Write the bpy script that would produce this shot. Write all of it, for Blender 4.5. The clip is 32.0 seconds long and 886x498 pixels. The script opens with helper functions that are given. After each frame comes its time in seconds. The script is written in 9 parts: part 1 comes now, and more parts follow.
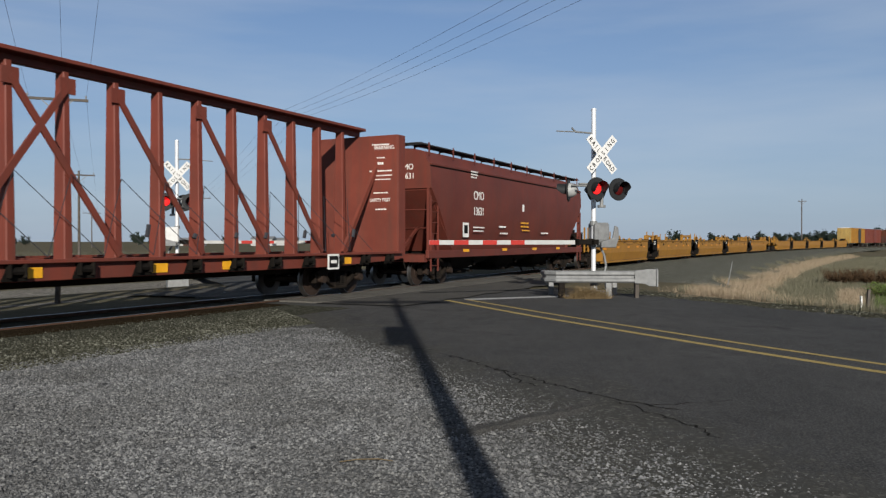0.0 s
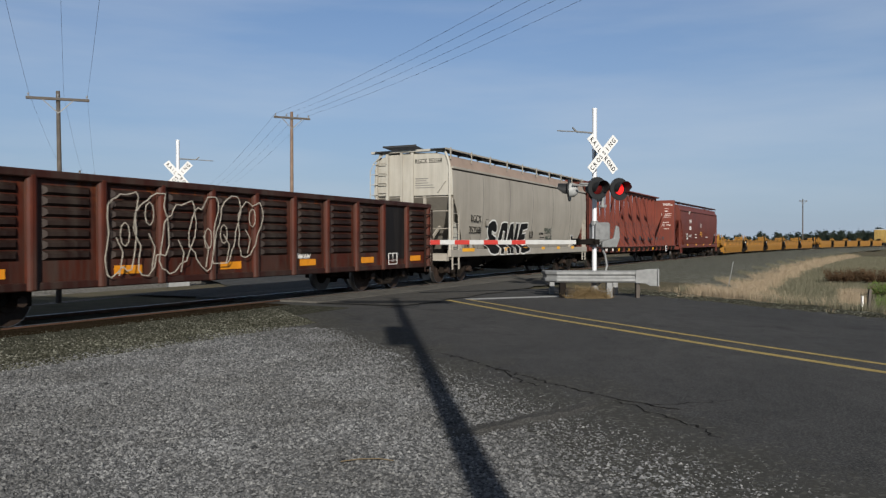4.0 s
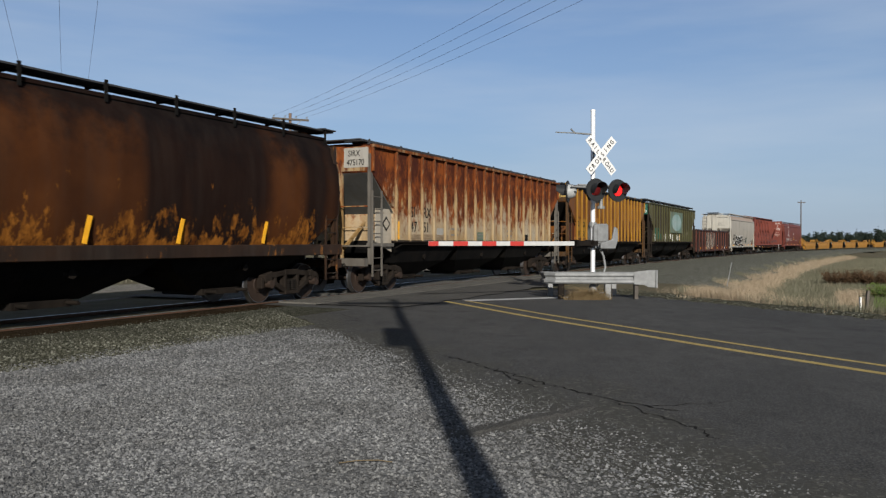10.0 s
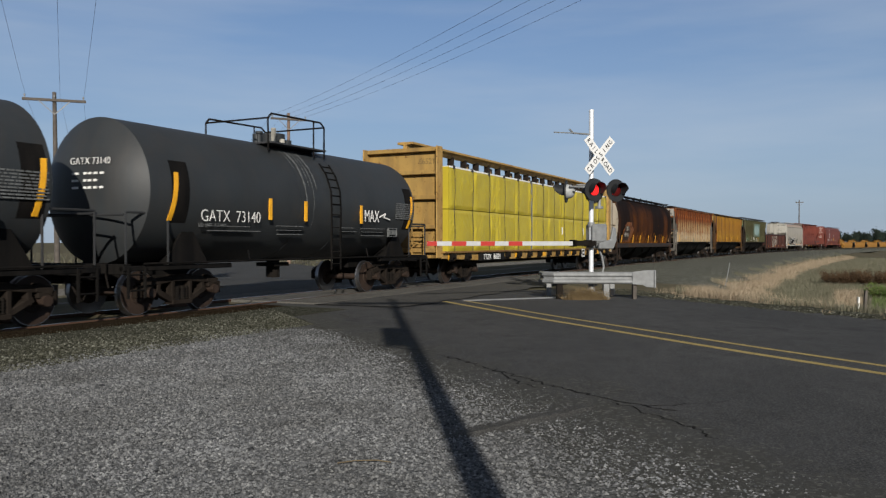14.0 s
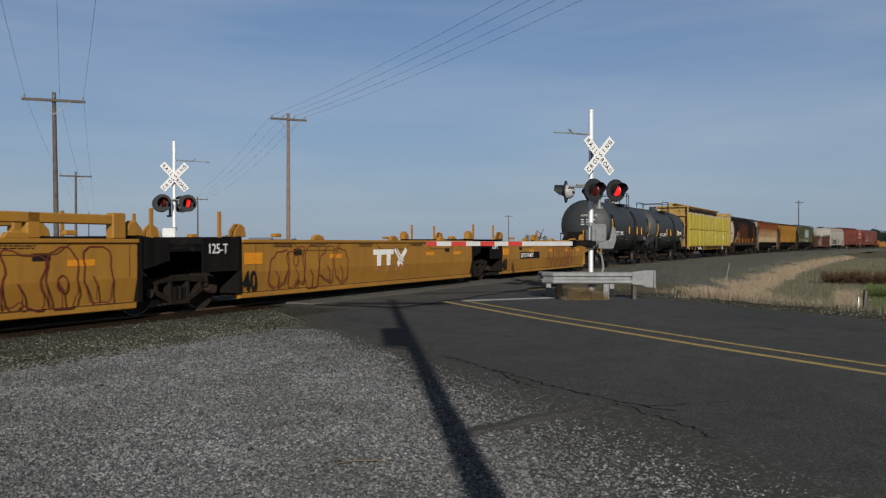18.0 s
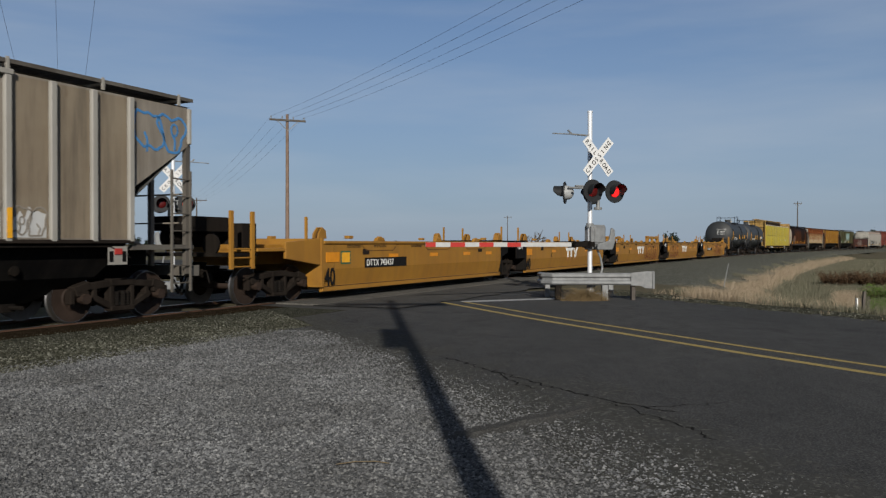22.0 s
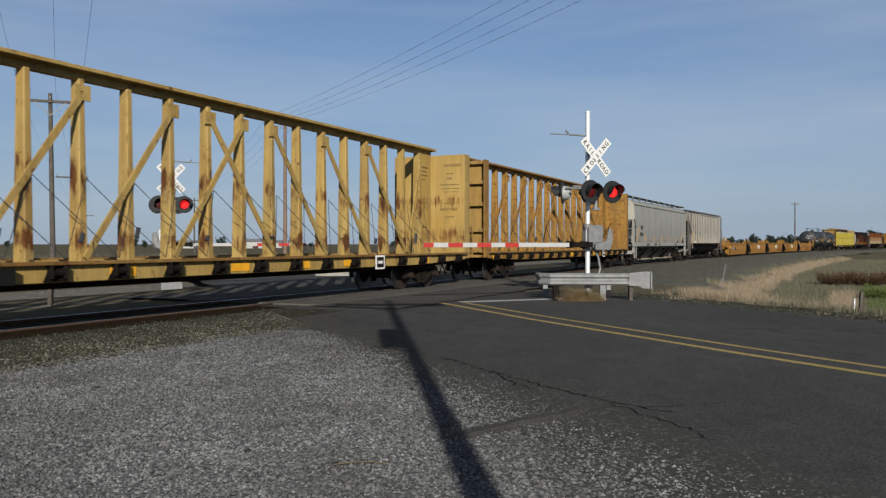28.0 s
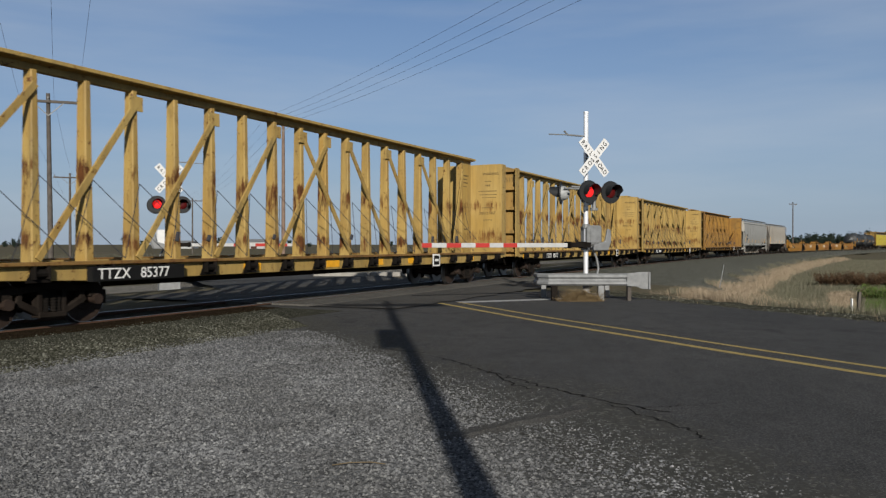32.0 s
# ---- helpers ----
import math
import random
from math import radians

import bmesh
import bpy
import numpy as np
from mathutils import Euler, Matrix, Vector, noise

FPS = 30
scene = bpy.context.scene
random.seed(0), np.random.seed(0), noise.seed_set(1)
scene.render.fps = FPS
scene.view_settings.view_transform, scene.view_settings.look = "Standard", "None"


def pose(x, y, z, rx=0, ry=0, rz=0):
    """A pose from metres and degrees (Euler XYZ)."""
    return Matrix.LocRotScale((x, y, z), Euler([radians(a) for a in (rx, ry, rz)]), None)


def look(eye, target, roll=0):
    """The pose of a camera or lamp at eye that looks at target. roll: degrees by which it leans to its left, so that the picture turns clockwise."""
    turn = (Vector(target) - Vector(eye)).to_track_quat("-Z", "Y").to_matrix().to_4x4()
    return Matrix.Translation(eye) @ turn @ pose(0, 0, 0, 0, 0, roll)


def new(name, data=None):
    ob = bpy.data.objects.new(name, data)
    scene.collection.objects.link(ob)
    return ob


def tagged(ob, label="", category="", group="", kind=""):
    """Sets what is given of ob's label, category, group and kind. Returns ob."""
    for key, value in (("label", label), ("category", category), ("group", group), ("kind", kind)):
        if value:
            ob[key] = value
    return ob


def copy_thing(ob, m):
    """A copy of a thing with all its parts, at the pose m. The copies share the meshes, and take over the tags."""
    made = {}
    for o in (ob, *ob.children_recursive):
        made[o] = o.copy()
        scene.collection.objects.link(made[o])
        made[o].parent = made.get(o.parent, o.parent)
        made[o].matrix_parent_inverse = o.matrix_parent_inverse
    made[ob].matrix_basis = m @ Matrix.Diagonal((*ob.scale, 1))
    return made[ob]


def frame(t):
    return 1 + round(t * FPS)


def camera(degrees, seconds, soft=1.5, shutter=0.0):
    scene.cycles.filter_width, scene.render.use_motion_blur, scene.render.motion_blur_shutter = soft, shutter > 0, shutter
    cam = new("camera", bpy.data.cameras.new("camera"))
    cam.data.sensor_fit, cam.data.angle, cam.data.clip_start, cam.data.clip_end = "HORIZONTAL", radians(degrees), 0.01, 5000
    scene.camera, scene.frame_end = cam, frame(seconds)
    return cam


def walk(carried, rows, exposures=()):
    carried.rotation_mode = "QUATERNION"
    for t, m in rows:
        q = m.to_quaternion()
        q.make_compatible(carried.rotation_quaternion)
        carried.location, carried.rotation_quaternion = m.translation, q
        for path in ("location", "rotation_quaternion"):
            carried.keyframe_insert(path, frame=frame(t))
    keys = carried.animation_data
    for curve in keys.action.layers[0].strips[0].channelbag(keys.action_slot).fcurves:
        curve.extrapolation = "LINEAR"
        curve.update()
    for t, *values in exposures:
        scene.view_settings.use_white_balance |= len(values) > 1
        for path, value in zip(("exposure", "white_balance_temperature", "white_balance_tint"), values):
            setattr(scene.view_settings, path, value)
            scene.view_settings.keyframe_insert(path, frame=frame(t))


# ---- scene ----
# ---------------------------------------------------------------- camera
EYE = 1.472                      # height of the lens over the rail heads
FOCAL = 1392.9                   # lens in picture widths / 1568
cam = camera(58.746, 32.0, soft=1.3, shutter=0.08)
# slow sag of the tripod head: seconds, sideways and downward shift (1/1392.9 rad)
SAG = [(0, 4.5, -2.6), (2, 6.0, -3.6), (3.5, 6.0, -3.1), (6, 5.5, -2.6), (9, 3.5, -0.6), (11, 3.0, -0.6),
       (13, 1.0, -0.6), (14.5, 0.5, -0.6), (17, 0, -0.6), (19, 0, 0), (21, -1.5, 0.4), (23, -2.0, 1.9),
       (24, -4.5, 1.9), (25.5, -4.8, 0.9), (28, -5.5, 1.9), (30.5, -6.0, 2.4), (31.2, -8.0, 2.4), (32, -8.5, 2.4)]
walk(cam, [(t, look((0, 0, EYE), (-dx / FOCAL * 100, 100, EYE - (11.05 - dy) / FOCAL * 100))) for t, dx, dy in SAG],
     exposures=[(0, 0.33), (7, 0.43), (10.5, 0.46), (11.2, 0.52), (12, 0.20), (13, 0.18), (14, 0.29), (17, 0.12), (19, 0.08), (22, 0.05), (24, 0.22), (28, 0.26), (30, 0.18), (32, 0.20)])

# ---------------------------------------------------------------- light
SUN_EL, SUN_X = radians(22.0), 0.1015      # height of the sun; its way over the ground is (-SUN_X, 1)
sun_dir = Vector((SUN_X, -1, 0)).normalized() * math.cos(SUN_EL) + Vector((0, 0, math.sin(SUN_EL)))
sun = new("sun", bpy.data.lights.new("sun", "SUN"))
sun.data.energy, sun.data.angle, sun.data.color = 5.0, radians(0.55), (1.0, 0.945, 0.855)
sun.matrix_world = look((0, 0, 60), Vector((0, 0, 60)) - sun_dir)

world = bpy.data.worlds.new("world")
scene.world = world
world.use_nodes = True
wn, wl = world.node_tree.nodes, world.node_tree.links
sky = wn.new("ShaderNodeTexSky")
sky.sky_type, sky.sun_disc = "NISHITA", False
sky.sun_elevation, sky.sun_rotation = SUN_EL, math.atan2(sun_dir.x, sun_dir.y)
sky.air_density, sky.dust_density, sky.ozone_density = 1.0, 0.5, 7.0
wtc = wn.new("ShaderNodeTexCoord")
wmap = wn.new("ShaderNodeMapping")
wmap.inputs["Scale"].default_value = (1.3, 1.3, 9.0)
wmap.inputs["Rotation"].default_value = (0.1, 0.42, 0.75)
wnoise = wn.new("ShaderNodeTexNoise")
wnoise.inputs["Scale"].default_value, wnoise.inputs["Detail"].default_value = 1.6, 7
wramp = wn.new("ShaderNodeMapRange")
wramp.inputs["From Min"].default_value, wramp.inputs["From Max"].default_value = 0.40, 0.78
wramp.inputs["To Min"].default_value, wramp.inputs["To Max"].default_value = 0.0, 0.42
wmix = wn.new("ShaderNodeMixRGB")
wmix.inputs["Color2"].default_value = (5.8, 6.5, 7.4, 1)
wl.new(wtc.outputs["Generated"], wmap.inputs["Vector"])
wl.new(wmap.outputs["Vector"], wnoise.inputs["Vector"])
wl.new(wnoise.outputs["Fac"], wramp.inputs["Value"])
whaze = wn.new("ShaderNodeMixRGB")
whaze.inputs["Color2"].default_value = (3.80, 4.70, 6.0, 1)
wsep = wn.new("ShaderNodeSeparateXYZ")
whigh = wn.new("ShaderNodeMapRange")
for key, v in zip(("From Min", "From Max", "To Min", "To Max"), (0.0, 0.32, 0.85, 0.22)):
    whigh.inputs[key].default_value = v
wl.new(wtc.outputs["Generated"], wsep.inputs[0])
wl.new(wsep.outputs["Z"], whigh.inputs["Value"])
wthin = wn.new("ShaderNodeMapRange")          # veil and haze lie low and thin out towards the zenith
for key, v in zip(("From Min", "From Max", "To Min", "To Max"), (0.33, 0.62, 1.0, 0.0)):
    wthin.inputs[key].default_value = v
wl.new(wsep.outputs["Z"], wthin.inputs["Value"])
wfac = [wn.new("ShaderNodeMath") for k in range(2)]
for node, amount in zip(wfac, (whigh, wramp)):
    node.operation = "MULTIPLY"
    wl.new(amount.outputs["Result"], node.inputs[0])
    wl.new(wthin.outputs["Result"], node.inputs[1])
wl.new(wfac[0].outputs[0], whaze.inputs["Fac"])
wl.new(wfac[1].outputs[0], wmix.inputs["Fac"])
wl.new(sky.outputs["Color"], whaze.inputs["Color1"])
wl.new(whaze.outputs["Color"], wmix.inputs["Color1"])
wveil = wn.new("ShaderNodeMixRGB")              # even veil overhead, unseen, added to take blue out of the shadows
wveil.inputs["Color2"].default_value = (2.3, 2.45, 2.7, 1)
wover = wn.new("ShaderNodeMapRange")
for key, v in zip(("From Min", "From Max", "To Min", "To Max"), (0.34, 0.65, 0.0, 0.75)):
    wover.inputs[key].default_value = v
wl.new(wsep.outputs["Z"], wover.inputs["Value"])
wl.new(wover.outputs["Result"], wveil.inputs["Fac"])
wl.new(wmix.outputs["Color"], wveil.inputs["Color1"])
wl.new(wveil.outputs["Color"], wn["Background"].inputs["Color"])
wn["Background"].inputs["Strength"].default_value = 0.071

# ---------------------------------------------------------------- materials
def nodes_of(name):
    m = bpy.data.materials.new(name)
    m.use_nodes = True
    return m, m.node_tree.nodes, m.node_tree.links, m.node_tree.nodes["Principled BSDF"]


def noise_node(n, l, vec, scale, detail=5, rough=0.6, stretch=None):
    if stretch:
        mp = n.new("ShaderNodeMapping")
        mp.inputs["Scale"].default_value = stretch
        l.new(vec, mp.inputs["Vector"])
        vec = mp.outputs["Vector"]
    t = n.new("ShaderNodeTexNoise")
    t.inputs["Scale"].default_value, t.inputs["Detail"].default_value, t.inputs["Roughness"].default_value = scale, detail, rough
    l.new(vec, t.inputs["Vector"])
    return t.outputs["Fac"]


def remap(n, l, value, a, b, c=0.0, d=1.0):
    r = n.new("ShaderNodeMapRange")
    for k, v in zip(("From Min", "From Max", "To Min", "To Max"), (a, b, c, d)):
        r.inputs[k].default_value = v
    l.new(value, r.inputs["Value"])
    return r.outputs["Result"]


def blend(n, l, fac, c1, c2, mode="MIX"):
    x = n.new("ShaderNodeMixRGB")
    x.blend_type = mode
    for key, c in (("Fac", fac), ("Color1", c1), ("Color2", c2)):
        if isinstance(c, (int, float)):
            x.inputs[key].default_value = c
        elif isinstance(c, tuple):
            x.inputs[key].default_value = (*c, 1)
        else:
            l.new(c, x.inputs[key])
    return x.outputs["Color"]


def bump(n, l, b, height, strength, dist=0.02):
    x = n.new("ShaderNodeBump")
    x.inputs["Strength"].default_value, x.inputs["Distance"].default_value = strength, dist
    l.new(height, x.inputs["Height"])
    l.new(x.outputs["Normal"], b.inputs["Normal"])


RUST_DARK, RUST_LIGHT = (0.10, 0.028, 0.012), (0.30, 0.095, 0.028)


PAINT = 0.46                     # scales all the train's paint down, to balance the strong sun and deepen shade


def paint(name, color, second=None, rust=0.1, dirt=0.3, rough=0.55, metal=0.0, streak=1.0, rust_colors=(RUST_DARK, RUST_LIGHT), rust_top=None, patches=None, spread=0.09, scale=3.1, bands=None, gloss=0.18, lift=(-0.17, 0.2), panel_rust=None, flake=(1.3, 1.3, 0.55), chips=0.0, halo=False, soot=None, zones=(), vary=False):
    """Weathered paint on steel: fading at metre scale, streaks down the sides, rust in flakes and runs.
    rust_top: (low, high) heights between which the rust grows upwards. patches: (panel length, colour, share) of repainted panels.
    bands: (colour, share) of broad soot-dark rings across the body. zones: (low, high, share) of heights where rust runs gather."""
    m, n, l, b = nodes_of(name)
    dull = lambda c: tuple(v * PAINT for v in c)
    color = dull(color)
    tc = n.new("ShaderNodeTexCoord").outputs["Object"]
    place = tc
    if vary:
        shift = n.new("ShaderNodeVectorMath")
        l.new(tc, shift.inputs[0])
        l.new(remap(n, l, n.new("ShaderNodeObjectInfo").outputs["Random"], 0, 1, 0, 40), shift.inputs[1])
        tc = shift.outputs[0]
    second = dull(second) if second else tuple(c * 0.72 for c in color)
    fade = remap(n, l, noise_node(n, l, tc, 0.7, 4), 0.35, 0.65)
    col = blend(n, l, fade, color, second)
    if patches:
        snap = n.new("ShaderNodeVectorMath")
        snap.operation = "SNAP"
        snap.inputs[1].default_value = (patches[0], 10.0, 1.05)
        warp = n.new("ShaderNodeVectorMath")
        warp.operation = "ADD"
        warp.inputs[1].default_value = (patches[0] * (patches[3] if len(patches) > 3 else 0.5), 0, 0.35)
        l.new(tc, warp.inputs[0])
        l.new(warp.outputs[0], snap.inputs[0])
        wh = n.new("ShaderNodeTexWhiteNoise")
        l.new(snap.outputs[0], wh.inputs["Vector"])
        col = blend(n, l, remap(n, l, wh.outputs["Value"], 0.35, 1.0, 0.0, patches[2]), col, dull(patches[1]))
    if bands:
        ring = remap(n, l, noise_node(n, l, tc, 0.42, 2, 0.5, (1, 0.05, 0.10)), 0.42, 0.53)
        col = blend(n, l, blend(n, l, bands[1], (0, 0, 0), ring), col, dull(bands[0]))
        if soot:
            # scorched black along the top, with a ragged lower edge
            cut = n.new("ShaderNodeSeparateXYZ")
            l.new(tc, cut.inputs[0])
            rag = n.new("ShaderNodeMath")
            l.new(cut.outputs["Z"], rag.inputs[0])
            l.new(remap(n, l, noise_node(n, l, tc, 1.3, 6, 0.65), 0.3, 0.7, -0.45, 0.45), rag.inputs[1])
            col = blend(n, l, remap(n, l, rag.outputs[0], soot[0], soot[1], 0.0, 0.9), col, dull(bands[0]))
    run = remap(n, l, noise_node(n, l, tc, 2.2, 6, 0.65, (1.6, 1.6, 0.16)), 0.42, 0.72)
    dirt_fac = n.new("ShaderNodeMath")
    dirt_fac.operation = "MULTIPLY"
    dirt_fac.inputs[1].default_value = dirt * streak
    l.new(run, dirt_fac.inputs[0])
    col = blend(n, l, dirt_fac.outputs[0], col, (0.045, 0.036, 0.029))
    flakes = noise_node(n, l, tc, scale, 9, 0.72, flake)
    if rust_top:
        sep = n.new("ShaderNodeSeparateXYZ")
        l.new(tc, sep.inputs[0])
        grown = remap(n, l, sep.outputs["Z"], rust_top[0], rust_top[1], *lift)
        add = n.new("ShaderNodeMath")
        l.new(flakes, add.inputs[0])
        l.new(grown, add.inputs[1])
        flakes = add.outputs[0]
        if panel_rust:
            # panel by panel the rust reaches further down or less far
            px = n.new("ShaderNodeMath")
            px.operation = "SNAP"
            px.inputs[1].default_value = panel_rust[0]
            half = n.new("ShaderNodeMath")
            half.inputs[1].default_value = panel_rust[0] / 2
            l.new(sep.outputs["X"], half.inputs[0])
            l.new(half.outputs[0], px.inputs[0])
            wn2 = n.new("ShaderNodeTexWhiteNoise")
            wn2.noise_dimensions = "1D"
            l.new(px.outputs[0], wn2.inputs["W"])
            add2 = n.new("ShaderNodeMath")
            l.new(flakes, add2.inputs[0])
            l.new(remap(n, l, wn2.outputs["Value"], 0, 1, -panel_rust[1], panel_rust[1]), add2.inputs[1])
            flakes = add2.outputs[0]
    for z0, z1, share in zones:
        up = n.new("ShaderNodeSeparateXYZ")
        l.new(place, up.inputs[0])
        low = remap(n, l, up.outputs["Z"], z0, z0 + (z1 - z0) * 0.55)
        top = remap(n, l, up.outputs["Z"], z0 + (z1 - z0) * 0.7, z1, 1.0, 0.0)
        both = n.new("ShaderNodeMath")
        both.operation = "MINIMUM"
        l.new(low, both.inputs[0])
        l.new(top, both.inputs[1])
        more = n.new("ShaderNodeMath")
        l.new(flakes, more.inputs[0])
        l.new(remap(n, l, both.outputs[0], 0, 1, 0, share), more.inputs[1])
        flakes = more.outputs[0]
    level = 0.80 - 0.42 * rust
    rust_fac = remap(n, l, flakes, level, level + spread)
    hue = blend(n, l, remap(n, l, noise_node(n, l, tc, 5.5, 6, 0.7, (1, 1, 0.4)), 0.35, 0.65), dull(rust_colors[0]), dull(rust_colors[1]))
    if halo:
        # bright young rust at the rims, old dark rust inside
        hue = blend(n, l, remap(n, l, flakes, level + spread * 0.5, level + spread + 0.16, 0.0, 0.85), hue, dull(rust_colors[0]))
        hue = blend(n, l, remap(n, l, noise_node(n, l, tc, 2.1, 8, 0.72, (1, 1, 0.55)), 0.49, 0.60, 0.0, 0.8), hue, dull(rust_colors[1]))
    col = blend(n, l, rust_fac, col, hue)
    if chips:
        # small chips and scuffs down to the rust
        fleck = remap(n, l, noise_node(n, l, tc, 7, 10, 0.82, (1.2, 1.2, 0.7)), 0.70 - 0.17 * chips, 0.76 - 0.17 * chips, 0.0, 0.85)
        dark = blend(n, l, noise_node(n, l, tc, 31, 4), dull((0.05, 0.02, 0.01)), dull((0.28, 0.10, 0.03)))
        col = blend(n, l, fleck, col, dark)
        if chips > 0.65:
            # larger scabs where the paint has let go
            scab = remap(n, l, noise_node(n, l, tc, 3.4, 8, 0.78, (1.0, 1.0, 1.3)), 0.645 - 0.06 * chips, 0.67 - 0.06 * chips, 0.0, 0.9)
            col = blend(n, l, scab, col, dark)
    l.new(col, b.inputs["Base Color"])
    rr = remap(n, l, rust_fac, 0, 1, rough, 0.88)
    l.new(rr, b.inputs["Roughness"])
    b.inputs["Metallic"].default_value = metal
    b.inputs["Specular IOR Level"].default_value = gloss
    bump(n, l, b, noise_node(n, l, tc, 9, 6), 0.12, 0.02)
    return m


def plain(name, color, rough=0.6, metal=0.0, emit=0.0, var=0.25, scale=6.0):
    m, n, l, b = nodes_of(name)
    tc = n.new("ShaderNodeTexCoord").outputs["Object"]
    fac = remap(n, l, noise_node(n, l, tc, scale, 6, 0.65), 0.3, 0.7)
    l.new(blend(n, l, fac, color, tuple(c * (1 - var) for c in color)), b.inputs["Base Color"])
    b.inputs["Roughness"].default_value, b.inputs["Metallic"].default_value = rough, metal
    b.inputs["Specular IOR Level"].default_value = 0.25 if rough < 0.8 else 0.08
    if emit:
        b.inputs["Emission Color"].default_value, b.inputs["Emission Strength"].default_value = (*color, 1), emit
    return m


def ground_stone(name, colors, stone=26.0, strength=1.0, patch=0.25, edges=None):
    """Loose crushed stone: cell by cell light and dark, with larger stained patches.
    edges: how the stone gives way to something else: (x, y, nx, ny, from, to, colour, share), across the line through (x, y) with normal (nx, ny)."""
    m, n, l, b = nodes_of(name)
    tc = n.new("ShaderNodeTexCoord").outputs["Object"]
    vo = n.new("ShaderNodeTexVoronoi")
    vo.inputs["Scale"].default_value = stone
    l.new(tc, vo.inputs["Vector"])
    sep = n.new("ShaderNodeSeparateColor")
    l.new(vo.outputs["Color"], sep.inputs[0])
    vo2 = n.new("ShaderNodeTexVoronoi")
    vo2.inputs["Scale"].default_value = stone * 0.47
    l.new(tc, vo2.inputs["Vector"])
    sep2 = n.new("ShaderNodeSeparateColor")
    l.new(vo2.outputs["Color"], sep2.inputs[0])
    tone = n.new("ShaderNodeMath")
    tone.operation = "MULTIPLY"
    l.new(sep.outputs[0], tone.inputs[0])
    l.new(remap(n, l, sep2.outputs[1], 0, 1, 0.45, 1.0), tone.inputs[1])
    col = blend(n, l, remap(n, l, tone.outputs[0], 0.05, 0.85), colors[0], colors[1])
    big = remap(n, l, noise_node(n, l, tc, patch, 6, 0.6), 0.38, 0.62)
    col = blend(n, l, blend(n, l, 0.6, (0, 0, 0), big), col, colors[2])
    mid = remap(n, l, noise_node(n, l, tc, 1.7, 6, 0.65, (1, 2.2, 1)), 0.5, 0.75, 0.0, 0.55)
    col = blend(n, l, mid, col, tuple(c * 0.6 for c in colors[2]))
    fine = noise_node(n, l, tc, stone * 2.3, 4, 0.7)
    col = blend(n, l, remap(n, l, fine, 0.35, 0.7, 0.0, 0.75), col, tuple(c * 0.3 for c in colors[0]))
    height = vo.outputs["Distance"]
    for x, y, nx, ny, a, c, tint, share in edges or ():
        dot = n.new("ShaderNodeVectorMath")
        dot.operation = "DOT_PRODUCT"
        shift = n.new("ShaderNodeVectorMath")
        shift.operation = "SUBTRACT"
        shift.inputs[1].default_value = (x, y, 0)
        l.new(tc, shift.inputs[0])
        l.new(shift.outputs[0], dot.inputs[0])
        dot.inputs[1].default_value = (nx, ny, 0)
        jit = n.new("ShaderNodeMath")
        l.new(dot.outputs["Value"], jit.inputs[0])
        l.new(remap(n, l, noise_node(n, l, tc, 1.1, 8, 0.7), 0.2, 0.8, -1.1, 1.1), jit.inputs[1])
        f = remap(n, l, jit.outputs[0], a, c, 0.0, share)
        col = blend(n, l, f, col, tint if not isinstance(tint, tuple) or len(tint) == 3 else tint[:3])
    l.new(col, b.inputs["Base Color"])
    b.inputs["Roughness"].default_value = 1.0
    b.inputs["Specular IOR Level"].default_value = 0.0
    bump(n, l, b, height, strength, 0.04)
    return m


M = {}
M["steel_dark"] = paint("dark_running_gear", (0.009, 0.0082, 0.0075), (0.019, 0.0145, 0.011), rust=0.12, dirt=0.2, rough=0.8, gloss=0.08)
M["steel_brown"] = paint("rusty_brown_steel", (0.042, 0.031, 0.024), (0.024, 0.019, 0.015), rust=0.22, dirt=0.22, rough=0.85, gloss=0.08)
M["truck_brown"] = paint("dark_brown_truck_casting", (0.0302, 0.0223, 0.0173), (0.0173, 0.0137, 0.0108), rust=0.22, dirt=0.22, rough=0.85, gloss=0.08)
M["wheel"] = plain("wheel_steel", (0.040, 0.026, 0.019), 0.7, 0.2, var=0.5, scale=3)
M["tread"] = plain("bright_wheel_tread", (0.26, 0.25, 0.245), 0.4, 1.0, var=0.2)
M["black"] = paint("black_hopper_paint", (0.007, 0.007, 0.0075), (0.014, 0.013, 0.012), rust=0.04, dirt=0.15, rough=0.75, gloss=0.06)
# galvanised steel, coloured as dark as the walk's shaded underside
M["grating"] = plain("shaded_galvanised_grating", (0.05, 0.05, 0.052), 0.6, 0.4)
M["red_car"] = paint("oxide_red_paint", (0.33, 0.080, 0.052), (0.24, 0.060, 0.042), rust=0.16, dirt=0.35, chips=0.3)
M["cmo_red"] = paint("hopper_red_paint", (0.265, 0.066, 0.045), (0.20, 0.050, 0.036), rust=0.05, dirt=0.3)
M["grey_car"] = paint("pale_grey_paint", (0.63, 0.58, 0.495), (0.55, 0.505, 0.43), rust=0.0, dirt=0.22)
M["tan_roof"] = paint("dusty_tan_roof_paint", (0.58, 0.44, 0.35), (0.51, 0.385, 0.305), rust=0.0, dirt=0.2)
M["tilx_grey"] = paint("light_grey_paint", (0.55, 0.545, 0.505), (0.49, 0.485, 0.45), rust=0.0, dirt=0.15)
M["up_grey"] = paint("weathered_grey_paint", (0.48, 0.43, 0.36), (0.40, 0.34, 0.27), rust=0.03, dirt=0.35, streak=1.5)
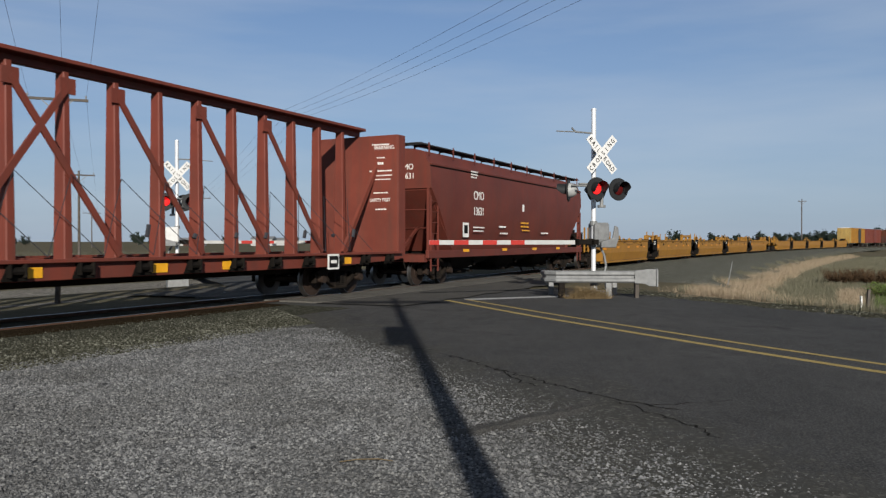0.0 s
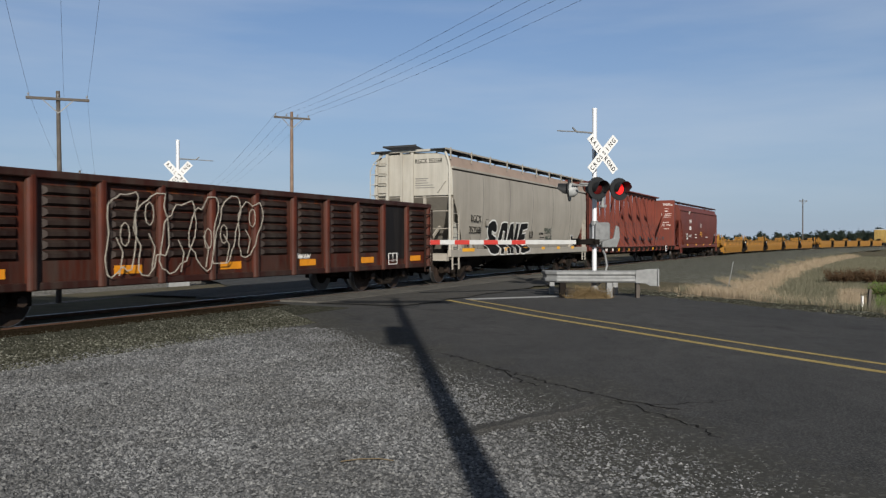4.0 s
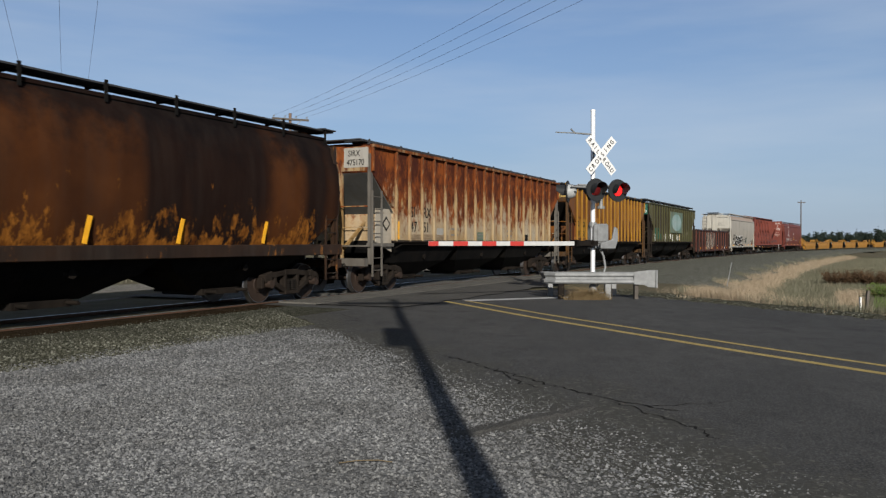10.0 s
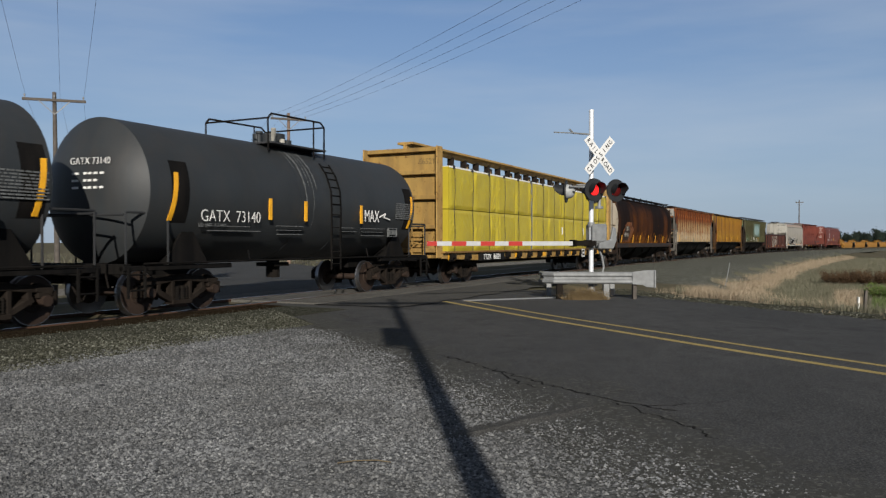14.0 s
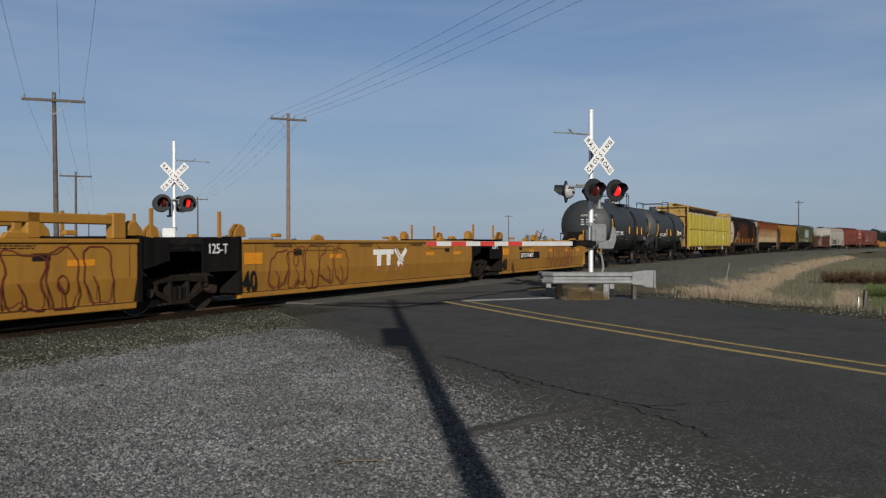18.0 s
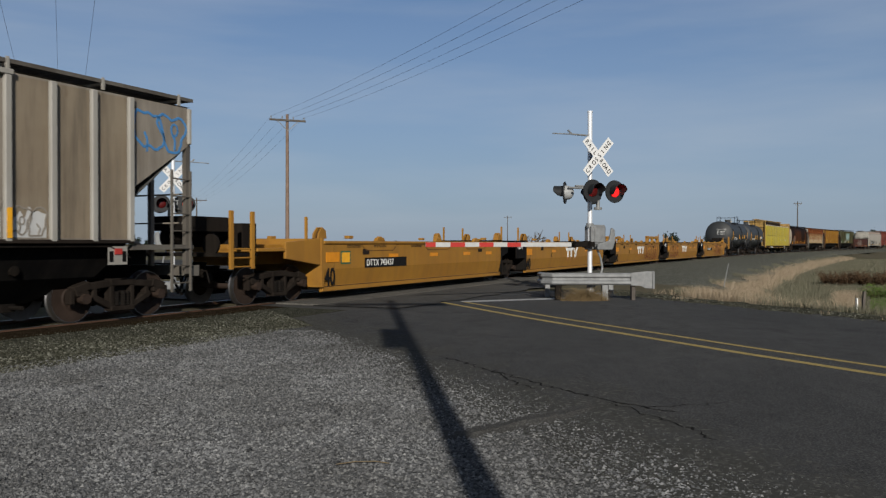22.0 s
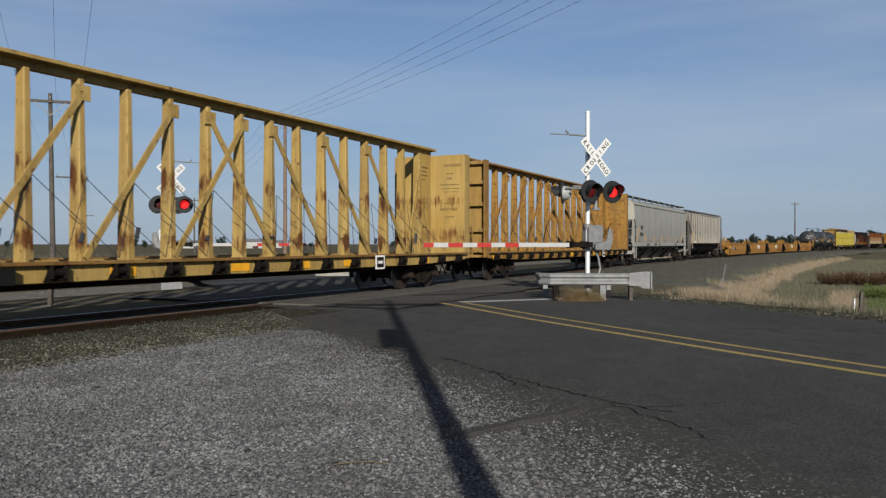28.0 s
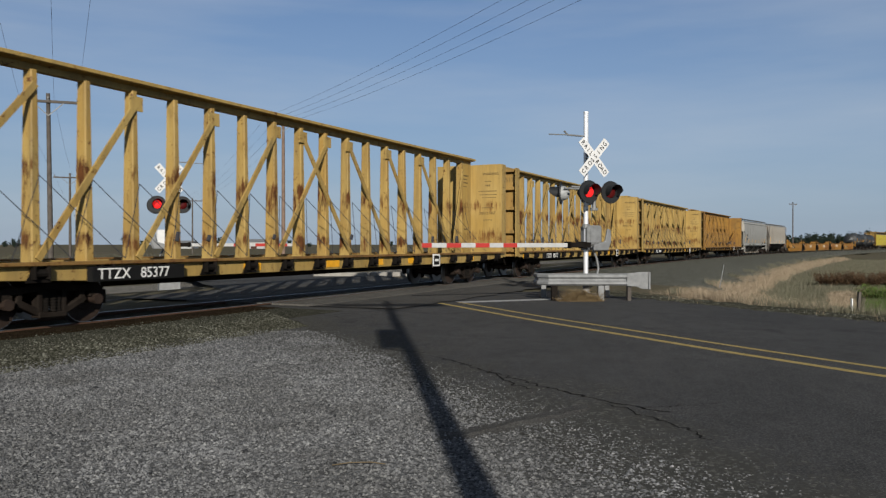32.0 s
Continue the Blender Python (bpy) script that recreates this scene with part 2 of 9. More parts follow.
M["green_car"] = paint("olive_green_paint", (0.068, 0.056, 0.026), (0.036, 0.027, 0.015), rust=0.26, dirt=0.7, streak=1.2, patches=(0.8176, (0.105, 0.095, 0.036), 0.65, 0.5), rust_colors=((0.05, 0.025, 0.014), (0.12, 0.052, 0.02)), scale=1.9)
M["green_rib"] = paint("pale_olive_rib_paint", (0.125, 0.125, 0.048), (0.07, 0.065, 0.028), rust=0.3, dirt=0.5)
M["green_wedge"] = paint("olive_end_panel_paint", (0.165, 0.15, 0.05), (0.115, 0.10, 0.034), rust=0.3, dirt=0.7, rust_colors=((0.07, 0.03, 0.014), (0.15, 0.062, 0.02)), spread=0.2)
M["yellow_car"] = paint("rusting_yellow_paint", (0.31, 0.105, 0.009), (0.20, 0.060, 0.008), rust=0.52, dirt=0.65, chips=0.5, zones=((3.1, 5.2, 0.17), (1.2, 2.5, 0.13)), patches=(0.8176, (0.60, 0.26, 0.035), 0.75), rust_top=(5.0, 0.4), panel_rust=(0.8176, 0.09), spread=0.22, rust_colors=((0.04, 0.018, 0.009), (0.20, 0.062, 0.014)), scale=1.9)
# dirty frame yellow; the shade at the car's end is also in this colour
M["shaded_grimy_yellow"] = paint("shaded_grimy_yellow_frame_paint", (0.15, 0.068, 0.014), (0.075, 0.036, 0.012), rust=0.35, dirt=0.7)
M["grimy_grey"] = paint("grimy_grey_frame_paint", (0.24, 0.22, 0.19), (0.15, 0.135, 0.115), rust=0.15, dirt=0.6)
M["yellow_rib"] = paint("yellow_rib_paint", (0.52, 0.275, 0.033), (0.40, 0.185, 0.022), rust=0.28, dirt=0.45)
M["rust_car"] = paint("heavily_rusted_white_paint", (0.70, 0.59, 0.43), (0.58, 0.36, 0.14), rust=0.88, dirt=0.38, rust_colors=((0.075, 0.015, 0.007), (0.44, 0.11, 0.017)), rust_top=(1.45, 3.7), lift=(-0.21, 0.23), panel_rust=(0.8176, 0.05), spread=0.12, scale=2.6, flake=(1.5, 1.5, 0.75), chips=0.75, halo=True)
M["rust_panel"] = paint("rust_spotted_white_paint", (0.66, 0.60, 0.50), (0.54, 0.46, 0.34), rust=0.35, dirt=0.4, chips=0.7, rust_colors=((0.14, 0.035, 0.012), (0.45, 0.15, 0.03)), flake=(1.5, 1.5, 0.5))
M["rust_rib"] = paint("rust_run_rib_paint", (0.60, 0.47, 0.29), (0.50, 0.31, 0.12), rust=0.82, dirt=0.4, rust_colors=((0.10, 0.024, 0.010), (0.38, 0.11, 0.022)), rust_top=(1.5, 4.2), lift=(-0.15, 0.12), spread=0.14, scale=2.0, flake=(1.7, 1.7, 0.5), chips=0.5)
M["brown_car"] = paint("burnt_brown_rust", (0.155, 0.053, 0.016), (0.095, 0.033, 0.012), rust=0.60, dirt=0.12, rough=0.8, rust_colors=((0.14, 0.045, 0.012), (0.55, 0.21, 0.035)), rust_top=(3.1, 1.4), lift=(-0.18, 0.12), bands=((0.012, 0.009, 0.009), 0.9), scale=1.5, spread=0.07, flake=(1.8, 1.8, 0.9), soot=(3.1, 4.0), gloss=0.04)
M["burnt_sill"] = paint("scorched_sill_steel", (0.055, 0.028, 0.015), (0.025, 0.015, 0.010), rust=0.52, dirt=0.3, rust_colors=((0.10, 0.035, 0.012), (0.50, 0.20, 0.04)), scale=1.6, spread=0.06)
M["seam_dark"] = paint("dark_weld_seam_paint", (0.37, 0.355, 0.315), (0.26, 0.245, 0.215), rust=0.05, dirt=0.6)
M["grimy_bay"] = paint("grimy_dark_bay_paint", (0.14, 0.135, 0.122), (0.08, 0.077, 0.070), rust=0.05, dirt=0.5)
M["gon_brown"] = paint("rusty_gondola_steel", (0.135, 0.027, 0.012), (0.06, 0.016, 0.009), rust=0.40, dirt=0.75, streak=1.2, chips=0.5, rust_colors=((0.05, 0.018, 0.010), (0.32, 0.085, 0.022)), rust_top=(0.4, 3.2))
M["well_yellow"] = paint("well_car_yellow_paint", (0.60, 0.295, 0.045), (0.52, 0.245, 0.04), rust=0.06, dirt=0.22)
M["beam_yellow"] = paint("centre_beam_yellow_paint", (0.74, 0.52, 0.175), (0.66, 0.43, 0.125), rust=0.29, dirt=0.45, spread=0.12, chips=0.8, rust_colors=((0.09, 0.032, 0.012), (0.24, 0.09, 0.025)))
M["slope_grey"] = paint("dark_grey_slope_sheet", (0.16, 0.165, 0.155), (0.10, 0.10, 0.095), rust=0.05, dirt=0.5)
M["galv_pipe"] = plain("dull_grey_pipe", (0.16, 0.16, 0.155), 0.6, 0.2)
M["cream_end"] = paint("cream_white_end_paint", (0.78, 0.75, 0.66), (0.68, 0.64, 0.55), rust=0.02, dirt=0.25)
M["up_rib"] = paint("pale_grey_rib_paint", (0.60, 0.575, 0.52), (0.52, 0.49, 0.43), rust=0.04, dirt=0.3)
M["up_brown"] = paint("browned_grey_panel_paint", (0.45, 0.37, 0.265), (0.38, 0.30, 0.21), rust=0.16, dirt=0.5, streak=1.3, rust_top=(2.6, 4.4), spread=0.2, rust_colors=((0.12, 0.07, 0.035), (0.30, 0.16, 0.07)))
M["beam_orange"] = paint("rusty_orange_yellow_paint", (0.62, 0.345, 0.075), (0.50, 0.25, 0.055), rust=0.40, dirt=0.6, spread=0.12, chips=1.0, rust_colors=((0.07, 0.026, 0.010), (0.22, 0.08, 0.022)))
M["lumber_yellow"] = paint("rust_edged_orange_yellow_paint", (0.78, 0.50, 0.165), (0.66, 0.38, 0.10), rust=0.34, dirt=0.5, spread=0.10, chips=0.9, rust_colors=((0.07, 0.026, 0.012), (0.26, 0.09, 0.025)))
M["beam_sheet"] = paint("rust_run_bulkhead_paint", (0.76, 0.53, 0.18), (0.66, 0.43, 0.12), rust=0.30, dirt=0.35, spread=0.16, chips=0.3, rust_colors=((0.15, 0.055, 0.016), (0.34, 0.14, 0.035)), zones=((1.0, 2.3, 0.26), (2.4, 3.4, 0.22)), scale=3.6, flake=(2.6, 2.6, 0.35))
M["faded_print"] = plain("faded_dark_brown_print", (0.17, 0.115, 0.045), 0.7, var=0.5, scale=14)
# rusty end paint, darkened for the shade between two cars
M["beam_end"] = paint("shaded_rusty_end_paint", (0.60, 0.38, 0.115), (0.50, 0.29, 0.085), rust=0.30, dirt=0.5, spread=0.14, chips=0.7)
# dirty red of the ends, with the recess's shade mixed into the colour
M["red_end"] = paint("shaded_grimy_red_end_paint", (0.20, 0.050, 0.034), (0.13, 0.035, 0.026), rust=0.25, dirt=0.6)
M["beam_post"] = paint("streaked_yellow_post_paint", (0.74, 0.52, 0.17), (0.64, 0.40, 0.11), rust=0.38, dirt=0.5, spread=0.10, chips=0.7, rust_colors=((0.08, 0.03, 0.012), (0.24, 0.09, 0.025)), scale=2.2, flake=(1.6, 1.6, 0.4), zones=((1.0, 1.9, 0.20), (2.0, 3.4, 0.19)), vary=True)
M["tank_black"] = paint("black_tank_paint", (0.050, 0.057, 0.062), (0.040, 0.045, 0.048), rust=0.0, dirt=0.25, rough=0.55, gloss=0.3)
M["amber_mark"] = plain("amber_reflector", (0.60, 0.225, 0.012), 0.45)
M["white_mark"] = plain("white_stencil_paint", (0.72, 0.71, 0.68), 0.6)
M["black_mark"] = plain("black_stencil_paint", (0.010, 0.010, 0.010), 0.9)
M["orange_mark"] = plain("yellow_reflector", (0.75, 0.36, 0.02), 0.4)
M["silver"] = plain("aluminium_paint", (0.66, 0.67, 0.68), 0.4, 0.35, var=0.1)
M["wood_pole"] = plain("weathered_pole_wood", (0.105, 0.092, 0.08), 0.9, var=0.5, scale=3)
M["brown_wood"] = plain("reddish_pole_wood", (0.20, 0.14, 0.105), 0.9, var=0.4, scale=3)
M["wire"] = plain("dark_wire", (0.03, 0.03, 0.035), 0.6)
M["rail"] = plain("rusty_rail_steel", (0.10, 0.055, 0.035), 0.7, 0.3)
M["rail_top"] = plain("polished_rail_head", (0.36, 0.35, 0.34), 0.38, 1.0, var=0.1)
M["tie"] = plain("creosoted_timber", (0.06, 0.045, 0.035), 0.9)
M["gravel"] = ground_stone("grey_crushed_gravel", ((0.080, 0.082, 0.083), (0.245, 0.248, 0.248), (0.135, 0.136, 0.135)), 27, strength=0.3, edges=(
    (0.23, 20.3, 0.912, 0.411, -6.3, -4.3, (0.045, 0.043, 0.034), 0.85), (-5.28, 19.48, 0.89, -0.456, 4.3, 2.8, (0.055, 0.049, 0.035), 0.7)))
M["ballast"] = ground_stone("brown_grey_ballast", ((0.030, 0.031, 0.023), (0.125, 0.124, 0.098), (0.062, 0.061, 0.046)), 24, 0.7)
# oily stone, blackened further: the train's shade is put into this colour
M["track_bed"] = ground_stone("shaded_oily_track_bed", ((0.006, 0.005, 0.004), (0.026, 0.02, 0.015), (0.014, 0.010, 0.007)), 14, 1.0)
M["track_dirt"] = ground_stone("brown_trackside_dirt", ((0.018, 0.013, 0.008), (0.056, 0.041, 0.027), (0.032, 0.024, 0.015)), 26, 0.6)
M["shoulder"] = ground_stone("grey_green_shoulder_stone", ((0.05, 0.052, 0.042), (0.30, 0.297, 0.255), (0.15, 0.15, 0.12)), 13)

# ---------------------------------------------------------------- mesh tools
class MB:
    """A mesh in the making."""

    def __init__(self):
        self.v, self.f, self.m, self.mi = [], [], [], 0

    def add(self, pts, faces):
        k = len(self.v)
        self.v += [tuple(p) for p in pts]
        self.f += [tuple(k + i for i in q) for q in faces]
        self.m += [self.mi] * len(faces)
        return self

    def use(self, i):
        self.mi = i
        return self

    def box(self, x0, x1, y0, y1, z0, z1):
        return self.add([(x, y, z) for z in (z0, z1) for y in (y0, y1) for x in (x0, x1)],
                        [(0, 2, 3, 1), (4, 5, 7, 6), (0, 1, 5, 4), (2, 6, 7, 3), (0, 4, 6, 2), (1, 3, 7, 5)])

    def prism(self, pts, a, b, axis="y"):
        """A polygon drawn in the two other axes, pushed out from a to b along axis."""
        place = {"x": lambda p, c: (c, p[0], p[1]), "y": lambda p, c: (p[0], c, p[1]), "z": lambda p, c: (p[0], p[1], c)}[axis]
        n = len(pts)
        return self.add([place(p, a) for p in pts] + [place(p, b) for p in pts],
                        [tuple(range(n))[::-1], tuple(range(n, 2 * n))] + [(i, (i + 1) % n, n + (i + 1) % n, n + i) for i in range(n)])

    def rod(self, p, q, r, n=8, r2=None):
        p, q = Vector(p), Vector(q)
        w = (q - p).normalized()
        u = w.orthogonal().normalized()
        s = w.cross(u)
        r2 = r if r2 is None else r2
        ring = lambda c, rad: [c + (u * math.cos(2 * math.pi * i / n) + s * math.sin(2 * math.pi * i / n)) * rad for i in range(n)]
        return self.add(ring(p, r) + ring(q, r2), [tuple(range(n))[::-1], tuple(range(n, 2 * n))] + [(i, (i + 1) % n, n + (i + 1) % n, n + i) for i in range(n)])

    def path(self, pts, r, n=6):
        for p, q in zip(pts, pts[1:]):
            self.rod(p, q, r, n)
        return self

    def beam(self, p, q, w, h, side=(0, 1, 0), w2=None):
        """A bar from p to q, w wide along side, h deep the other way."""
        p, q, side = Vector(p), Vector(q), Vector(side)
        d = (q - p).normalized()
        u = (side - d * side.dot(d)).normalized()
        s = d.cross(u)
        w2 = w if w2 is None else w2
        pts = [c + u * a * ww / 2 + s * e * h / 2 for c, ww in ((p, w), (q, w2)) for a, e in ((-1, -1), (1, -1), (1, 1), (-1, 1))]
        return self.add(pts, [(3, 2, 1, 0), (4, 5, 6, 7), (0, 1, 5, 4), (1, 2, 6, 5), (2, 3, 7, 6), (3, 0, 4, 7)])

    def loft(self, rings, caps=True, closed=True):
        n, k = len(rings[0]), len(rings)
        fs = [(i * n + j, i * n + (j + 1) % n, (i + 1) * n + (j + 1) % n, (i + 1) * n + j) for i in range(k - 1) for j in range(n if closed else n - 1)]
        if caps:
            fs += [tuple(range(n))[::-1], tuple(range((k - 1) * n, k * n))]
        return self.add([p for r in rings for p in r], fs)

    def spun(self, prof, centre=(0, 0, 0), axis="x", n=24):
        """A profile of (along, radius) spun round an axis."""
        cx, cy, cz = centre
        rings = []
        for a, r in prof:
            ring = []
            for i in range(n):
                c, s = math.cos(2 * math.pi * i / n) * r, math.sin(2 * math.pi * i / n) * r
                ring.append({"x": (cx + a, cy + c, cz + s), "y": (cx + s, cy + a, cz + c), "z": (cx + c, cy + s, cz + a)}[axis])
            rings.append(ring)
        return self.loft(rings)


def mesh_of(name, mb, mat, smooth=False, bevel=0.0):
    me = bpy.data.meshes.new(name)
    me.from_pydata(mb.v, [], mb.f)
    me.polygons.foreach_set("material_index", mb.m)
    bm = bmesh.new()
    bm.from_mesh(me)
    bmesh.ops.recalc_face_normals(bm, faces=bm.faces)
    if bevel:
        bmesh.ops.bevel(bm, geom=[e for e in bm.edges if len(e.link_faces) == 2 and e.calc_face_angle(0) > 0.6], offset=bevel, segments=1, affect="EDGES", clamp_overlap=True)
    if smooth:
        for q in bm.faces:
            q.smooth = True
        for e in bm.edges:
            e.smooth = len(e.link_faces) == 2 and e.calc_face_angle(0) < (0.7 if smooth is True else smooth)
    bm.to_mesh(me)
    bm.free()
    for m in mat if isinstance(mat, (list, tuple)) else [mat]:
        me.materials.append(m)
    return me


def part(name, mb, mat, parent, label="", smooth=False, bevel=0.0, at=None):
    """Links what mb holds as one mesh object under a thing or a part."""
    me = mb if isinstance(mb, bpy.types.Mesh) else mesh_of(name, mb, mat, smooth, bevel)
    ob = new(name, me)
    ob.parent = parent
    if at is not None:
        ob.matrix_basis = at
    if label:
        tagged(ob, label)
    return ob


def thing(name, label, category, group="", m=None, kind=""):
    ob = new(name)
    ob.empty_display_size = 0.3
    tagged(ob, label, category, group, kind)
    if m is not None:
        ob.matrix_basis = m
    return ob


def solid(name, mb, mat, label, category="", group="", kind="", m=None, smooth=False, bevel=0.0):
    ob = new(name, mesh_of(name, mb, mat, smooth, bevel))
    tagged(ob, label, category, group, kind)
    if m is not None:
        ob.matrix_basis = m
    return ob


TEXT = {}


def lettering(name, text, size, mat, parent, x, z, y=-1.6, stretch=1.0, label="", face="side", bold=0.0, align="LEFT", turn=None):
    """Flat letters on a thing's camera-facing side (they read along +x) or on its rear end (they read along -y)."""
    key = (text, size, stretch, bold, align)
    if key not in TEXT:
        cu = bpy.data.curves.new(name, "FONT")
        cu.body, cu.size, cu.extrude, cu.offset, cu.align_x, cu.resolution_u = text, size * 1.37, 0.004, bold, align, 3
        ob = bpy.data.objects.new(name, cu)
        me = bpy.data.meshes.new_from_object(ob)
        bpy.data.objects.remove(ob)
        me.transform(Matrix.Diagonal((stretch, 1, 1, 1)))
        TEXT[key] = me
    me = TEXT[key].copy()
    me.materials.clear()
    me.materials.append(mat)
    ob = new(name, me)
    ob.parent = parent
    if turn is not None:
        ob.matrix_basis = turn
    elif face == "side":
        ob.matrix_basis = pose(x, y, z, 90, 0, 0)
    else:
        ob.matrix_basis = pose(x, y, z, 90, 0, -90)
    if label:
        tagged(ob, label)
    return ob


# ---------------------------------------------------------------- the track's line
# heading to the right of straight ahead, in degrees, along the line in metres
KNOTS = [-98.54, -58.54, -38.54, -23.54, -8.54, 6.46, 21.46, 41.46, 71.46, 111.46, 161.46, 221.46, 291.46]
HEAD = [25.77, 26.07, 26.38, 26.68, 26.80, 26.48, 26.71, 28.13, 29.81, 32.21, 35.57, 39.55, 43.53]
S_LIST = np.arange(-520.0, 720.0, 1.0)
_h = np.radians(np.interp(S_LIST, KNOTS, HEAD))
_m = (_h[1:] + _h[:-1]) / 2
TX = np.concatenate([[0], np.cumsum(np.sin(_m))])
TY = np.concatenate([[0], np.cumsum(np.cos(_m))])
TX += -0.741 - np.interp(0, S_LIST, TX)
TY += 28.393 - np.interp(0, S_LIST, TY)


def track(s, off=0.0):
    """The place on the ground s metres along the line, off metres to its right, and the heading."""
    x, y, h = np.interp(s, S_LIST, TX), np.interp(s, S_LIST, TY), np.interp(s, S_LIST, _h)
    return x + off * math.cos(h), y - off * math.sin(h), h


def on_track(s, off=0.0, z=0.0):
    x, y, h = track(s, off)
    return pose(x, y, z, 0, 0, 90 - math.degrees(h))


# the train's way: seconds, and metres a second
SPEED_T = [0, 3, 6, 9, 12, 14, 16, 18, 20, 22, 24, 26, 28, 30, 32]
SPEED = [10.508, 10.886, 11.180, 11.366, 11.411, 11.595, 11.827, 11.983, 12.169, 12.607, 12.777, 12.906, 13.107, 13.317, 13.523]
_tt = np.arange(0, 32.01, 0.05)
_vv = np.interp(_tt, SPEED_T, SPEED)
_ss = np.concatenate([[0], np.cumsum((_vv[1:] + _vv[:-1]) / 2 * 0.05)])


def gone(t):
    return float(np.interp(t, _tt, _ss))

# ---------------------------------------------------------------- running gear
GEAR = {}
WHEELSETS = []          # (wheelset, car's place on the line at 0 s, its offset in the car)
R_WHEEL = 0.455


def gear_meshes():
    mb = MB()
    for y in (-0.72, 0.72):
        o = 1 if y > 0 else -1
        mb.use(0).spun([(0.07 * o, 0.17), (0.085 * o, 0.20), (0.02 * o, 0.30), (0.065 * o, 0.395), (0.067 * o, 0.437)], (0, y, 0), "y", 26)
        mb.spun([(-0.07 * o, 0.17), (-0.06 * o, 0.40), (-0.06 * o, 0.45)], (0, y, 0), "y", 26)
        mb.use(1).spun([(0.066 * o, 0.425), (0.066 * o, R_WHEEL - 0.004), (-0.035 * o, R_WHEEL), (-0.05 * o, R_WHEEL + 0.022), (-0.066 * o, R_WHEEL + 0.022), (-0.066 * o, 0.41)], (0, y, 0), "y", 26)
    mb.use(0).rod((0, -1.12, 0), (0, 1.12, 0), 0.085, 12)
    for y in (-1.15, 1.15):
        mb.rod((0, y - 0.04, 0), (0, y + 0.04, 0), 0.10, 8)
    GEAR["wheelset"] = mesh_of("wheelset", mb, [M["wheel"], M["tread"]], smooth=True)
    mb = MB()
    for y in (0.0,):
        w = 0.17
        for o in (-1, 1):
            mb.beam((o * 0.20, y, 0.72), (o * 0.80, y, 0.66), w, 0.13)
            mb.beam((o * 0.74, y, 0.70), (o * 1.06, y, 0.60), w + 0.03, 0.16)
            mb.beam((o * 0.18, y, 0.24), (o * 0.70, y, 0.50), w, 0.12)
            mb.box(o * 0.62 - 0.05, o * 0.62 + 0.05, y - 0.08, y + 0.08, 0.38, 0.66)
            mb.box(o * 1.10 - 0.05, o * 1.10 + 0.05, y - 0.08, y + 0.08, 0.36, 0.62)
            mb.box(o * 0.89 - 0.13, o * 0.89 + 0.13, y - 0.10, y + 0.10, 0.50, 0.60)
            mb.box(o * 0.24 - 0.05, o * 0.24 + 0.05, y - 0.09, y + 0.09, 0.22, 0.74)
        mb.box(-0.28, 0.28, y - 0.10, y + 0.10, 0.66, 0.80)
        mb.box(-0.28, 0.28, y - 0.11, y + 0.11, 0.18, 0.28)
    GEAR["side_frame"] = mesh_of("side_frame", mb, M["truck_brown"], bevel=0.015)
    mb = MB()
    for y in (0.0,):
        for dx, dy in ((-0.12, -0.06), (0.02, -0.07), (0.13, -0.05)):
            for i in range(5):
                mb.rod((dx, y + dy * (1 if y > 0 else 1), 0.29 + i * 0.052), (dx, y + dy, 0.315 + i * 0.052), 0.062, 8)
                mb.rod((dx, y + dy, 0.315 + i * 0.052), (dx, y + dy, 0.342 + i * 0.052), 0.045, 8)
    GEAR["springs"] = mesh_of("coil_springs", mb, M["steel_dark"])
    mb = MB().box(-0.2, 0.2, -0.95, 0.95, 0.52, 0.78).rod((0, 0, 0.7), (0, 0, 0.95), 0.2, 12)
    for o in (-1, 1):
        mb.beam((o * 0.42, -0.75, 0.38), (o * 0.42, 0.75, 0.38), 0.1, 0.1, (1, 0, 0))
        for y in (-0.72, 0.72):
            mb.box(o * 0.40 - 0.03, o * 0.40 + 0.05, y - 0.05, y + 0.05, 0.28, 0.62)
    GEAR["bolster"] = mesh_of("bolster", mb, M["steel_dark"], bevel=0.01)
    mb = MB().box(-0.75, 0.0, -0.09, 0.09, 0.76, 0.94).box(0.0, 0.28, -0.14, 0.12, 0.72, 0.99).box(0.14, 0.34, -0.15, -0.04, 0.72, 0.99)
    mb.box(-0.12, -0.02, -0.26, 0.26, 0.68, 1.04).path([(0.0, -0.2, 0.8), (0.12, -0.26, 0.5), (0.3, -0.22, 0.32), (0.42, -0.18, 0.42)], 0.028)
    mb.path([(-0.1, 0.9, 0.88), (-0.06, -1.3, 0.88), (-0.06, -1.38, 0.62)], 0.02)
    GEAR["coupler"] = mesh_of("coupler", mb, M["steel_dark"], bevel=0.012)


gear_meshes()


def truck(car, x, s0):
    b = part("truck", GEAR["bolster"], None, car, "dark four-wheel freight truck", at=pose(x, 0, 0))
    for y in (-1.0, 1.0):
        part("side_frame", GEAR["side_frame"], None, b, at=pose(0, y, 0))
        tagged(part("spring_nest", GEAR["springs"], None, b, at=pose(0, y, 0)), kind="stuff")
    for o in (-0.89, 0.89):
        w = part("wheelset", GEAR["wheelset"], None, b, "steel wheels with bright treads", at=pose(o, 0, R_WHEEL))
        WHEELSETS.append((w, s0, x + o))


def couplers(car, half):
    part("coupler", GEAR["coupler"], None, car, at=pose(half, 0, 0))
    part("coupler", GEAR["coupler"], None, car, at=pose(-half, 0, 0, 0, 0, 180))


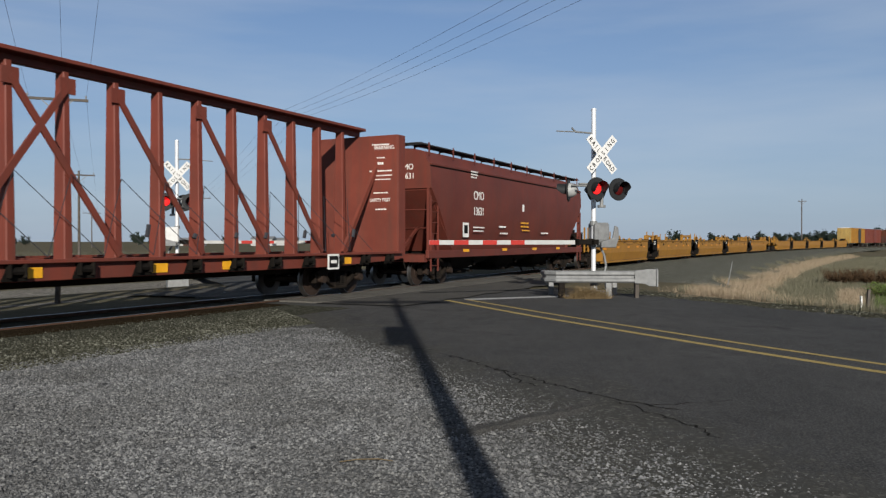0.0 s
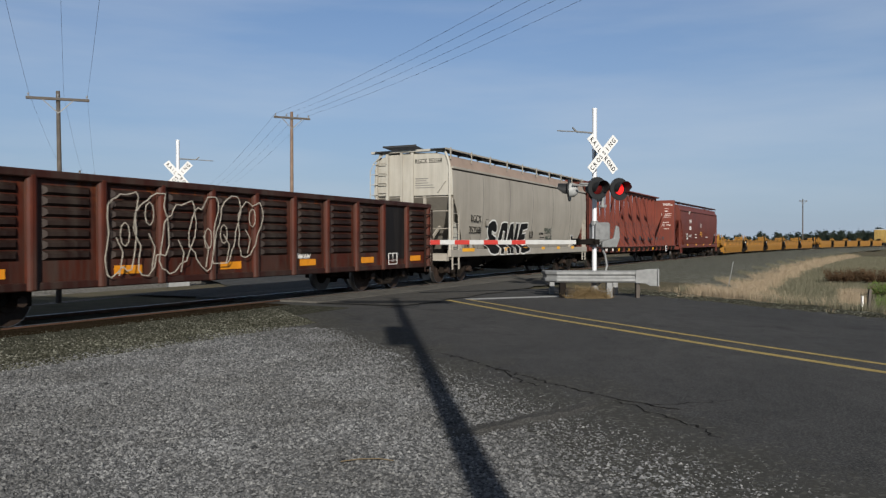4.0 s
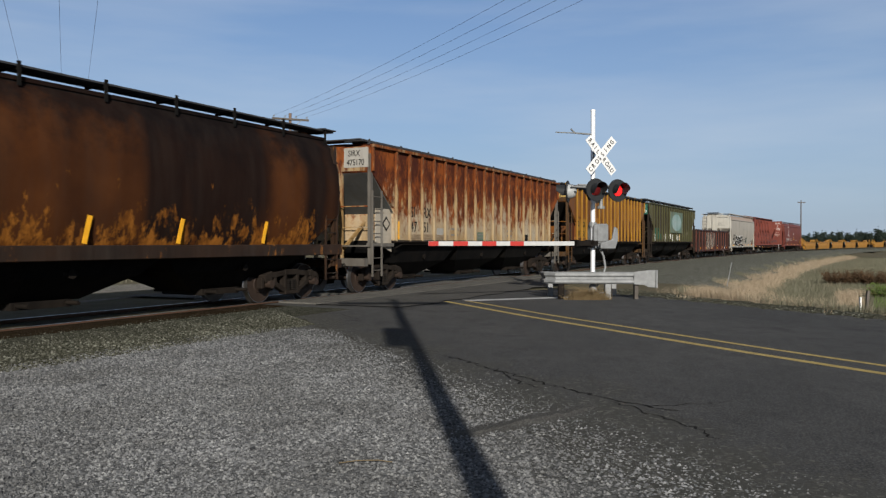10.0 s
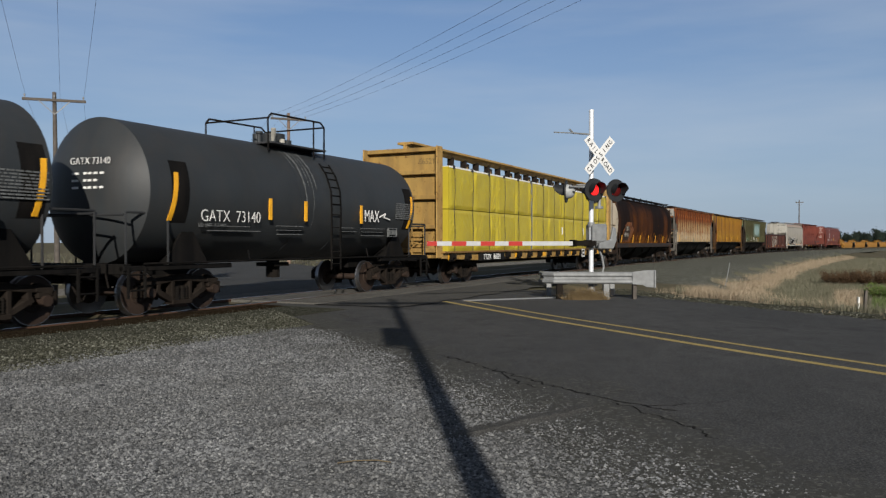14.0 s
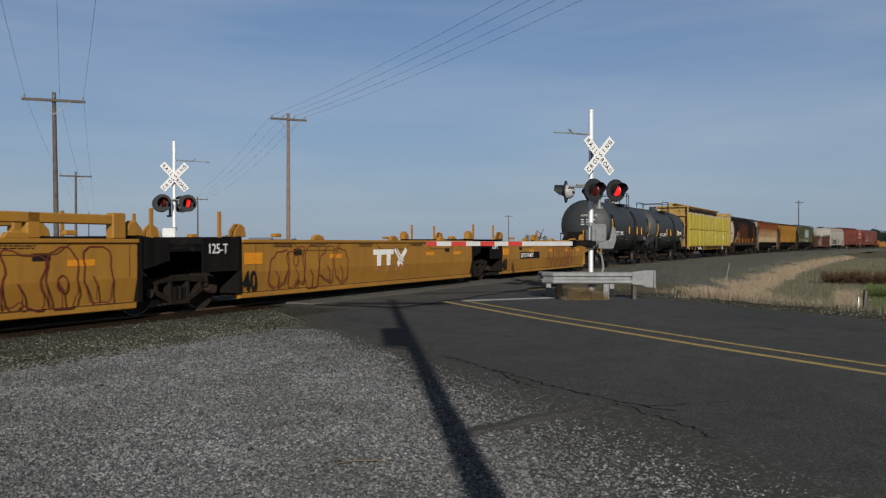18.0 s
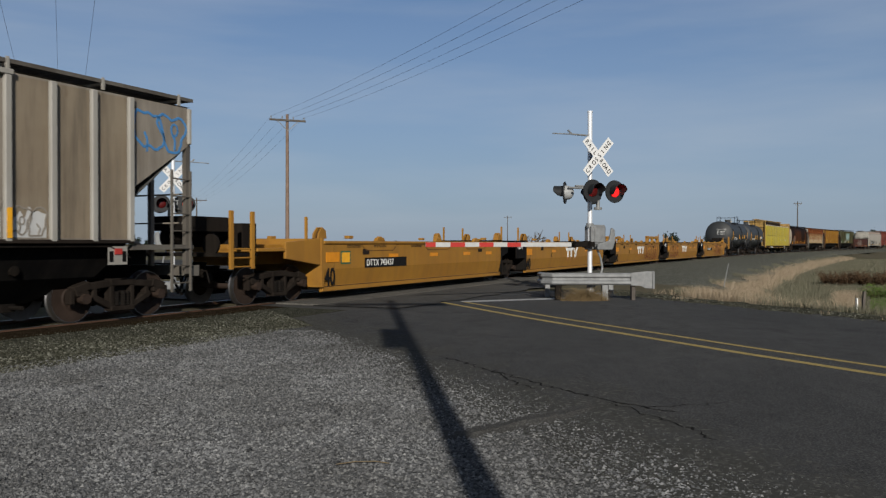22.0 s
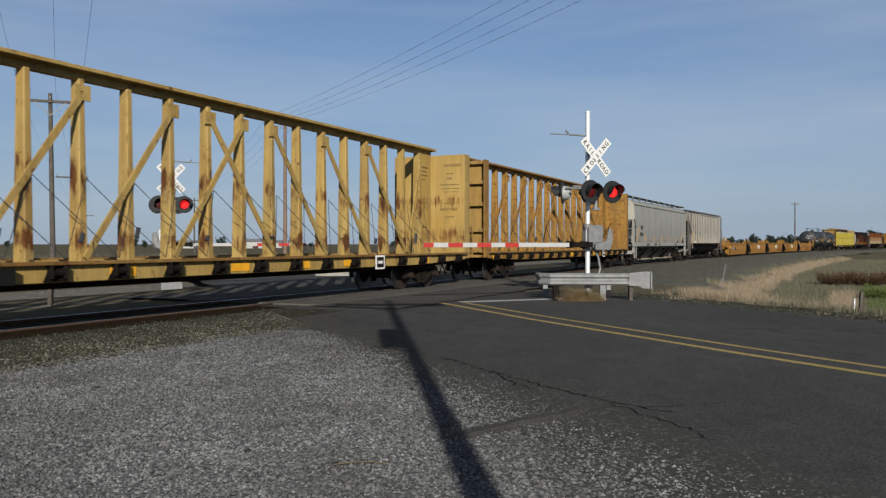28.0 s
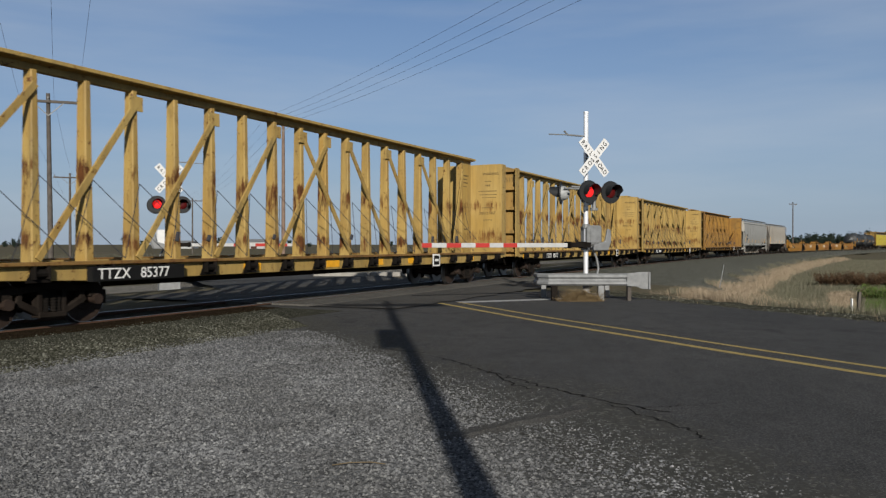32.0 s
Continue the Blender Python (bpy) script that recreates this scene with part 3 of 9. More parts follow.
def ladder_on(car, name, mat, x0, x1, y0, y1, z0, z1, rungs, r=0.022):
    """A ladder as a part of its car: a joined pair of stiles, with each rung a piece of its own."""
    stiles = MB().beam((x0, y0, z0), (x0, y0, z1), 0.05, 0.035).beam((x1, y1, z0), (x1, y1, z1), 0.05, 0.035)
    ob = part(name, stiles, mat, car)
    rung = mesh_of("rung", MB().rod((x0, y0, 0), (x1, y1, 0), r * 0.8, 6), mat)
    for i in range(rungs):
        part("rung", rung, None, ob, at=pose(0, 0, z0 + (z1 - z0) * (i + 0.5) / rungs))


TRAIN = []              # (car, place of its middle on the line at 0 s)


def car_thing(name, rear, front, label, category):
    ob = thing(name, label, category, "cars of the passing freight train")
    TRAIN.append((ob, (rear + front) / 2))
    ob.matrix_basis = on_track((rear + front) / 2)
    return ob, (front - rear) / 2, (rear + front) / 2


# ---------------------------------------------------------------- centre-beam cars
WINCH = mesh_of("winch", MB().prism([(-0.24, 0.82), (-0.10, 1.10), (0.10, 1.10), (0.24, 0.82)], -0.006, -0.03).rod((-0.12, -0.06, 0.98), (0.12, -0.06, 0.98), 0.07, 8)
                .box(-0.15, -0.12, -0.14, 0, 0.88, 1.10).box(0.12, 0.15, -0.14, 0, 0.88, 1.10), M["steel_dark"])
M["deck_rust"] = paint("rusty_scuffed_deck_edge", (0.50, 0.30, 0.09), (0.34, 0.17, 0.05), rust=0.45, dirt=0.5, chips=0.9, rust_colors=((0.07, 0.03, 0.014), (0.24, 0.10, 0.03)))


def centre_beam(rear, front, paint_mat, label, seed=0, loaded=False, number="", plate=5.2, end_mat=None):
    car, h, mid = car_thing("centre_beam_flatcar", rear, front, label, "railcar")
    rnd = random.Random(seed)
    deck = 1.10
    # the end faces take the paint copy with shade in its colour
    end_mat = end_mat or (M["beam_end"] if paint_mat != M["red_car"] else M["red_end"])
    part("deck", MB().box(-h, h, -1.30, 1.30, deck - 0.10, deck).box(-h + 0.3, h - 0.3, -0.3, 0.3, 0.62, deck - 0.1), M["steel_brown"], car, "worn deck of the flatcar", bevel=0.01)
    for y in (-1, 1):
        mb = MB().prism([(-h, 1.13), (-h, 0.92), (-h + 3.4, 0.80), (h - 3.4, 0.80), (h, 0.92), (h, 1.13)], y * 1.30, y * 1.46)
        part("side_sill", mb, paint_mat, car, bevel=0.012)
        part("deck_edge", MB().box(-h, h, y * 1.463, y * 1.57, 1.10, 1.17), M["deck_rust"] if paint_mat != M["red_car"] else paint_mat, car, "scuffed rusty deck edge", bevel=0.012)
        k = int(2 * h / 1.28)
        for i in range(k):
            x = -h + 0.7 + i * (2 * h - 1.4) / (k - 1)
            part("winch", WINCH, None, car, at=pose(x, y * 1.46, 0, 0, 0, 0 if y < 0 else 180))
    # bulkheads: inner sheet, ribs outside
    for o in (-1, 1):
        bh = part("bulkhead", MB().box(min(o * (h - 0.10), o * (h - 0.04)), max(o * (h - 0.10), o * (h - 0.04)), -1.44, 1.44, deck, 4.70), M["beam_sheet"] if paint_mat == M["beam_yellow"] else paint_mat, car, bevel=0.012)
        part("end_face", MB().box(min(o * (h - 0.045), o * (h - 0.025)), max(o * (h - 0.045), o * (h - 0.025)), -1.40, 1.40, deck, 4.68), end_mat, bh)
        red = paint_mat == M["red_car"]
        for y, out, w in ((-1.43, 0.36, 0.025), (1.43, 0.36, 0.025)) + (((-0.5, 0.22, 0.06), (0.5, 0.22, 0.06)) if red else ()):
            part("rib", MB().box(min(o * (h - 0.05), o * (h + out)), max(o * (h - 0.05), o * (h + out)), y - w, y + w, deck - 0.15, 4.70), end_mat if w > 0.03 else paint_mat, bh, bevel=0.008)
        for z in (1.2, 2.0, 3.0, 3.85, 4.62):
            part("rib", MB().box(min(o * (h - 0.05), o * (h + 0.17)), max(o * (h - 0.05), o * (h + 0.17)), -1.40, 1.40, z - 0.07, z + 0.07), end_mat, bh, bevel=0.012)
        ladder_on(car, "ladder", end_mat, o * (h + 0.26), o * (h + 0.26), -1.32 if red else -0.9, -0.92 if red else -0.45, 0.9, 4.6 if red else 2.3, 11 if red else 4)
        part("end_step", MB().box(min(o * (h + 0.1), o * (h + 0.5)), max(o * (h + 0.1), o * (h + 0.5)), -1.3, 1.3, 0.95, 1.05), end_mat, car)
    part("top_chord", MB().prism([(-0.30, 4.86), (-0.30, 4.94), (0.30, 4.94), (0.30, 4.86), (0.07, 4.84), (0.07, 4.70), (-0.07, 4.70), (-0.07, 4.84)], -h + 0.05, h - 0.05, "x"), paint_mat, car, bevel=0.01)
    # posts on the centre line, thicker at the foot, with gussets at the head
    n = 18
    xs = [(0.4 if paint_mat != M["red_car"] else 0.125) + 1.175 * (i - 8.5) for i in range(n)]
    post = MB().add([(dx * w, dy * d, z) for z, w, d in ((deck, 0.098, 0.17), (4.74, 0.068, 0.12)) for dx, dy in ((-1, -1), (1, -1), (1, 1), (-1, 1))],
                    [(3, 2, 1, 0), (4, 5, 6, 7), (0, 1, 5, 4), (1, 2, 6, 5), (2, 3, 7, 6), (3, 0, 4, 7)])
    pm = mesh_of("post", post, M["steel_brown"] if loaded else M["beam_post"] if paint_mat == M["beam_yellow"] else paint_mat, bevel=0.02)
    for x in xs:
        part("post", pm, None, car, at=pose(x, 0, 0))
    # braces fall over two bays from the middle towards the ends, and cross in the middle bay
    for top, foot in [(j, j - 2) for j in (9, 7, 5, 3)] + [(j, j + 2) for j in (8, 10, 12, 14)]:
        part("brace", MB().beam((xs[top], -0.15, 4.45), (xs[foot], -0.20, 1.18), 0.05, 0.13), paint_mat, car)
        part("gusset", MB().box(xs[top] - 0.17, xs[top] + 0.17, -0.17, -0.125, 4.30, 4.60), M["steel_brown"] if loaded else paint_mat, car)
    # end knee braces
    if paint_mat == M["red_car"] or loaded:
        for o in (-1, 1):
            part("brace", MB().beam((o * (h - 1.25), -0.25, 1.15), (o * (h - 0.12), -0.7, 3.7), 0.1, 0.14), paint_mat, car)
    else:
        if paint_mat == M["beam_orange"]:
            part("brace", MB().beam((h - 2.1, -0.25, 1.15), (h - 0.12, -0.7, 3.05), 0.1, 0.14), paint_mat, car)
        else:
            part("brace", MB().beam((xs[17], -0.15, 4.45), (xs[16] + 0.14, -0.20, 1.18), 0.05, 0.13), paint_mat, car)
        part("brace", MB().beam((xs[1], -0.15, 4.45), (-h + 0.16, -0.20, 1.22), 0.05, 0.13), paint_mat, car)
        part("centre_plate", MB().box(xs[17] + 0.05, h - 0.11, -0.10, 0.10, deck, 4.72), M["beam_sheet"] if paint_mat == M["beam_yellow"] else paint_mat, car, "stained plate between the last post and the bulkhead")
        tagged(part("small_print", MB().box(xs[17] + 0.14, h - 0.35, -0.105, -0.101, 4.20, 4.26).box(xs[17] + 0.14, h - 0.45, -0.105, -0.101, 4.06, 4.11).box(xs[17] + 0.14, h - 0.40, -0.105, -0.101, 3.92, 3.97).box(xs[17] + 0.14, h - 0.5, -0.105, -0.101, 3.78, 3.81).box(xs[17] + 0.14, h - 0.35, -0.105, -0.101, 2.95, 2.98).box(xs[17] + 0.14, h - 0.45, -0.105, -0.101, 2.05, 2.10), M["faded_print"], car, "rows of faded stencilled warnings"), kind="stuff")
    if not loaded:
        mb, mk = MB(), MB()
        for i in range(n - 1):
            a, b = xs[i], xs[i + 1]
            for y in (-0.5,):
                mb.rod((a, y * 0.5, 2.75), (b, y * 2.3, 1.2), 0.008, 4).rod((b, y * 0.5, 2.75), (a, y * 2.3, 1.2), 0.008, 4)
                if rnd.random() < 0.4:
                    x = a + rnd.random() * 0.6
                    mk.rod((x, y * 1.9, 1.45 + rnd.random() * 0.2), (x + 0.05, y * 1.9, 1.62 + rnd.random() * 0.2), 0.05, 6)
        tagged(part("cable_web", mb, M["wire"], car, "slack dark steel cables"), kind="stuff")
        if mk.v:
            tagged(part("cable_slack", mk, M["wire"], car, "dark hanging cable hooks"), kind="stuff")
    else:
        wrapped_lumber(car, h, deck, rnd)
    # stripes and panels on the near sill
    for x in (-h + 0.75, -5.4, -3.4, -1.1, 1.65, 3.8, 8.2) if paint_mat == M["red_car"] else (-h + 0.75, -3.9, -0.65, 1.65, 3.8, 8.2):
        part("reflector", MB().box(x - 0.3, x + 0.3, -1.475, -1.468, 0.86, 1.04), M["orange_mark"], car, "yellow reflective strip")
    if number:
        lettering("number", number.split()[1], 0.20, M["faded_print"], car, -h + 0.02, 4.14, -0.55, 0.95, "dark end number", face="end")
        part("number_board", MB().box(-h + 3.0, -h + 5.2, -1.622, -1.463, 0.80, 1.07), M["black_mark"], car, "black board with white numbers")
        lettering("number", number.replace(" ", "   "), 0.21, M["white_mark"], car, -h + 3.1, 0.84, -1.628, 1.0, "white reporting mark and number")
    part("notice", MB().box(plate - 0.25, plate + 0.25, -1.60, -1.585, 0.74, 1.14), M["white_mark"], car, "small white stencilled plate")
    part("notice", MB().box(plate - 0.19, plate + 0.19, -1.606, -1.60, 0.79, 1.09), M["black_mark"], car, "black stencilled panel")
    part("notice_bar", MB().box(plate - 0.13, plate + 0.13, -1.610, -1.606, 0.90, 0.98), M["white_mark"], car)
    truck(car, -h + 2.6, mid)
    truck(car, h - 2.6, mid)
    couplers(car, h + 0.55)
    bars_on_bulkhead(car, h, rnd, paint_mat)
    return car


def bars_on_bulkhead(car, h, rnd, paint_mat):
    """Unreadable warnings on the inner sheet of the forward bulkhead, as bars."""
    mat = M["white_mark"] if paint_mat == M["red_car"] else M["faded_print"]
    mb = MB()
    x = h - 0.104
    for z, y0, y1, t in ((4.42, -1.15, -0.55, 0.06), (4.02, -1.0, -0.7, 0.05), (3.85, -0.95, -0.75, 0.10), (3.62, -1.25, -0.45, 0.06), (3.48, -1.25, -0.5, 0.05), (3.36, -1.2, -0.6, 0.04),
                         (2.95, -1.1, -0.6, 0.05), (2.45, -1.05, -0.65, 0.05)):
        y = y0
        if z > 4.2 and paint_mat != M["red_car"]:
            continue
        while y < y1:
            w = 0.03 + rnd.random() * 0.07
            mb.box(x, x + 0.003, y, min(y + w, y1), z - t * 0.35, z + t * 0.35)
            y += w + 0.02
    tagged(part("small_print", mb, mat, car, "rows of faded stencilled warnings"), kind="stuff")
    lettering("stencil", "WARNING", 0.12, mat, car, x - 0.004, 4.27, -0.62, 0.9, "faded stencilled word", face="end")
    lettering("stencil", "SAFETY FIRST", 0.11, mat, car, x - 0.004, 2.68, -0.48, 0.8, "faded stencilled words", face="end")


def surface(profile, z):
    """Half width of a smooth hopper at height z."""
    return float(np.interp(z, [p[1] for p in profile], [p[0] for p in profile]))


def wrapped_lumber(car, h, deck, rnd):
    """Packs of lumber in creased yellow sheeting, two tiers on either side of the beam."""
    m, n, l, b = nodes_of("yellow_plastic_sheeting")
    tc = n.new("ShaderNodeTexCoord").outputs["Object"]
    f = remap(n, l, noise_node(n, l, tc, 1.3, 6), 0.35, 0.65)
    l.new(blend(n, l, f, (0.375, 0.30, 0.026), (0.325, 0.25, 0.022)), b.inputs["Base Color"])
    b.inputs["Roughness"].default_value = 0.45
    b.inputs["Specular IOR Level"].default_value = 0.3
    bump(n, l, b, noise_node(n, l, tc, 9.0, 4, 0.5, (1.6, 1, 0.7)), 0.10, 0.01)
    white = plain("white_pack_end", (0.7, 0.7, 0.68), 0.6)
    packs = []
    for v in range(6):
        w, d, z1 = 2.07, 0.92, 1.45
        mb = MB()
        nx, nz = 72, 44
        flap = 0.30 + 0.08 * (v % 3)                 # the folded end flap's width
        idx = {}
        for i in range(nx + 1):
            for k in range(nz + 1):
                x, z = -w / 2 + w * i / nx, z1 * k / nz
                e = min(1.0, min(x + w / 2, w / 2 - x) / 0.16) * min(1.0, min(z, z1 - z) / 0.12)
                end = w / 2 - abs(x)
                # belly, drawn folds that fan out from the corners, a hard line at the flap
                q = 0.030 + 0.03 * noise.noise(Vector((x * 1.1 + v * 7, z * 1.3, 3.0 + v)))
                slant = (1 if (x > 0) == (z > z1 / 2) else -1)
                wild = 0.25 + 0.75 * math.exp(-(end / 0.42) ** 2) + 0.35 * math.exp(-(x / 0.12) ** 2)
                where = max(0.0, 0.5 + 1.6 * noise.noise(Vector((x * 1.6 - v * 4, z * 1.6, 5.0 + v))))
                ridge = 1 - abs(noise.noise(Vector(((x + slant * z * 0.8) * 3.4 + v * 5, (z - slant * x) * 0.6, 9.0 + v)))) * 5.5
                ridge2 = 1 - abs(noise.noise(Vector(((x - slant * z * 0.6) * 5.5 - v * 3, z * 1.2, 2.0 + v)))) * 4.0
                q += (0.036 * max(0, ridge) ** 1.2 + 0.018 * max(0, ridge2) ** 1.2) * wild * min(1.0, where)
                q += 0.022 if abs(x - (w / 2 - flap) * (1 if v % 2 else -1)) < 0.03 and 0.06 < z < z1 - 0.06 else 0
                idx[i, k] = len(mb.v)
                mb.v.append((x, -d / 2 - 0.010 - q * e, z))
        for i in range(nx):
            for k in range(nz):
                mb.f.append((idx[i, k], idx[i + 1, k], idx[i + 1, k + 1], idx[i, k + 1]))
                mb.m.append(0)
        mb.box(-w / 2, w / 2, -d / 2 + 0.0, d / 2, 0, z1)
        packs.append(mesh_of("lumber_pack", mb, m, smooth=1.0))
    n_cols = 10
    for tier in (0, 1):
        for i in range(n_cols):
            for y in (-1, 1):
                x = -h + 0.55 + (i + 0.5) * (2 * h - 1.1) / n_cols
                part("lumber_pack", packs[(i * 5 + tier * 2 + (y > 0)) % 6], None, car, "lumber pack in creased yellow sheeting", at=pose(x, y * 0.97, deck + 0.06 + tier * 1.475, 0, 0, 0 if y < 0 else 180))
    mb = MB()
    for i in range(14):
        x = -h + 0.9 + i * (2 * h - 1.8) / 13
        mb.path([(x, -1.50, 1.1), (x, -1.525, 1.8), (x, -1.49, 2.52), (x, -1.525, 3.3), (x, -1.51, 4.0), (x, -1.2, 4.10)], 0.009, 4).box(x - 0.05, x + 0.05, -1.50, -1.40, 4.03, 4.14)
    tagged(part("straps", mb, M["wire"], car, "thin dark tie-down straps"), kind="stuff")
    part("pack_cap", MB().box(-h + 0.6, h - 0.6, -1.455, -0.5, 4.055, 4.11), white, car)
    for x, z in ((1.9, 2.0), (5.4, 2.0), (6.3, 2.0)):
        part("tag", MB().box(x, x + 0.12, -1.52, -1.50, deck + 0.75, deck + 1.1), white, car, "small white tag")
    part("lath", MB().box(-2.30, -2.24, -1.52, -1.47, deck + 0.1, deck + 3.0), M["galv"], car, "pale lath between the packs")


# ---------------------------------------------------------------- covered hoppers
def hopper_gear(car, h, mid, bays, mat, roof_z, grate_mat=None, walk_y=1.05, bay_mat=None, end_mat=None, foot=None, low=1.14, panel_mat=None, front_panel=None, posts=14, rise=0.20, edge=0.035, bracket_mat=None, post_mat=None, gate_mat=None, edge_mat=None):
    """Bays, gates, end platforms, ladders, roof walk, trucks and couplers."""
    inner = foot or h - 1.9
    step = 2 * inner / bays
    for i in range(bays):
        x = -inner + (i + 0.5) * step
        ring = lambda dx, dy, z: [(x - dx, -dy, z), (x + dx, -dy, z), (x + dx, dy, z), (x - dx, dy, z)]
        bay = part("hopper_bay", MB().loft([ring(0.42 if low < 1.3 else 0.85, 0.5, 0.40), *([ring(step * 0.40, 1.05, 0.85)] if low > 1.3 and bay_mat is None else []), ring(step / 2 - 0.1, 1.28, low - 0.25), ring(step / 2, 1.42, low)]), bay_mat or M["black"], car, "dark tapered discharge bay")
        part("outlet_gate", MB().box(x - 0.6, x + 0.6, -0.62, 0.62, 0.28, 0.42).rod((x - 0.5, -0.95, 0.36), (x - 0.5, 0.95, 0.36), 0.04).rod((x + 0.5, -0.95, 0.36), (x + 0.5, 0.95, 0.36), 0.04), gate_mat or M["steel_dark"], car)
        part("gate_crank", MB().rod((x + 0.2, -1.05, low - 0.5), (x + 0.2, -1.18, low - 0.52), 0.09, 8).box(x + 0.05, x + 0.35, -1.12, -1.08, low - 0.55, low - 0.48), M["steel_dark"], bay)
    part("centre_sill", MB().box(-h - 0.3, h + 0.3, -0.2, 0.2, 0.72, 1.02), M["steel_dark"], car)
    deck = low - 0.08
    for o in (-1, 1):
        mb = MB().box(min(o * (inner + 0.02), o * (h + 0.10)), max(o * (inner + 0.02), o * (h + 0.10)), -1.50, -1.40, deck - 0.10, deck)
        mb.box(min(o * (inner + 0.02), o * (h + 0.10)), max(o * (inner + 0.02), o * (h + 0.10)), 1.40, 1.50, deck - 0.10, deck)
        mb.box(min(o * (inner + 0.3), o * (h + 0.10)), max(o * (inner + 0.3), o * (h + 0.10)), -1.40, 1.40, deck - 0.10, deck - 0.06)
        mb.box(min(o * (h + 0.1), o * (h + 0.30)), max(o * (h + 0.1), o * (h + 0.30)), -1.46, 1.46, 0.80, 1.02)
        part("end_platform", mb, post_mat or mat, car)
        for y in (-1.44, 1.44):
            part("corner_post", MB().beam((o * (h - 0.04), y, 0.85), (o * (h - 0.04), y, 4.0), 0.10, 0.12), post_mat or mat, car)
        for y in (-0.45, 0.45):
            part("end_post", MB().beam((o * (h - 0.05), y, 1.0), (o * (h - 0.05), y, 3.6), 0.10, 0.09), end_mat or mat, car)
            part("end_brace", MB().beam((o * (h - 0.02), y, 1.2), (o * (h - 1.5), y, 2.2), 0.08, 0.08), end_mat or mat, car)
        if o < 0 or front_panel:
            pm = panel_mat if o < 0 else front_panel
            if pm:
                a, b = o * (h - 0.42), o * (inner + 0.0)
                part("end_panel", MB().prism([(a, low - 0.05), (b, low - 0.35), (b, 2.46), (a, 2.46)], -1.40, -1.36), pm, car, "lower side sheet at the car's end")
            else:
                a, b = o * (h - 0.5), o * (h - 1.05)
                part("gusset", MB().prism([(a, low), (b, low), (b + o * 0.1, low + 0.5), (a - o * 0.1, low + 0.9)], -1.14, -1.10), mat, car, "pale gusset plate over the truck")
        ladder_on(car, "ladder", post_mat or mat, o * (h - 0.02), o * (h - 0.52), -1.53, -1.53, 0.5, 2.95, 7, 0.018)
        ladder_on(car, "ladder", end_mat or mat, o * (h + 0.08), o * (h + 0.08), 0.95, 1.40, 0.9, roof_z, 10, 0.018)
        part("handrail", MB().path([(o * (h + 0.1), -1.44, 2.5), (o * (h + 0.1), 1.3, 2.5)], 0.018).path([(o * (h + 0.1), -1.44, 1.9), (o * (h + 0.1), 0.5, 1.9)], 0.016), mat, car)
    mb = MB().rod((-h - 0.02, 0.55, 2.3), (-h - 0.10, 0.55, 2.3), 0.28, 14).box(-h - 0.08, -h + 0.1, 0.42, 0.68, 1.5, 2.2)
    part("brake_wheel", mb, M["steel_dark"], car)
    mb = MB().rod((h - 1.55, 0.4, 1.35), (h - 0.75, 0.4, 1.35), 0.2, 12).box(h - 1.0, h - 0.6, -0.9, -0.5, 1.05, 1.4)
    part("brake_cylinder", mb, M["steel_dark"], car)
    bracket = mesh_of("bracket", MB().beam((0, -0.30, -0.12), (0, -0.30, rise + 0.09), 0.03, 0.06).beam((0, 0.24, -0.03), (0, 0.24, rise), 0.03, 0.06).beam((0, -0.30, rise - 0.03), (0, 0.26, rise - 0.03), 0.03, 0.04, (1, 0, 0)), bracket_mat or mat)
    for y in (-1, 1):
        gm = MB()
        for k in range(13):
            yy = y * walk_y - 0.27 + k * 0.045
            gm.box(-h - 0.25, h + 0.25, yy - 0.011, yy + 0.011, roof_z + rise, roof_z + rise + 0.035)
        gm.box(-h - 0.25, h + 0.25, y * (walk_y + 0.27) - 0.014, y * (walk_y + 0.27) + 0.014, roof_z + rise, roof_z + rise + edge)
        k = int(4 * h)
        for i in range(k):
            x = -h - 0.2 + i * (2 * h + 0.4) / (k - 1)
            gm.box(x - 0.05, x + 0.05, y * walk_y - 0.27, y * walk_y + 0.27, roof_z + rise - 0.003, roof_z + rise + 0.003)
        if edge_mat:
            part("walk_edge", MB().box(-h - 0.25, h + 0.25, y * (walk_y + 0.29) - 0.012, y * (walk_y + 0.29) + 0.012, roof_z + rise - 0.01, roof_z + rise + max(0.045, edge)), edge_mat, car, "pale edge angle of the roof walk")
        part("roof_walk", gm, grate_mat or M["grating"], car, "dark grated roof walk")
        for i in range(posts):
            part("bracket", bracket, None, car, at=pose(-h + 0.15 + i * (2 * h - 0.3) / (posts - 1), y * walk_y, roof_z, 0, 0, 0 if y < 0 else 180))
    for o in ((-1, 1) if edge_mat != M["grey_car"] else ()):
        part("end_walk", MB().box(min(o * (h - 0.3), o * (h + 0.28)), max(o * (h - 0.3), o * (h + 0.28)), -1.3, 1.3, roof_z + rise + 0.04, roof_z + rise + 0.07), grate_mat or M["grating"], car)
    part("hatch_trough", MB().box(-h + 0.7, h - 0.7, -0.36, 0.36, roof_z - 0.02, roof_z + 0.16), mat, car, bevel=0.03)
    truck(car, -h + 1.35, mid)
    truck(car, h - 1.35, mid)
    couplers(car, h + 0.75)


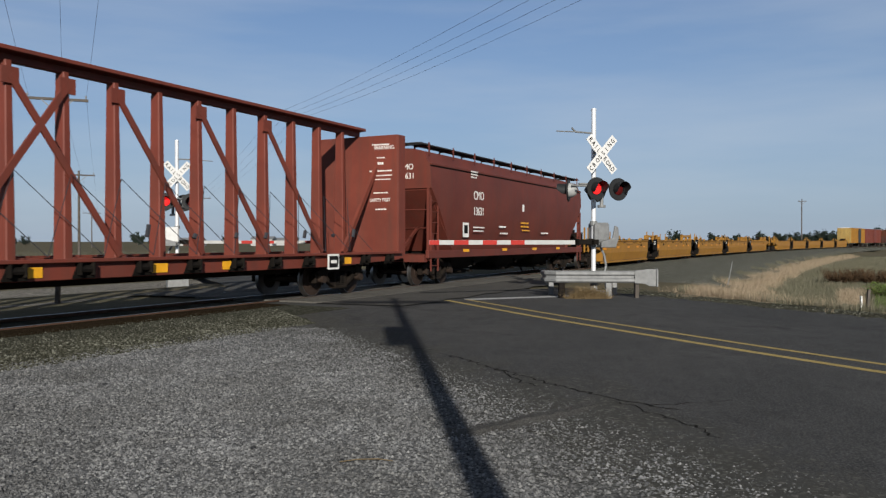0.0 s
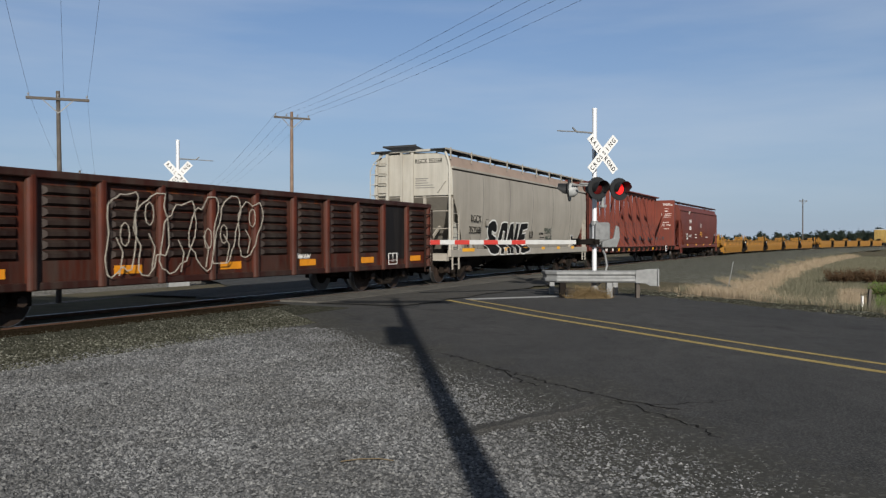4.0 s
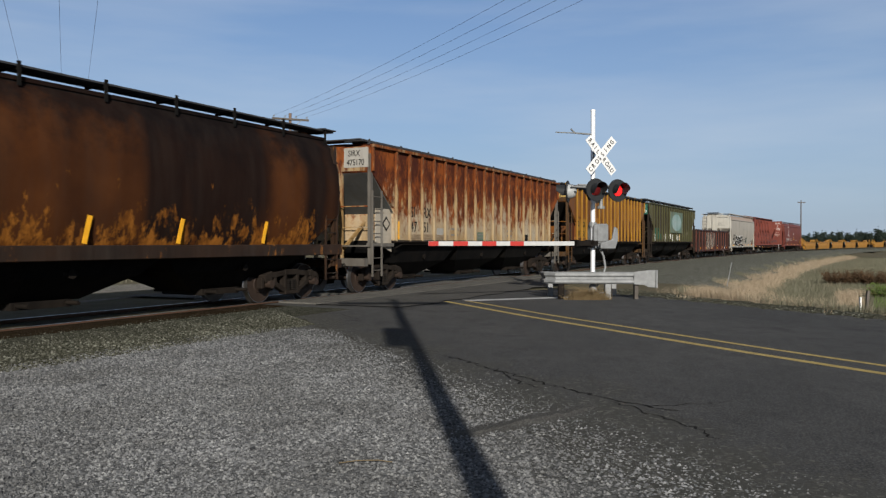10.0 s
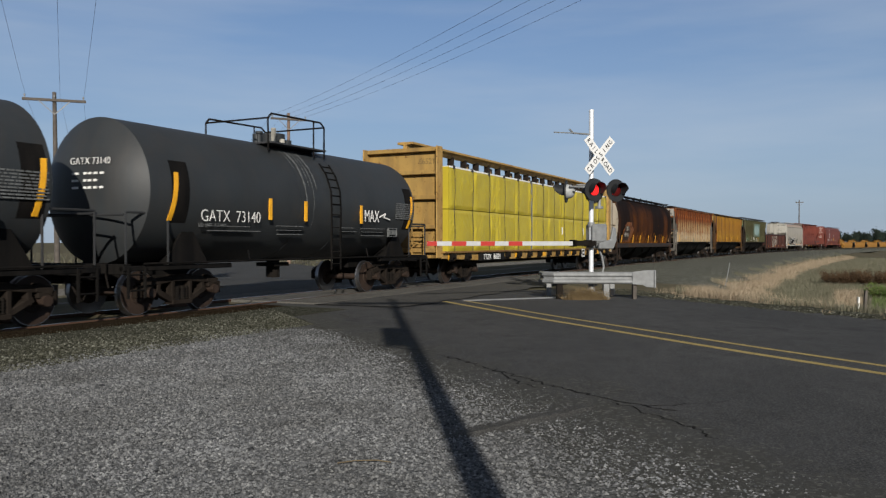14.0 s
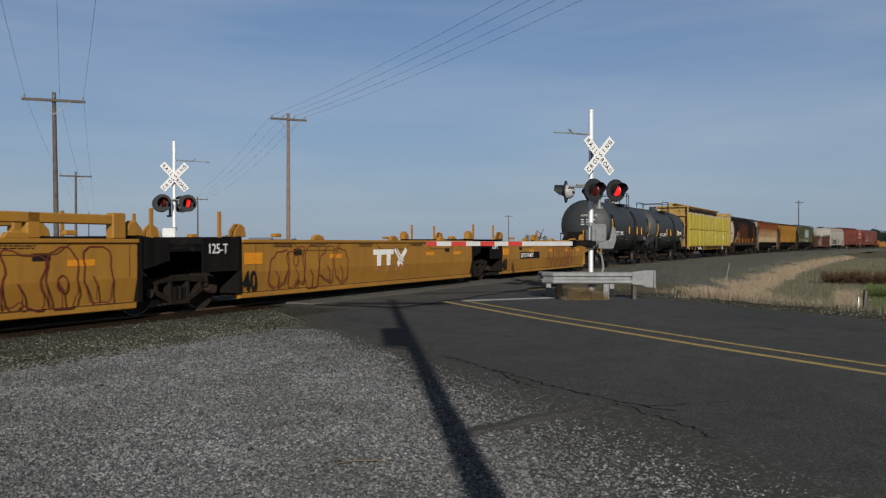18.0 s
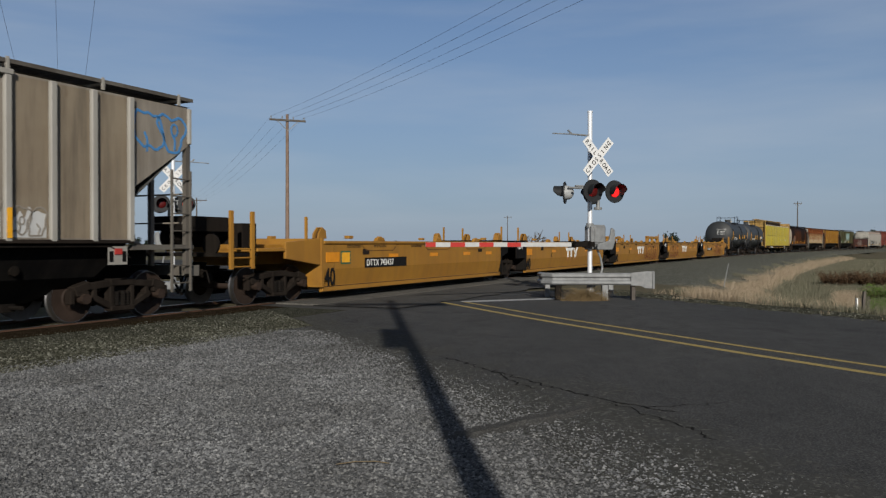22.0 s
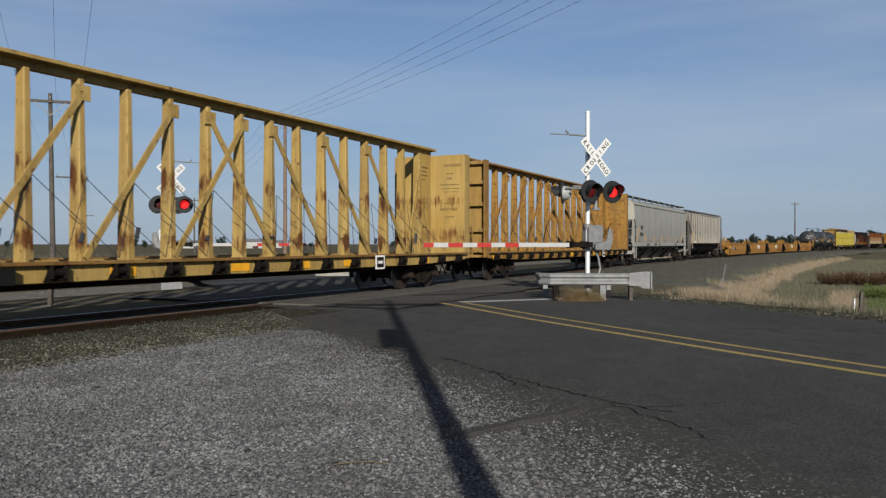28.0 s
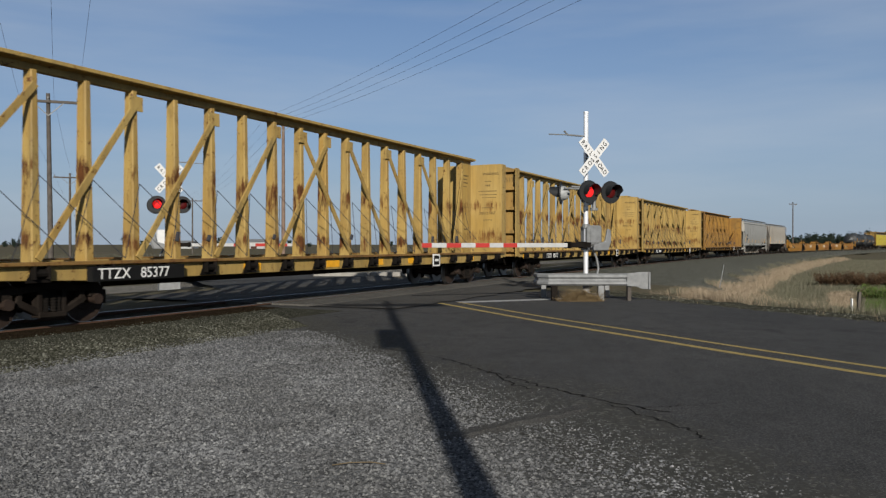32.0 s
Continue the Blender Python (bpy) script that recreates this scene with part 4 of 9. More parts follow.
def ribbed_hopper(rear, front, mat, label, ribs=17, top=4.24, roof_mat=None, slope_mat=None, rib_mat=None, end_mat=None, panel_mat=None, front_panel=None, foot=7.0, post_mat=None, wedge_mat=None, rise=0.20, bracket_mat=None, rib_w=0.05, eave_span=None, walk_edge=None, eave_mat=None):
    """A hopper with upright outside ribs: side sheets down to 1.53 m, slope sheets at the ends, black bays below."""
    car, h, mid = car_thing("covered_hopper_car", rear, front, label, "railcar")
    rib_mat = rib_mat or mat
    low, knee, high = 1.53, 2.5, 3.5
    rings = []
    for x, zb in ((-h, high), (-foot, knee), (-foot + 0.001, low), (foot - 0.001, low), (foot, knee), (h, high)):
        rings.append([(x, -1.50, zb), (x, 1.50, zb), (x, 1.50, top), (x, -1.50, top)])
    part("body", MB().loft(rings), [mat], car)
    for o in (-1, 1):
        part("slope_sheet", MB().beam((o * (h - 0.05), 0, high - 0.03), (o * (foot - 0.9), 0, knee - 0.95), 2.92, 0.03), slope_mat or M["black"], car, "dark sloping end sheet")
        part("end_sheet", MB().box(min(o * h, o * (h + 0.02)), max(o * h, o * (h + 0.02)), -1.46, 1.46, high + 0.02, top - 0.03), end_mat or mat, car)
    rib = mesh_of("rib", MB().box(-rib_w, rib_w, -0.085, 0, low - 0.03, top - 0.02), rib_mat, bevel=0.015)
    short = mesh_of("rib", MB().box(-0.04, 0.04, -0.07, 0, high, top - 0.02), rib_mat, bevel=0.012)
    inner = [-foot + 0.05 + i * (2 * foot - 0.1) / (ribs - 1) for i in range(ribs)]
    for y in (-1, 1):
        for x in inner:
            part("rib", rib, None, car, at=pose(x, y * 1.50, 0, 0, 0, 0 if y < 0 else 180))
        for x in (-h + 0.05, h - 0.05):
            part("rib", short, None, car, at=pose(x, y * 1.50, 0, 0, 0, 0 if y < 0 else 180))
        part("side_sill", MB().box(-foot, foot, y * 1.44, y * 1.58, low - 0.06, low + 0.01), M["steel_brown"], car, "rusty bottom angle", bevel=0.01)
        a, b = eave_span or (-h, h)
        part("eave", MB().box(a, b, y * 1.46, y * 1.60, top - 0.06, top + 0.03), eave_mat or rib_mat, car, bevel=0.01)
    part("brake_pipe", MB().path([(-foot + 0.1, -1.46, 1.30), (-foot + 0.5, -1.50, 1.42), (foot - 0.5, -1.50, 1.42), (foot, -1.46, 1.2)], 0.022), M["galv_pipe"] if not post_mat else M["steel_dark"], car, "dull grey brake pipe" if not post_mat else "")
    for o in ((-1, 1) if wedge_mat else ()):
        part("wedge_panel", MB().prism([(o * (h - 0.02), high + 0.04), (o * (foot + 0.02), knee + 0.05), (o * (foot + 0.02), top - 0.08), (o * (h - 0.02), top - 0.08)], -1.508, -1.496), wedge_mat, car, "lighter olive panel over the end slope")
    part("roof", MB().prism([(-1.52, top + 0.02), (-0.6, top + 0.07), (0.6, top + 0.07), (1.52, top + 0.02)], -h, h, "x"), roof_mat or mat, car)
    hopper_gear(car, h, mid, 3, mat, top - 0.10, edge=0.06, rise=rise, end_mat=end_mat, foot=foot, low=low, posts=10, post_mat=post_mat, panel_mat=panel_mat or M["steel_brown"], front_panel=front_panel, bracket_mat=bracket_mat or M["grating"], edge_mat=walk_edge)
    return car, h


def round_hopper(rear, front, mat, label, profile, bays=3, roof_mat=None, run=1.9, high=3.2, roof_z=4.40, walk_y=1.10, seams=0, bay_mat=None, sill_mat=None, end_mat=None, sill=(0.92, 1.18), slope_mat=None, gear_mat=None, gate_mat=None, deep=None, strip_y=(0.1, 0.5), edge_mat=None, seam_mat=None, rise=0.20):
    """A smooth-sided hopper; profile: right half of its section as (half width, height), from the foot to the ridge."""
    car, h, mid = car_thing("covered_hopper_car", rear, front, label, "railcar")
    full = [(-y, z) for y, z in profile] + [(y, z) for y, z in profile[::-1] if y > 0]
    deep = deep or run          # the slope sheet may run further in than the cut of the side sheet
    xs = [-h, -h + 0.05] + [-h + deep * i / 6 for i in range(1, 7)] + [h - deep * i / 6 for i in range(6, 0, -1)] + [h - 0.05, h]
    rings = []
    for x in xs:
        d = min(1.0, (h - abs(x)) / deep)
        zb = high + (sill[1] - 0.05 - high) * d
        rings.append([(x, y if z >= zb or abs(y) < 1.0 else math.copysign(surface(profile, zb), y), max(z, zb)) for y, z in full])
    part("body", MB().loft(rings), mat, car, smooth=0.42)
    if roof_mat:
        top = [(y, z + 0.012) for y, z in profile[-4:]]
        ring = [(-y, z) for y, z in top] + [(y, z) for y, z in top[::-1] if y > 0]
        part("roof", MB().prism(ring, -h + 0.02, h - 0.02, "x"), roof_mat, car, smooth=True)
    for o in ((-1, 1) if deep > run else ()):
        for y in (-1, 1):
            rings = []
            for k in range(8):
                f = 0.02 + 0.98 * k / 7
                z, w = high + (sill[1] - high) * f, surface(profile, high + (sill[1] - high) * f)
                rings.append([(o * (h - run * f), y * w, z), (o * (h - deep * f - 0.04), y * (w + 0.001), z), (o * (h - deep * f - 0.04), y * (w - 0.02), z), (o * (h - run * f), y * (w - 0.02), z)])
            part("side_skirt", MB().loft(rings), mat, car, "side sheet carried past the end slope")
    for y in (-1, 1):
        part("side_sill", MB().box(-h - 0.2, h + 0.2, y * 1.44, y * 1.56, sill[0], sill[1]), sill_mat or mat, car, bevel=0.015)
        e = profile[-4]
        part("eave", MB().box(-h, h, y * (e[0] - 0.06), y * (e[0] + 0.07), e[1] - 0.03, e[1] + 0.05), mat, car, bevel=0.01)
        part("gutter", MB().box(-h, h, y * (e[0] - 0.04), y * (e[0] + 0.045), e[1] - 0.075, e[1] - 0.03), M["black"], car, "dark strip under the eave")
    for i in range(seams):
        x = -h + run + (i + 0.5) * (2 * h - 2 * run) / seams
        for y in (-1, 1):
            rings = [[(x + dx, y * (w + dy), z) for dx, dy in ((-0.04, -0.01), (-0.02, 0.0025), (0.02, 0.0025), (0.04, -0.01))] for w, z in profile[:-3]]
            part("seam", MB().loft(rings), seam_mat or mat, car)
    cap = [(y, z) for y, z in full if z >= high]
    cap = [(cap[0][0], high)] + cap + [(cap[-1][0], high)]
    for o in (-1, 1):
        part("end_sheet", MB().prism(cap, o * (h + 0.004), o * (h + 0.03), "x").box(min(o * (h + 0.03), o * (h + 0.08)), max(o * (h + 0.03), o * (h + 0.08)), strip_y[0], strip_y[1], high - 0.4, 4.3), end_mat or M["cream_end"], car, "flat pale end sheet")
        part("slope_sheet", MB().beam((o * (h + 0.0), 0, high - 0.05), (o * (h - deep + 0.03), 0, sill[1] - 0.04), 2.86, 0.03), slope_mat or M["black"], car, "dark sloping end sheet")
    hopper_gear(car, h, mid, bays, gear_mat or mat, roof_z, walk_y=walk_y, bay_mat=bay_mat, gate_mat=gate_mat, end_mat=end_mat, foot=h - run, low=sill[1], posts=10, front_panel=None, bracket_mat=M["black"] if mat == M["brown_car"] else None, edge_mat=edge_mat, rise=rise)
    return car, h


# ---------------------------------------------------------------- gondola
M["gon_soot"] = paint("sooty_gondola_steel", (0.034, 0.014, 0.010), (0.018, 0.009, 0.007), rust=0.32, dirt=0.7)

M["gon_rail"] = paint("dark_red_brown_rail_paint", (0.065, 0.018, 0.012), (0.04, 0.014, 0.010), rust=0.3, dirt=0.7)


def gondola(rear, front, mat):
    car, h, mid = car_thing("gondola_car", rear, front, "rusty red-brown gondola car with ribbed sides", "railcar")
    top = 2.58
    part("floor", MB().box(-h, h, -1.40, 1.40, 1.0, 1.1), M["steel_brown"], car)
    for y in (-1, 1):
        part("side", MB().box(-h, h, y * 1.40, y * 1.44, 0.68, top), mat, car)
        part("top_rail", MB().box(-h - 0.03, h + 0.03, y * 1.36, y * 1.56, top - 0.06, top + 0.08), M["gon_rail"], car, bevel=0.02)
        part("side_sill", MB().box(-h, h, y * 1.40, y * 1.50, 0.64, 0.78), M["gon_rail"], car, bevel=0.02)
        n = 13
        post = mesh_of("stake", MB().prism([(-0.11, 0), (-0.095, -0.07), (-0.05, -0.125), (0.05, -0.125), (0.095, -0.07), (0.11, 0)], 0.64, top, "z"), mat, bevel=0.02)
        for i in range(n):
            x = -h + 0.07 + i * (2 * h - 0.14) / (n - 1)
            part("stake", post, None, car, at=pose(x, y * 1.44, 0, 0, 0, 0 if y < 0 else 180))
            if i < n - 1:
                x1 = x + (2 * h - 0.14) / (n - 1)
                mb = MB()
                for k in range(7):
                    z = 1.22 + k * 0.185
                    a, b = x + 0.22, x1 - 0.22
                    mb.add([(a, y * 1.44, z - 0.08), (b, y * 1.44, z - 0.08), (b, y * 1.44, z + 0.09), (a, y * 1.44, z + 0.09), (a + 0.07, y * 1.505, z - 0.03), (b - 0.07, y * 1.505, z - 0.03), (b - 0.07, y * 1.505, z + 0.04), (a + 0.07, y * 1.505, z + 0.04)],
                           [(0, 1, 5, 4), (1, 2, 6, 5), (2, 3, 7, 6), (3, 0, 4, 7), (4, 5, 6, 7)])
                if i != 10:
                    part("corrugation", mb, M["gon_soot"], car, "sooty pressed ridges of the side")
    for o in (-1, 1):
        mb = MB().box(min(o * h, o * (h - 0.06)), max(o * h, o * (h - 0.06)), -1.4, 1.4, 1.0, top)
        for y in (-1.0, -0.35, 0.35, 1.0):
            mb.box(min(o * h, o * (h + 0.12)), max(o * h, o * (h + 0.12)), y - 0.06, y + 0.06, 0.95, top)
        mb.box(min(o * h, o * (h + 0.18)), max(o * h, o * (h + 0.18)), -1.45, 1.45, 0.78, 1.0)
        part("end", mb, mat, car, bevel=0.01)
        ladder_on(car, "ladder", M["gon_soot"], o * (h - 0.05), o * (h - 0.5), -1.62, -1.62, 0.5, top - 0.1, 6)
    dark = paint("dark_steel_patch", (0.016, 0.013, 0.012), rust=0.15)
    i = 10
    x = -h + 0.07 + i * (2 * h - 0.14) / 12
    part("side_patch", MB().box(x + 0.07, x + 1.30, -1.465, -1.44, 0.95, top - 0.1), dark, car, "flat dark repair plate")
    mb = MB()
    for a, b, c, d in ((0.35, 0.85, 0.78, 0.80), (0.35, 0.85, 1.10, 1.12), (0.35, 0.37, 0.80, 1.10), (0.83, 0.85, 0.80, 1.10), (0.59, 0.605, 0.86, 1.10), (0.37, 0.83, 0.90, 0.91)):
        mb.box(x + a, x + b, -1.475, -1.466, c, d)
    part("notice", mb, M["white_mark"], car, "thin white stencilled frame")
    for q in (1, 3, 5, 7, 9, 11):
        x = -h + 0.07 + q * (2 * h - 0.14) / 12
        part("reflector", MB().box(x + 0.3, x + 0.95, -1.452, -1.445, 0.86, 1.02), M["amber_mark"], car, "yellow reflective strip")
    truck(car, -h + 2.0, mid)
    truck(car, h - 2.0, mid)
    part("centre_sill", MB().box(-h, h, -0.2, 0.2, 0.66, 1.0), M["steel_dark"], car)
    couplers(car, h + 0.55)
    scrawl(car, h - 6.9, h - 6.3, 1.04, 1.18, -1.452, 14, M["white_mark"], 0.014)
    for q, (z0, z1) in ((3, (0.8, 2.4)), (4, (0.8, 2.4)), (5, (1.0, 2.45))):
        x = -h + 0.07 + q * (2 * h - 0.14) / 12
        scrawl(car, x + 0.0, x + 1.45, z0, z1, -1.575, q, M["pale_spray"], 0.022)
    return car


# ---------------------------------------------------------------- tank cars
M["rail_grey"] = paint("worn_dark_grey_rail_paint", (0.055, 0.058, 0.062), (0.035, 0.036, 0.038), rust=0.1, dirt=0.3)
M["grey_dust"] = plain("pale_dust_spill", (0.13, 0.135, 0.135), 0.8, var=0.6, scale=8)


def tank_car(rear, front, number, frontmost):
    car, h, mid = car_thing("tank_car", rear, front, "glossy black tank car with white stencils and yellow strips", "railcar")
    r, zc = 1.49, 2.52
    t = h + 0.12
    shell, fore, deep = t - 0.45, t - 0.92, 0.50        # the shell's two ends, and the depth of its dished heads
    prof = [(-shell - deep * (1 - q ** 2.6), max(0.01, r * q)) for q in [i / 14 for i in range(15)]]
    prof = prof + [(-x - shell + fore, q) for x, q in prof[::-1]]
    part("tank", MB().spun(prof, (0, 0, zc), "x", 72), M["tank_black"], car, smooth=0.45)
    for x in (-0.75, 1.0):
        part("band", MB().spun([(-0.02, r + 0.002), (-0.02, r + 0.008), (0.02, r + 0.008), (0.02, r + 0.002)], (x, 0, zc), "x", 40), M["tank_black"], car, smooth=True)
    # dome, platform and railing
    mb = MB().rod((0, 0, zc + r - 0.05), (0, 0, zc + r + 0.32), 0.33, 16).rod((0.55, 0, zc + r - 0.05), (0.55, 0, zc + r + 0.22), 0.16, 12).rod((-0.5, 0.1, zc + r - 0.05), (-0.5, 0.1, zc + r + 0.28), 0.12, 10)
    part("manway", mb, M["tank_black"], car, smooth=True)
    part("platform", MB().box(-1.3, 0.95, -1.05, -0.45, zc + r - 0.10, zc + r - 0.06).box(-1.3, 0.95, 0.45, 1.05, zc + r - 0.10, zc + r - 0.06), M["grating"], car)
    mb = MB()
    for y in (-1.0, 1.0):
        mb.path([(-1.4, y, zc + r - 0.3), (-1.4, y, zc + r + 0.50), (-1.28, y, zc + r + 0.62), (0.75, y, zc + r + 0.66), (0.92, y, zc + r + 0.55), (0.92, y, zc + r - 0.3)], 0.024)
        mb.rod((0.45, y, zc + r - 0.3), (0.45, y, zc + r + 0.65), 0.022, 6)
    mb.path([(0.92, -1.0, zc + r + 0.55), (0.92, 1.0, zc + r + 0.55)], 0.022).path([(-1.4, -1.0, zc + r + 0.50), (-1.4, 1.0, zc + r + 0.50)], 0.022)
    part("railing", mb, M["black"], car, "black tube railing round the dome")
    mb = MB()
    pts = [(-1.52 * math.cos(a), zc + 1.52 * math.sin(a)) for a in (0.75, 0.5, 0.2, -0.1)] + [(-1.5, 1.7), (-1.5, 0.75)]
    for (y0, z0), (y1, z1) in zip(pts, pts[1:]):
        for x in (0.55, 0.97):
            mb.beam((x, y0, z0), (x, y1, z1), 0.05, 0.02, (1, 0, 0))
        k = max(2, int(math.hypot(y1 - y0, z1 - z0) / 0.3))
        for i in range(k):
            f = (i + 0.5) / k
            mb.rod((0.55, y0 + (y1 - y0) * f, z0 + (z1 - z0) * f), (0.97, y0 + (y1 - y0) * f, z0 + (z1 - z0) * f), 0.014, 6)
    part("ladder", mb, M["black"], car, "black side ladder")
    for o in (-1, 1):
        a, b = sorted((o * (h - 2.7), o * (h + 0.25)))
        mb = MB().box(a, b, -0.28, 0.28, 0.72, 1.06)
        mb.box(min(o * (h + 0.05), o * (h + 0.25)), max(o * (h + 0.05), o * (h + 0.25)), -1.4, 1.4, 0.86, 1.06)
        mb.box(a, b, -1.42, -1.30, 0.92, 1.02).box(a, b, 1.30, 1.42, 0.92, 1.02)
        part("stub_sill", mb, M["black"], car, bevel=0.01)
        x = o * (h - 1.55)
        mb = MB().prism([(-1.1, 1.02), (1.1, 1.02), (1.25, 1.9), (0.9, 1.55), (0.5, 1.25), (-0.5, 1.25), (-0.9, 1.55), (-1.25, 1.9)], x - 0.09, x + 0.09, "x")
        mb.prism([(x - 0.6, 1.02), (x + 0.6, 1.02), (x + 0.15, 1.72), (x - 0.15, 1.72)], -1.24, -1.18).prism([(x - 0.6, 1.02), (x + 0.6, 1.02), (x + 0.15, 1.72), (x - 0.15, 1.72)], 1.18, 1.24)
        part("saddle", mb, M["black"], car)
        for y in (-1.36, 1.36):
            part("end_railing", MB().path([(o * (h + 0.15), y, 0.9), (o * (h + 0.15), y, 2.05), (o * (h - 0.9), y, 2.05), (o * (h - 0.9), y, 0.95)], 0.024), M["rail_grey"], car)
        part("end_railing", MB().path([(o * (h + 0.2), -1.36, 2.0), (o * (h + 0.2), 1.36, 2.0)], 0.022), M["rail_grey"], car)
        ladder_on(car, "step", M["black"], o * (h + 0.15), o * (h - 0.25), -1.43, -1.43, 0.4, 1.0, 2)
        rows = []
        for q in range(13):
            a = 0.25 - 0.67 * q / 12
            xs = o * (h - 0.98) + 0.17 * a
            rows.append([(xs - 0.055, -(r - 0.01) * math.cos(a), zc + (r - 0.01) * math.sin(a)), (xs - 0.055, -(r + 0.014) * math.cos(a), zc + (r + 0.014) * math.sin(a)), (xs + 0.055, -(r + 0.014) * math.cos(a), zc + (r + 0.014) * math.sin(a)), (xs + 0.055, -(r - 0.01) * math.cos(a), zc + (r - 0.01) * math.sin(a))])
        part("reflector", MB().loft(rows), M["orange_mark"], car, "yellow reflective strip")
    for x in (-1.92, -0.55, 2.0) if frontmost else (-0.82, 1.28, 2.56):
        part("reflector", MB().box(x - 0.05, x + 0.05, -1.508, -1.478, 2.0, 2.5), M["orange_mark"], car, "yellow reflective strip")
    part("outlet", MB().rod((0, 0, 1.1), (0, 0, 0.55), 0.18, 12).box(-0.3, 0.3, -0.3, 0.3, 0.85, 0.95), M["steel_dark"], car)
    lettering("number", number.replace(" ", "  "), 0.27, M["white_mark"], car, -4.15, 1.92, -1.462, 0.90, "white reporting mark and number", bold=-0.007)
    lettering("stencil", "LD LMT  LT WT", 0.09, M["grey_dust"], car, -4.15, 1.80, -1.40, 1.0)
    mb = MB()
    rnd = random.Random(7)
    for k in range(9):
        z = 2.18 + k * 0.056
        x = h - 1.92
        while x < h - 0.9:
            w = 0.05 + rnd.random() * 0.14
            mb.box(x, min(x + w, h - 0.86), -1.497, -1.47, z, z + 0.028)
            x += w + 0.03
    rows = [(-3.9, -2.6, 1.82), (-3.9, -2.2, 1.72), (-1.6, -0.6, 1.86), (-1.6, -0.7, 1.76), (-1.6, -0.65, 1.66), (1.1, 1.7, 1.86), (1.1, 1.8, 1.76), (2.1, 3.3, 1.86), (2.1, 3.2, 1.76), (2.1, 3.3, 1.66)]
    for x0, x1, z in rows:
        x = x0
        while x < x1:
            w = 0.05 + rnd.random() * 0.12
            mb.box(x, min(x + w, x1), -1.462, -1.40, z, z + 0.014)
            x += w + 0.04
    a = h - 2.25
    mb.box(a, a + 0.5, -1.44, -1.39, 1.88, 1.90).box(a, a + 0.5, -1.42, -1.36, 1.64, 1.66).box(a, a + 0.025, -1.43, -1.37, 1.66, 1.88).box(a + 0.475, a + 0.5, -1.43, -1.37, 1.66, 1.88).box(a + 0.08, a + 0.22, -1.43, -1.37, 1.70, 1.84).box(a + 0.27, a + 0.42, -1.43, -1.37, 1.70, 1.84)
    tagged(part("small_print", mb, M["grey_dust"], car, "small pale stencil rows"), kind="stuff")
    lettering("number", number, 0.14, M["white_mark"], car, 0, 0, 0, 0.92, "white end number", bold=-0.003, turn=pose(-shell - 0.545, 0.10, zc + 0.48, 90, 0, -81))
    ends = MB()
    for q, z in enumerate((0.28, 0.14, 0.0)):
        for y in (0.10, 0.0, -0.22, -0.34, -0.48, -0.62)[:6 - (q == 1)]:
            x = -shell - deep * (1 - (math.hypot(y, z) / r) ** 2.6)
            ends.box(x - 0.012, x + 0.05, y - 0.08, y, zc + z, zc + z + 0.045)
    tagged(part("small_print", ends, M["white_mark"], car, "rows of stencilled capacities"), kind="stuff")
    for o in (-1, 1):
        x = o * (h - 1.13)
        part("paint_patch", MB().loft([[(x - 0.24, -(r + k) * math.cos(a), zc + (r + k) * math.sin(a)) for k in (-0.02, 0.004)] + [(x + 0.24, -(r + k) * math.cos(a), zc + (r + k) * math.sin(a)) for k in (0.004, -0.02)] for a in [-0.45 + 0.87 * q / 16 for q in range(17)]]), M["black"], car, "fresh black paint patch")
    part("handrail", MB().path([(-h + 0.2, -1.46, 1.06), (h - 0.2, -1.46, 1.06)], 0.022).path([(-2.6, -1.40, 1.3), (-2.6, -1.46, 1.06)], 0.02).path([(2.4, -1.40, 1.3), (2.4, -1.46, 1.06)], 0.02), M["black"], car, "long black side handrail")
    if frontmost:
        lettering("graffiti", "MAX", 0.36, M["white_mark"], car, 2.15, 2.05, -1.50, 0.75, "white spray-painted letters", bold=-0.004)
        part("graffiti_tail", MB().path([(2.95, -1.50, 2.2), (3.3, -1.50, 2.32), (3.2, -1.50, 2.2), (3.55, -1.50, 2.14)], 0.018, 4), M["white_mark"], car)
    rs_ = random.Random(int(mid))
    for k in range(5):
        x0, w0, a1 = -0.85 + 0.16 * k + 0.05 * rs_.random(), 0.05 + 0.09 * rs_.random(), 0.1 + 0.5 * rs_.random() - (0.8 if k in (1, 3) else 0)
        rows = []
        for i in range(30):
            a = 1.40 + (a1 - 1.40) * i / 29
            ww = w0 * (1.0 - 0.7 * i / 29) * (0.7 + 0.6 * rs_.random())
            xx = x0 + 0.10 * (1.4 - a) + 0.02 * rs_.random()
            rows.append([(xx + dx, -(r + 0.010) * math.cos(a), zc + (r + 0.010) * math.sin(a)) for dx in (-ww / 2, ww / 2)])
        part("spill_streak", MB().loft(rows, caps=False, closed=False), M["grey_dust"], car, "pale dusty spill streak")
    part("valve", MB().rod((-0.95, -0.35, zc + r - 0.1), (-0.95, -0.35, zc + r + 0.22), 0.06, 10).rod((-0.95, -0.35, zc + r + 0.2), (-0.95, -0.35, zc + r + 0.26), 0.10, 10), M["tank_black"], car)
    part("vent_valve", MB().beam((-0.32, -0.3, zc + r + 0.02), (-0.48, -0.42, zc + r + 0.40), 0.10, 0.07).rod((-0.1, -0.4, zc + r), (-0.1, -0.4, zc + r + 0.16), 0.07, 8), M["cream_end"], car, "pale valve by the dome")
    truck(car, -h + 1.55, mid)
    truck(car, h - 1.55, mid)
    couplers(car, h + 0.5)
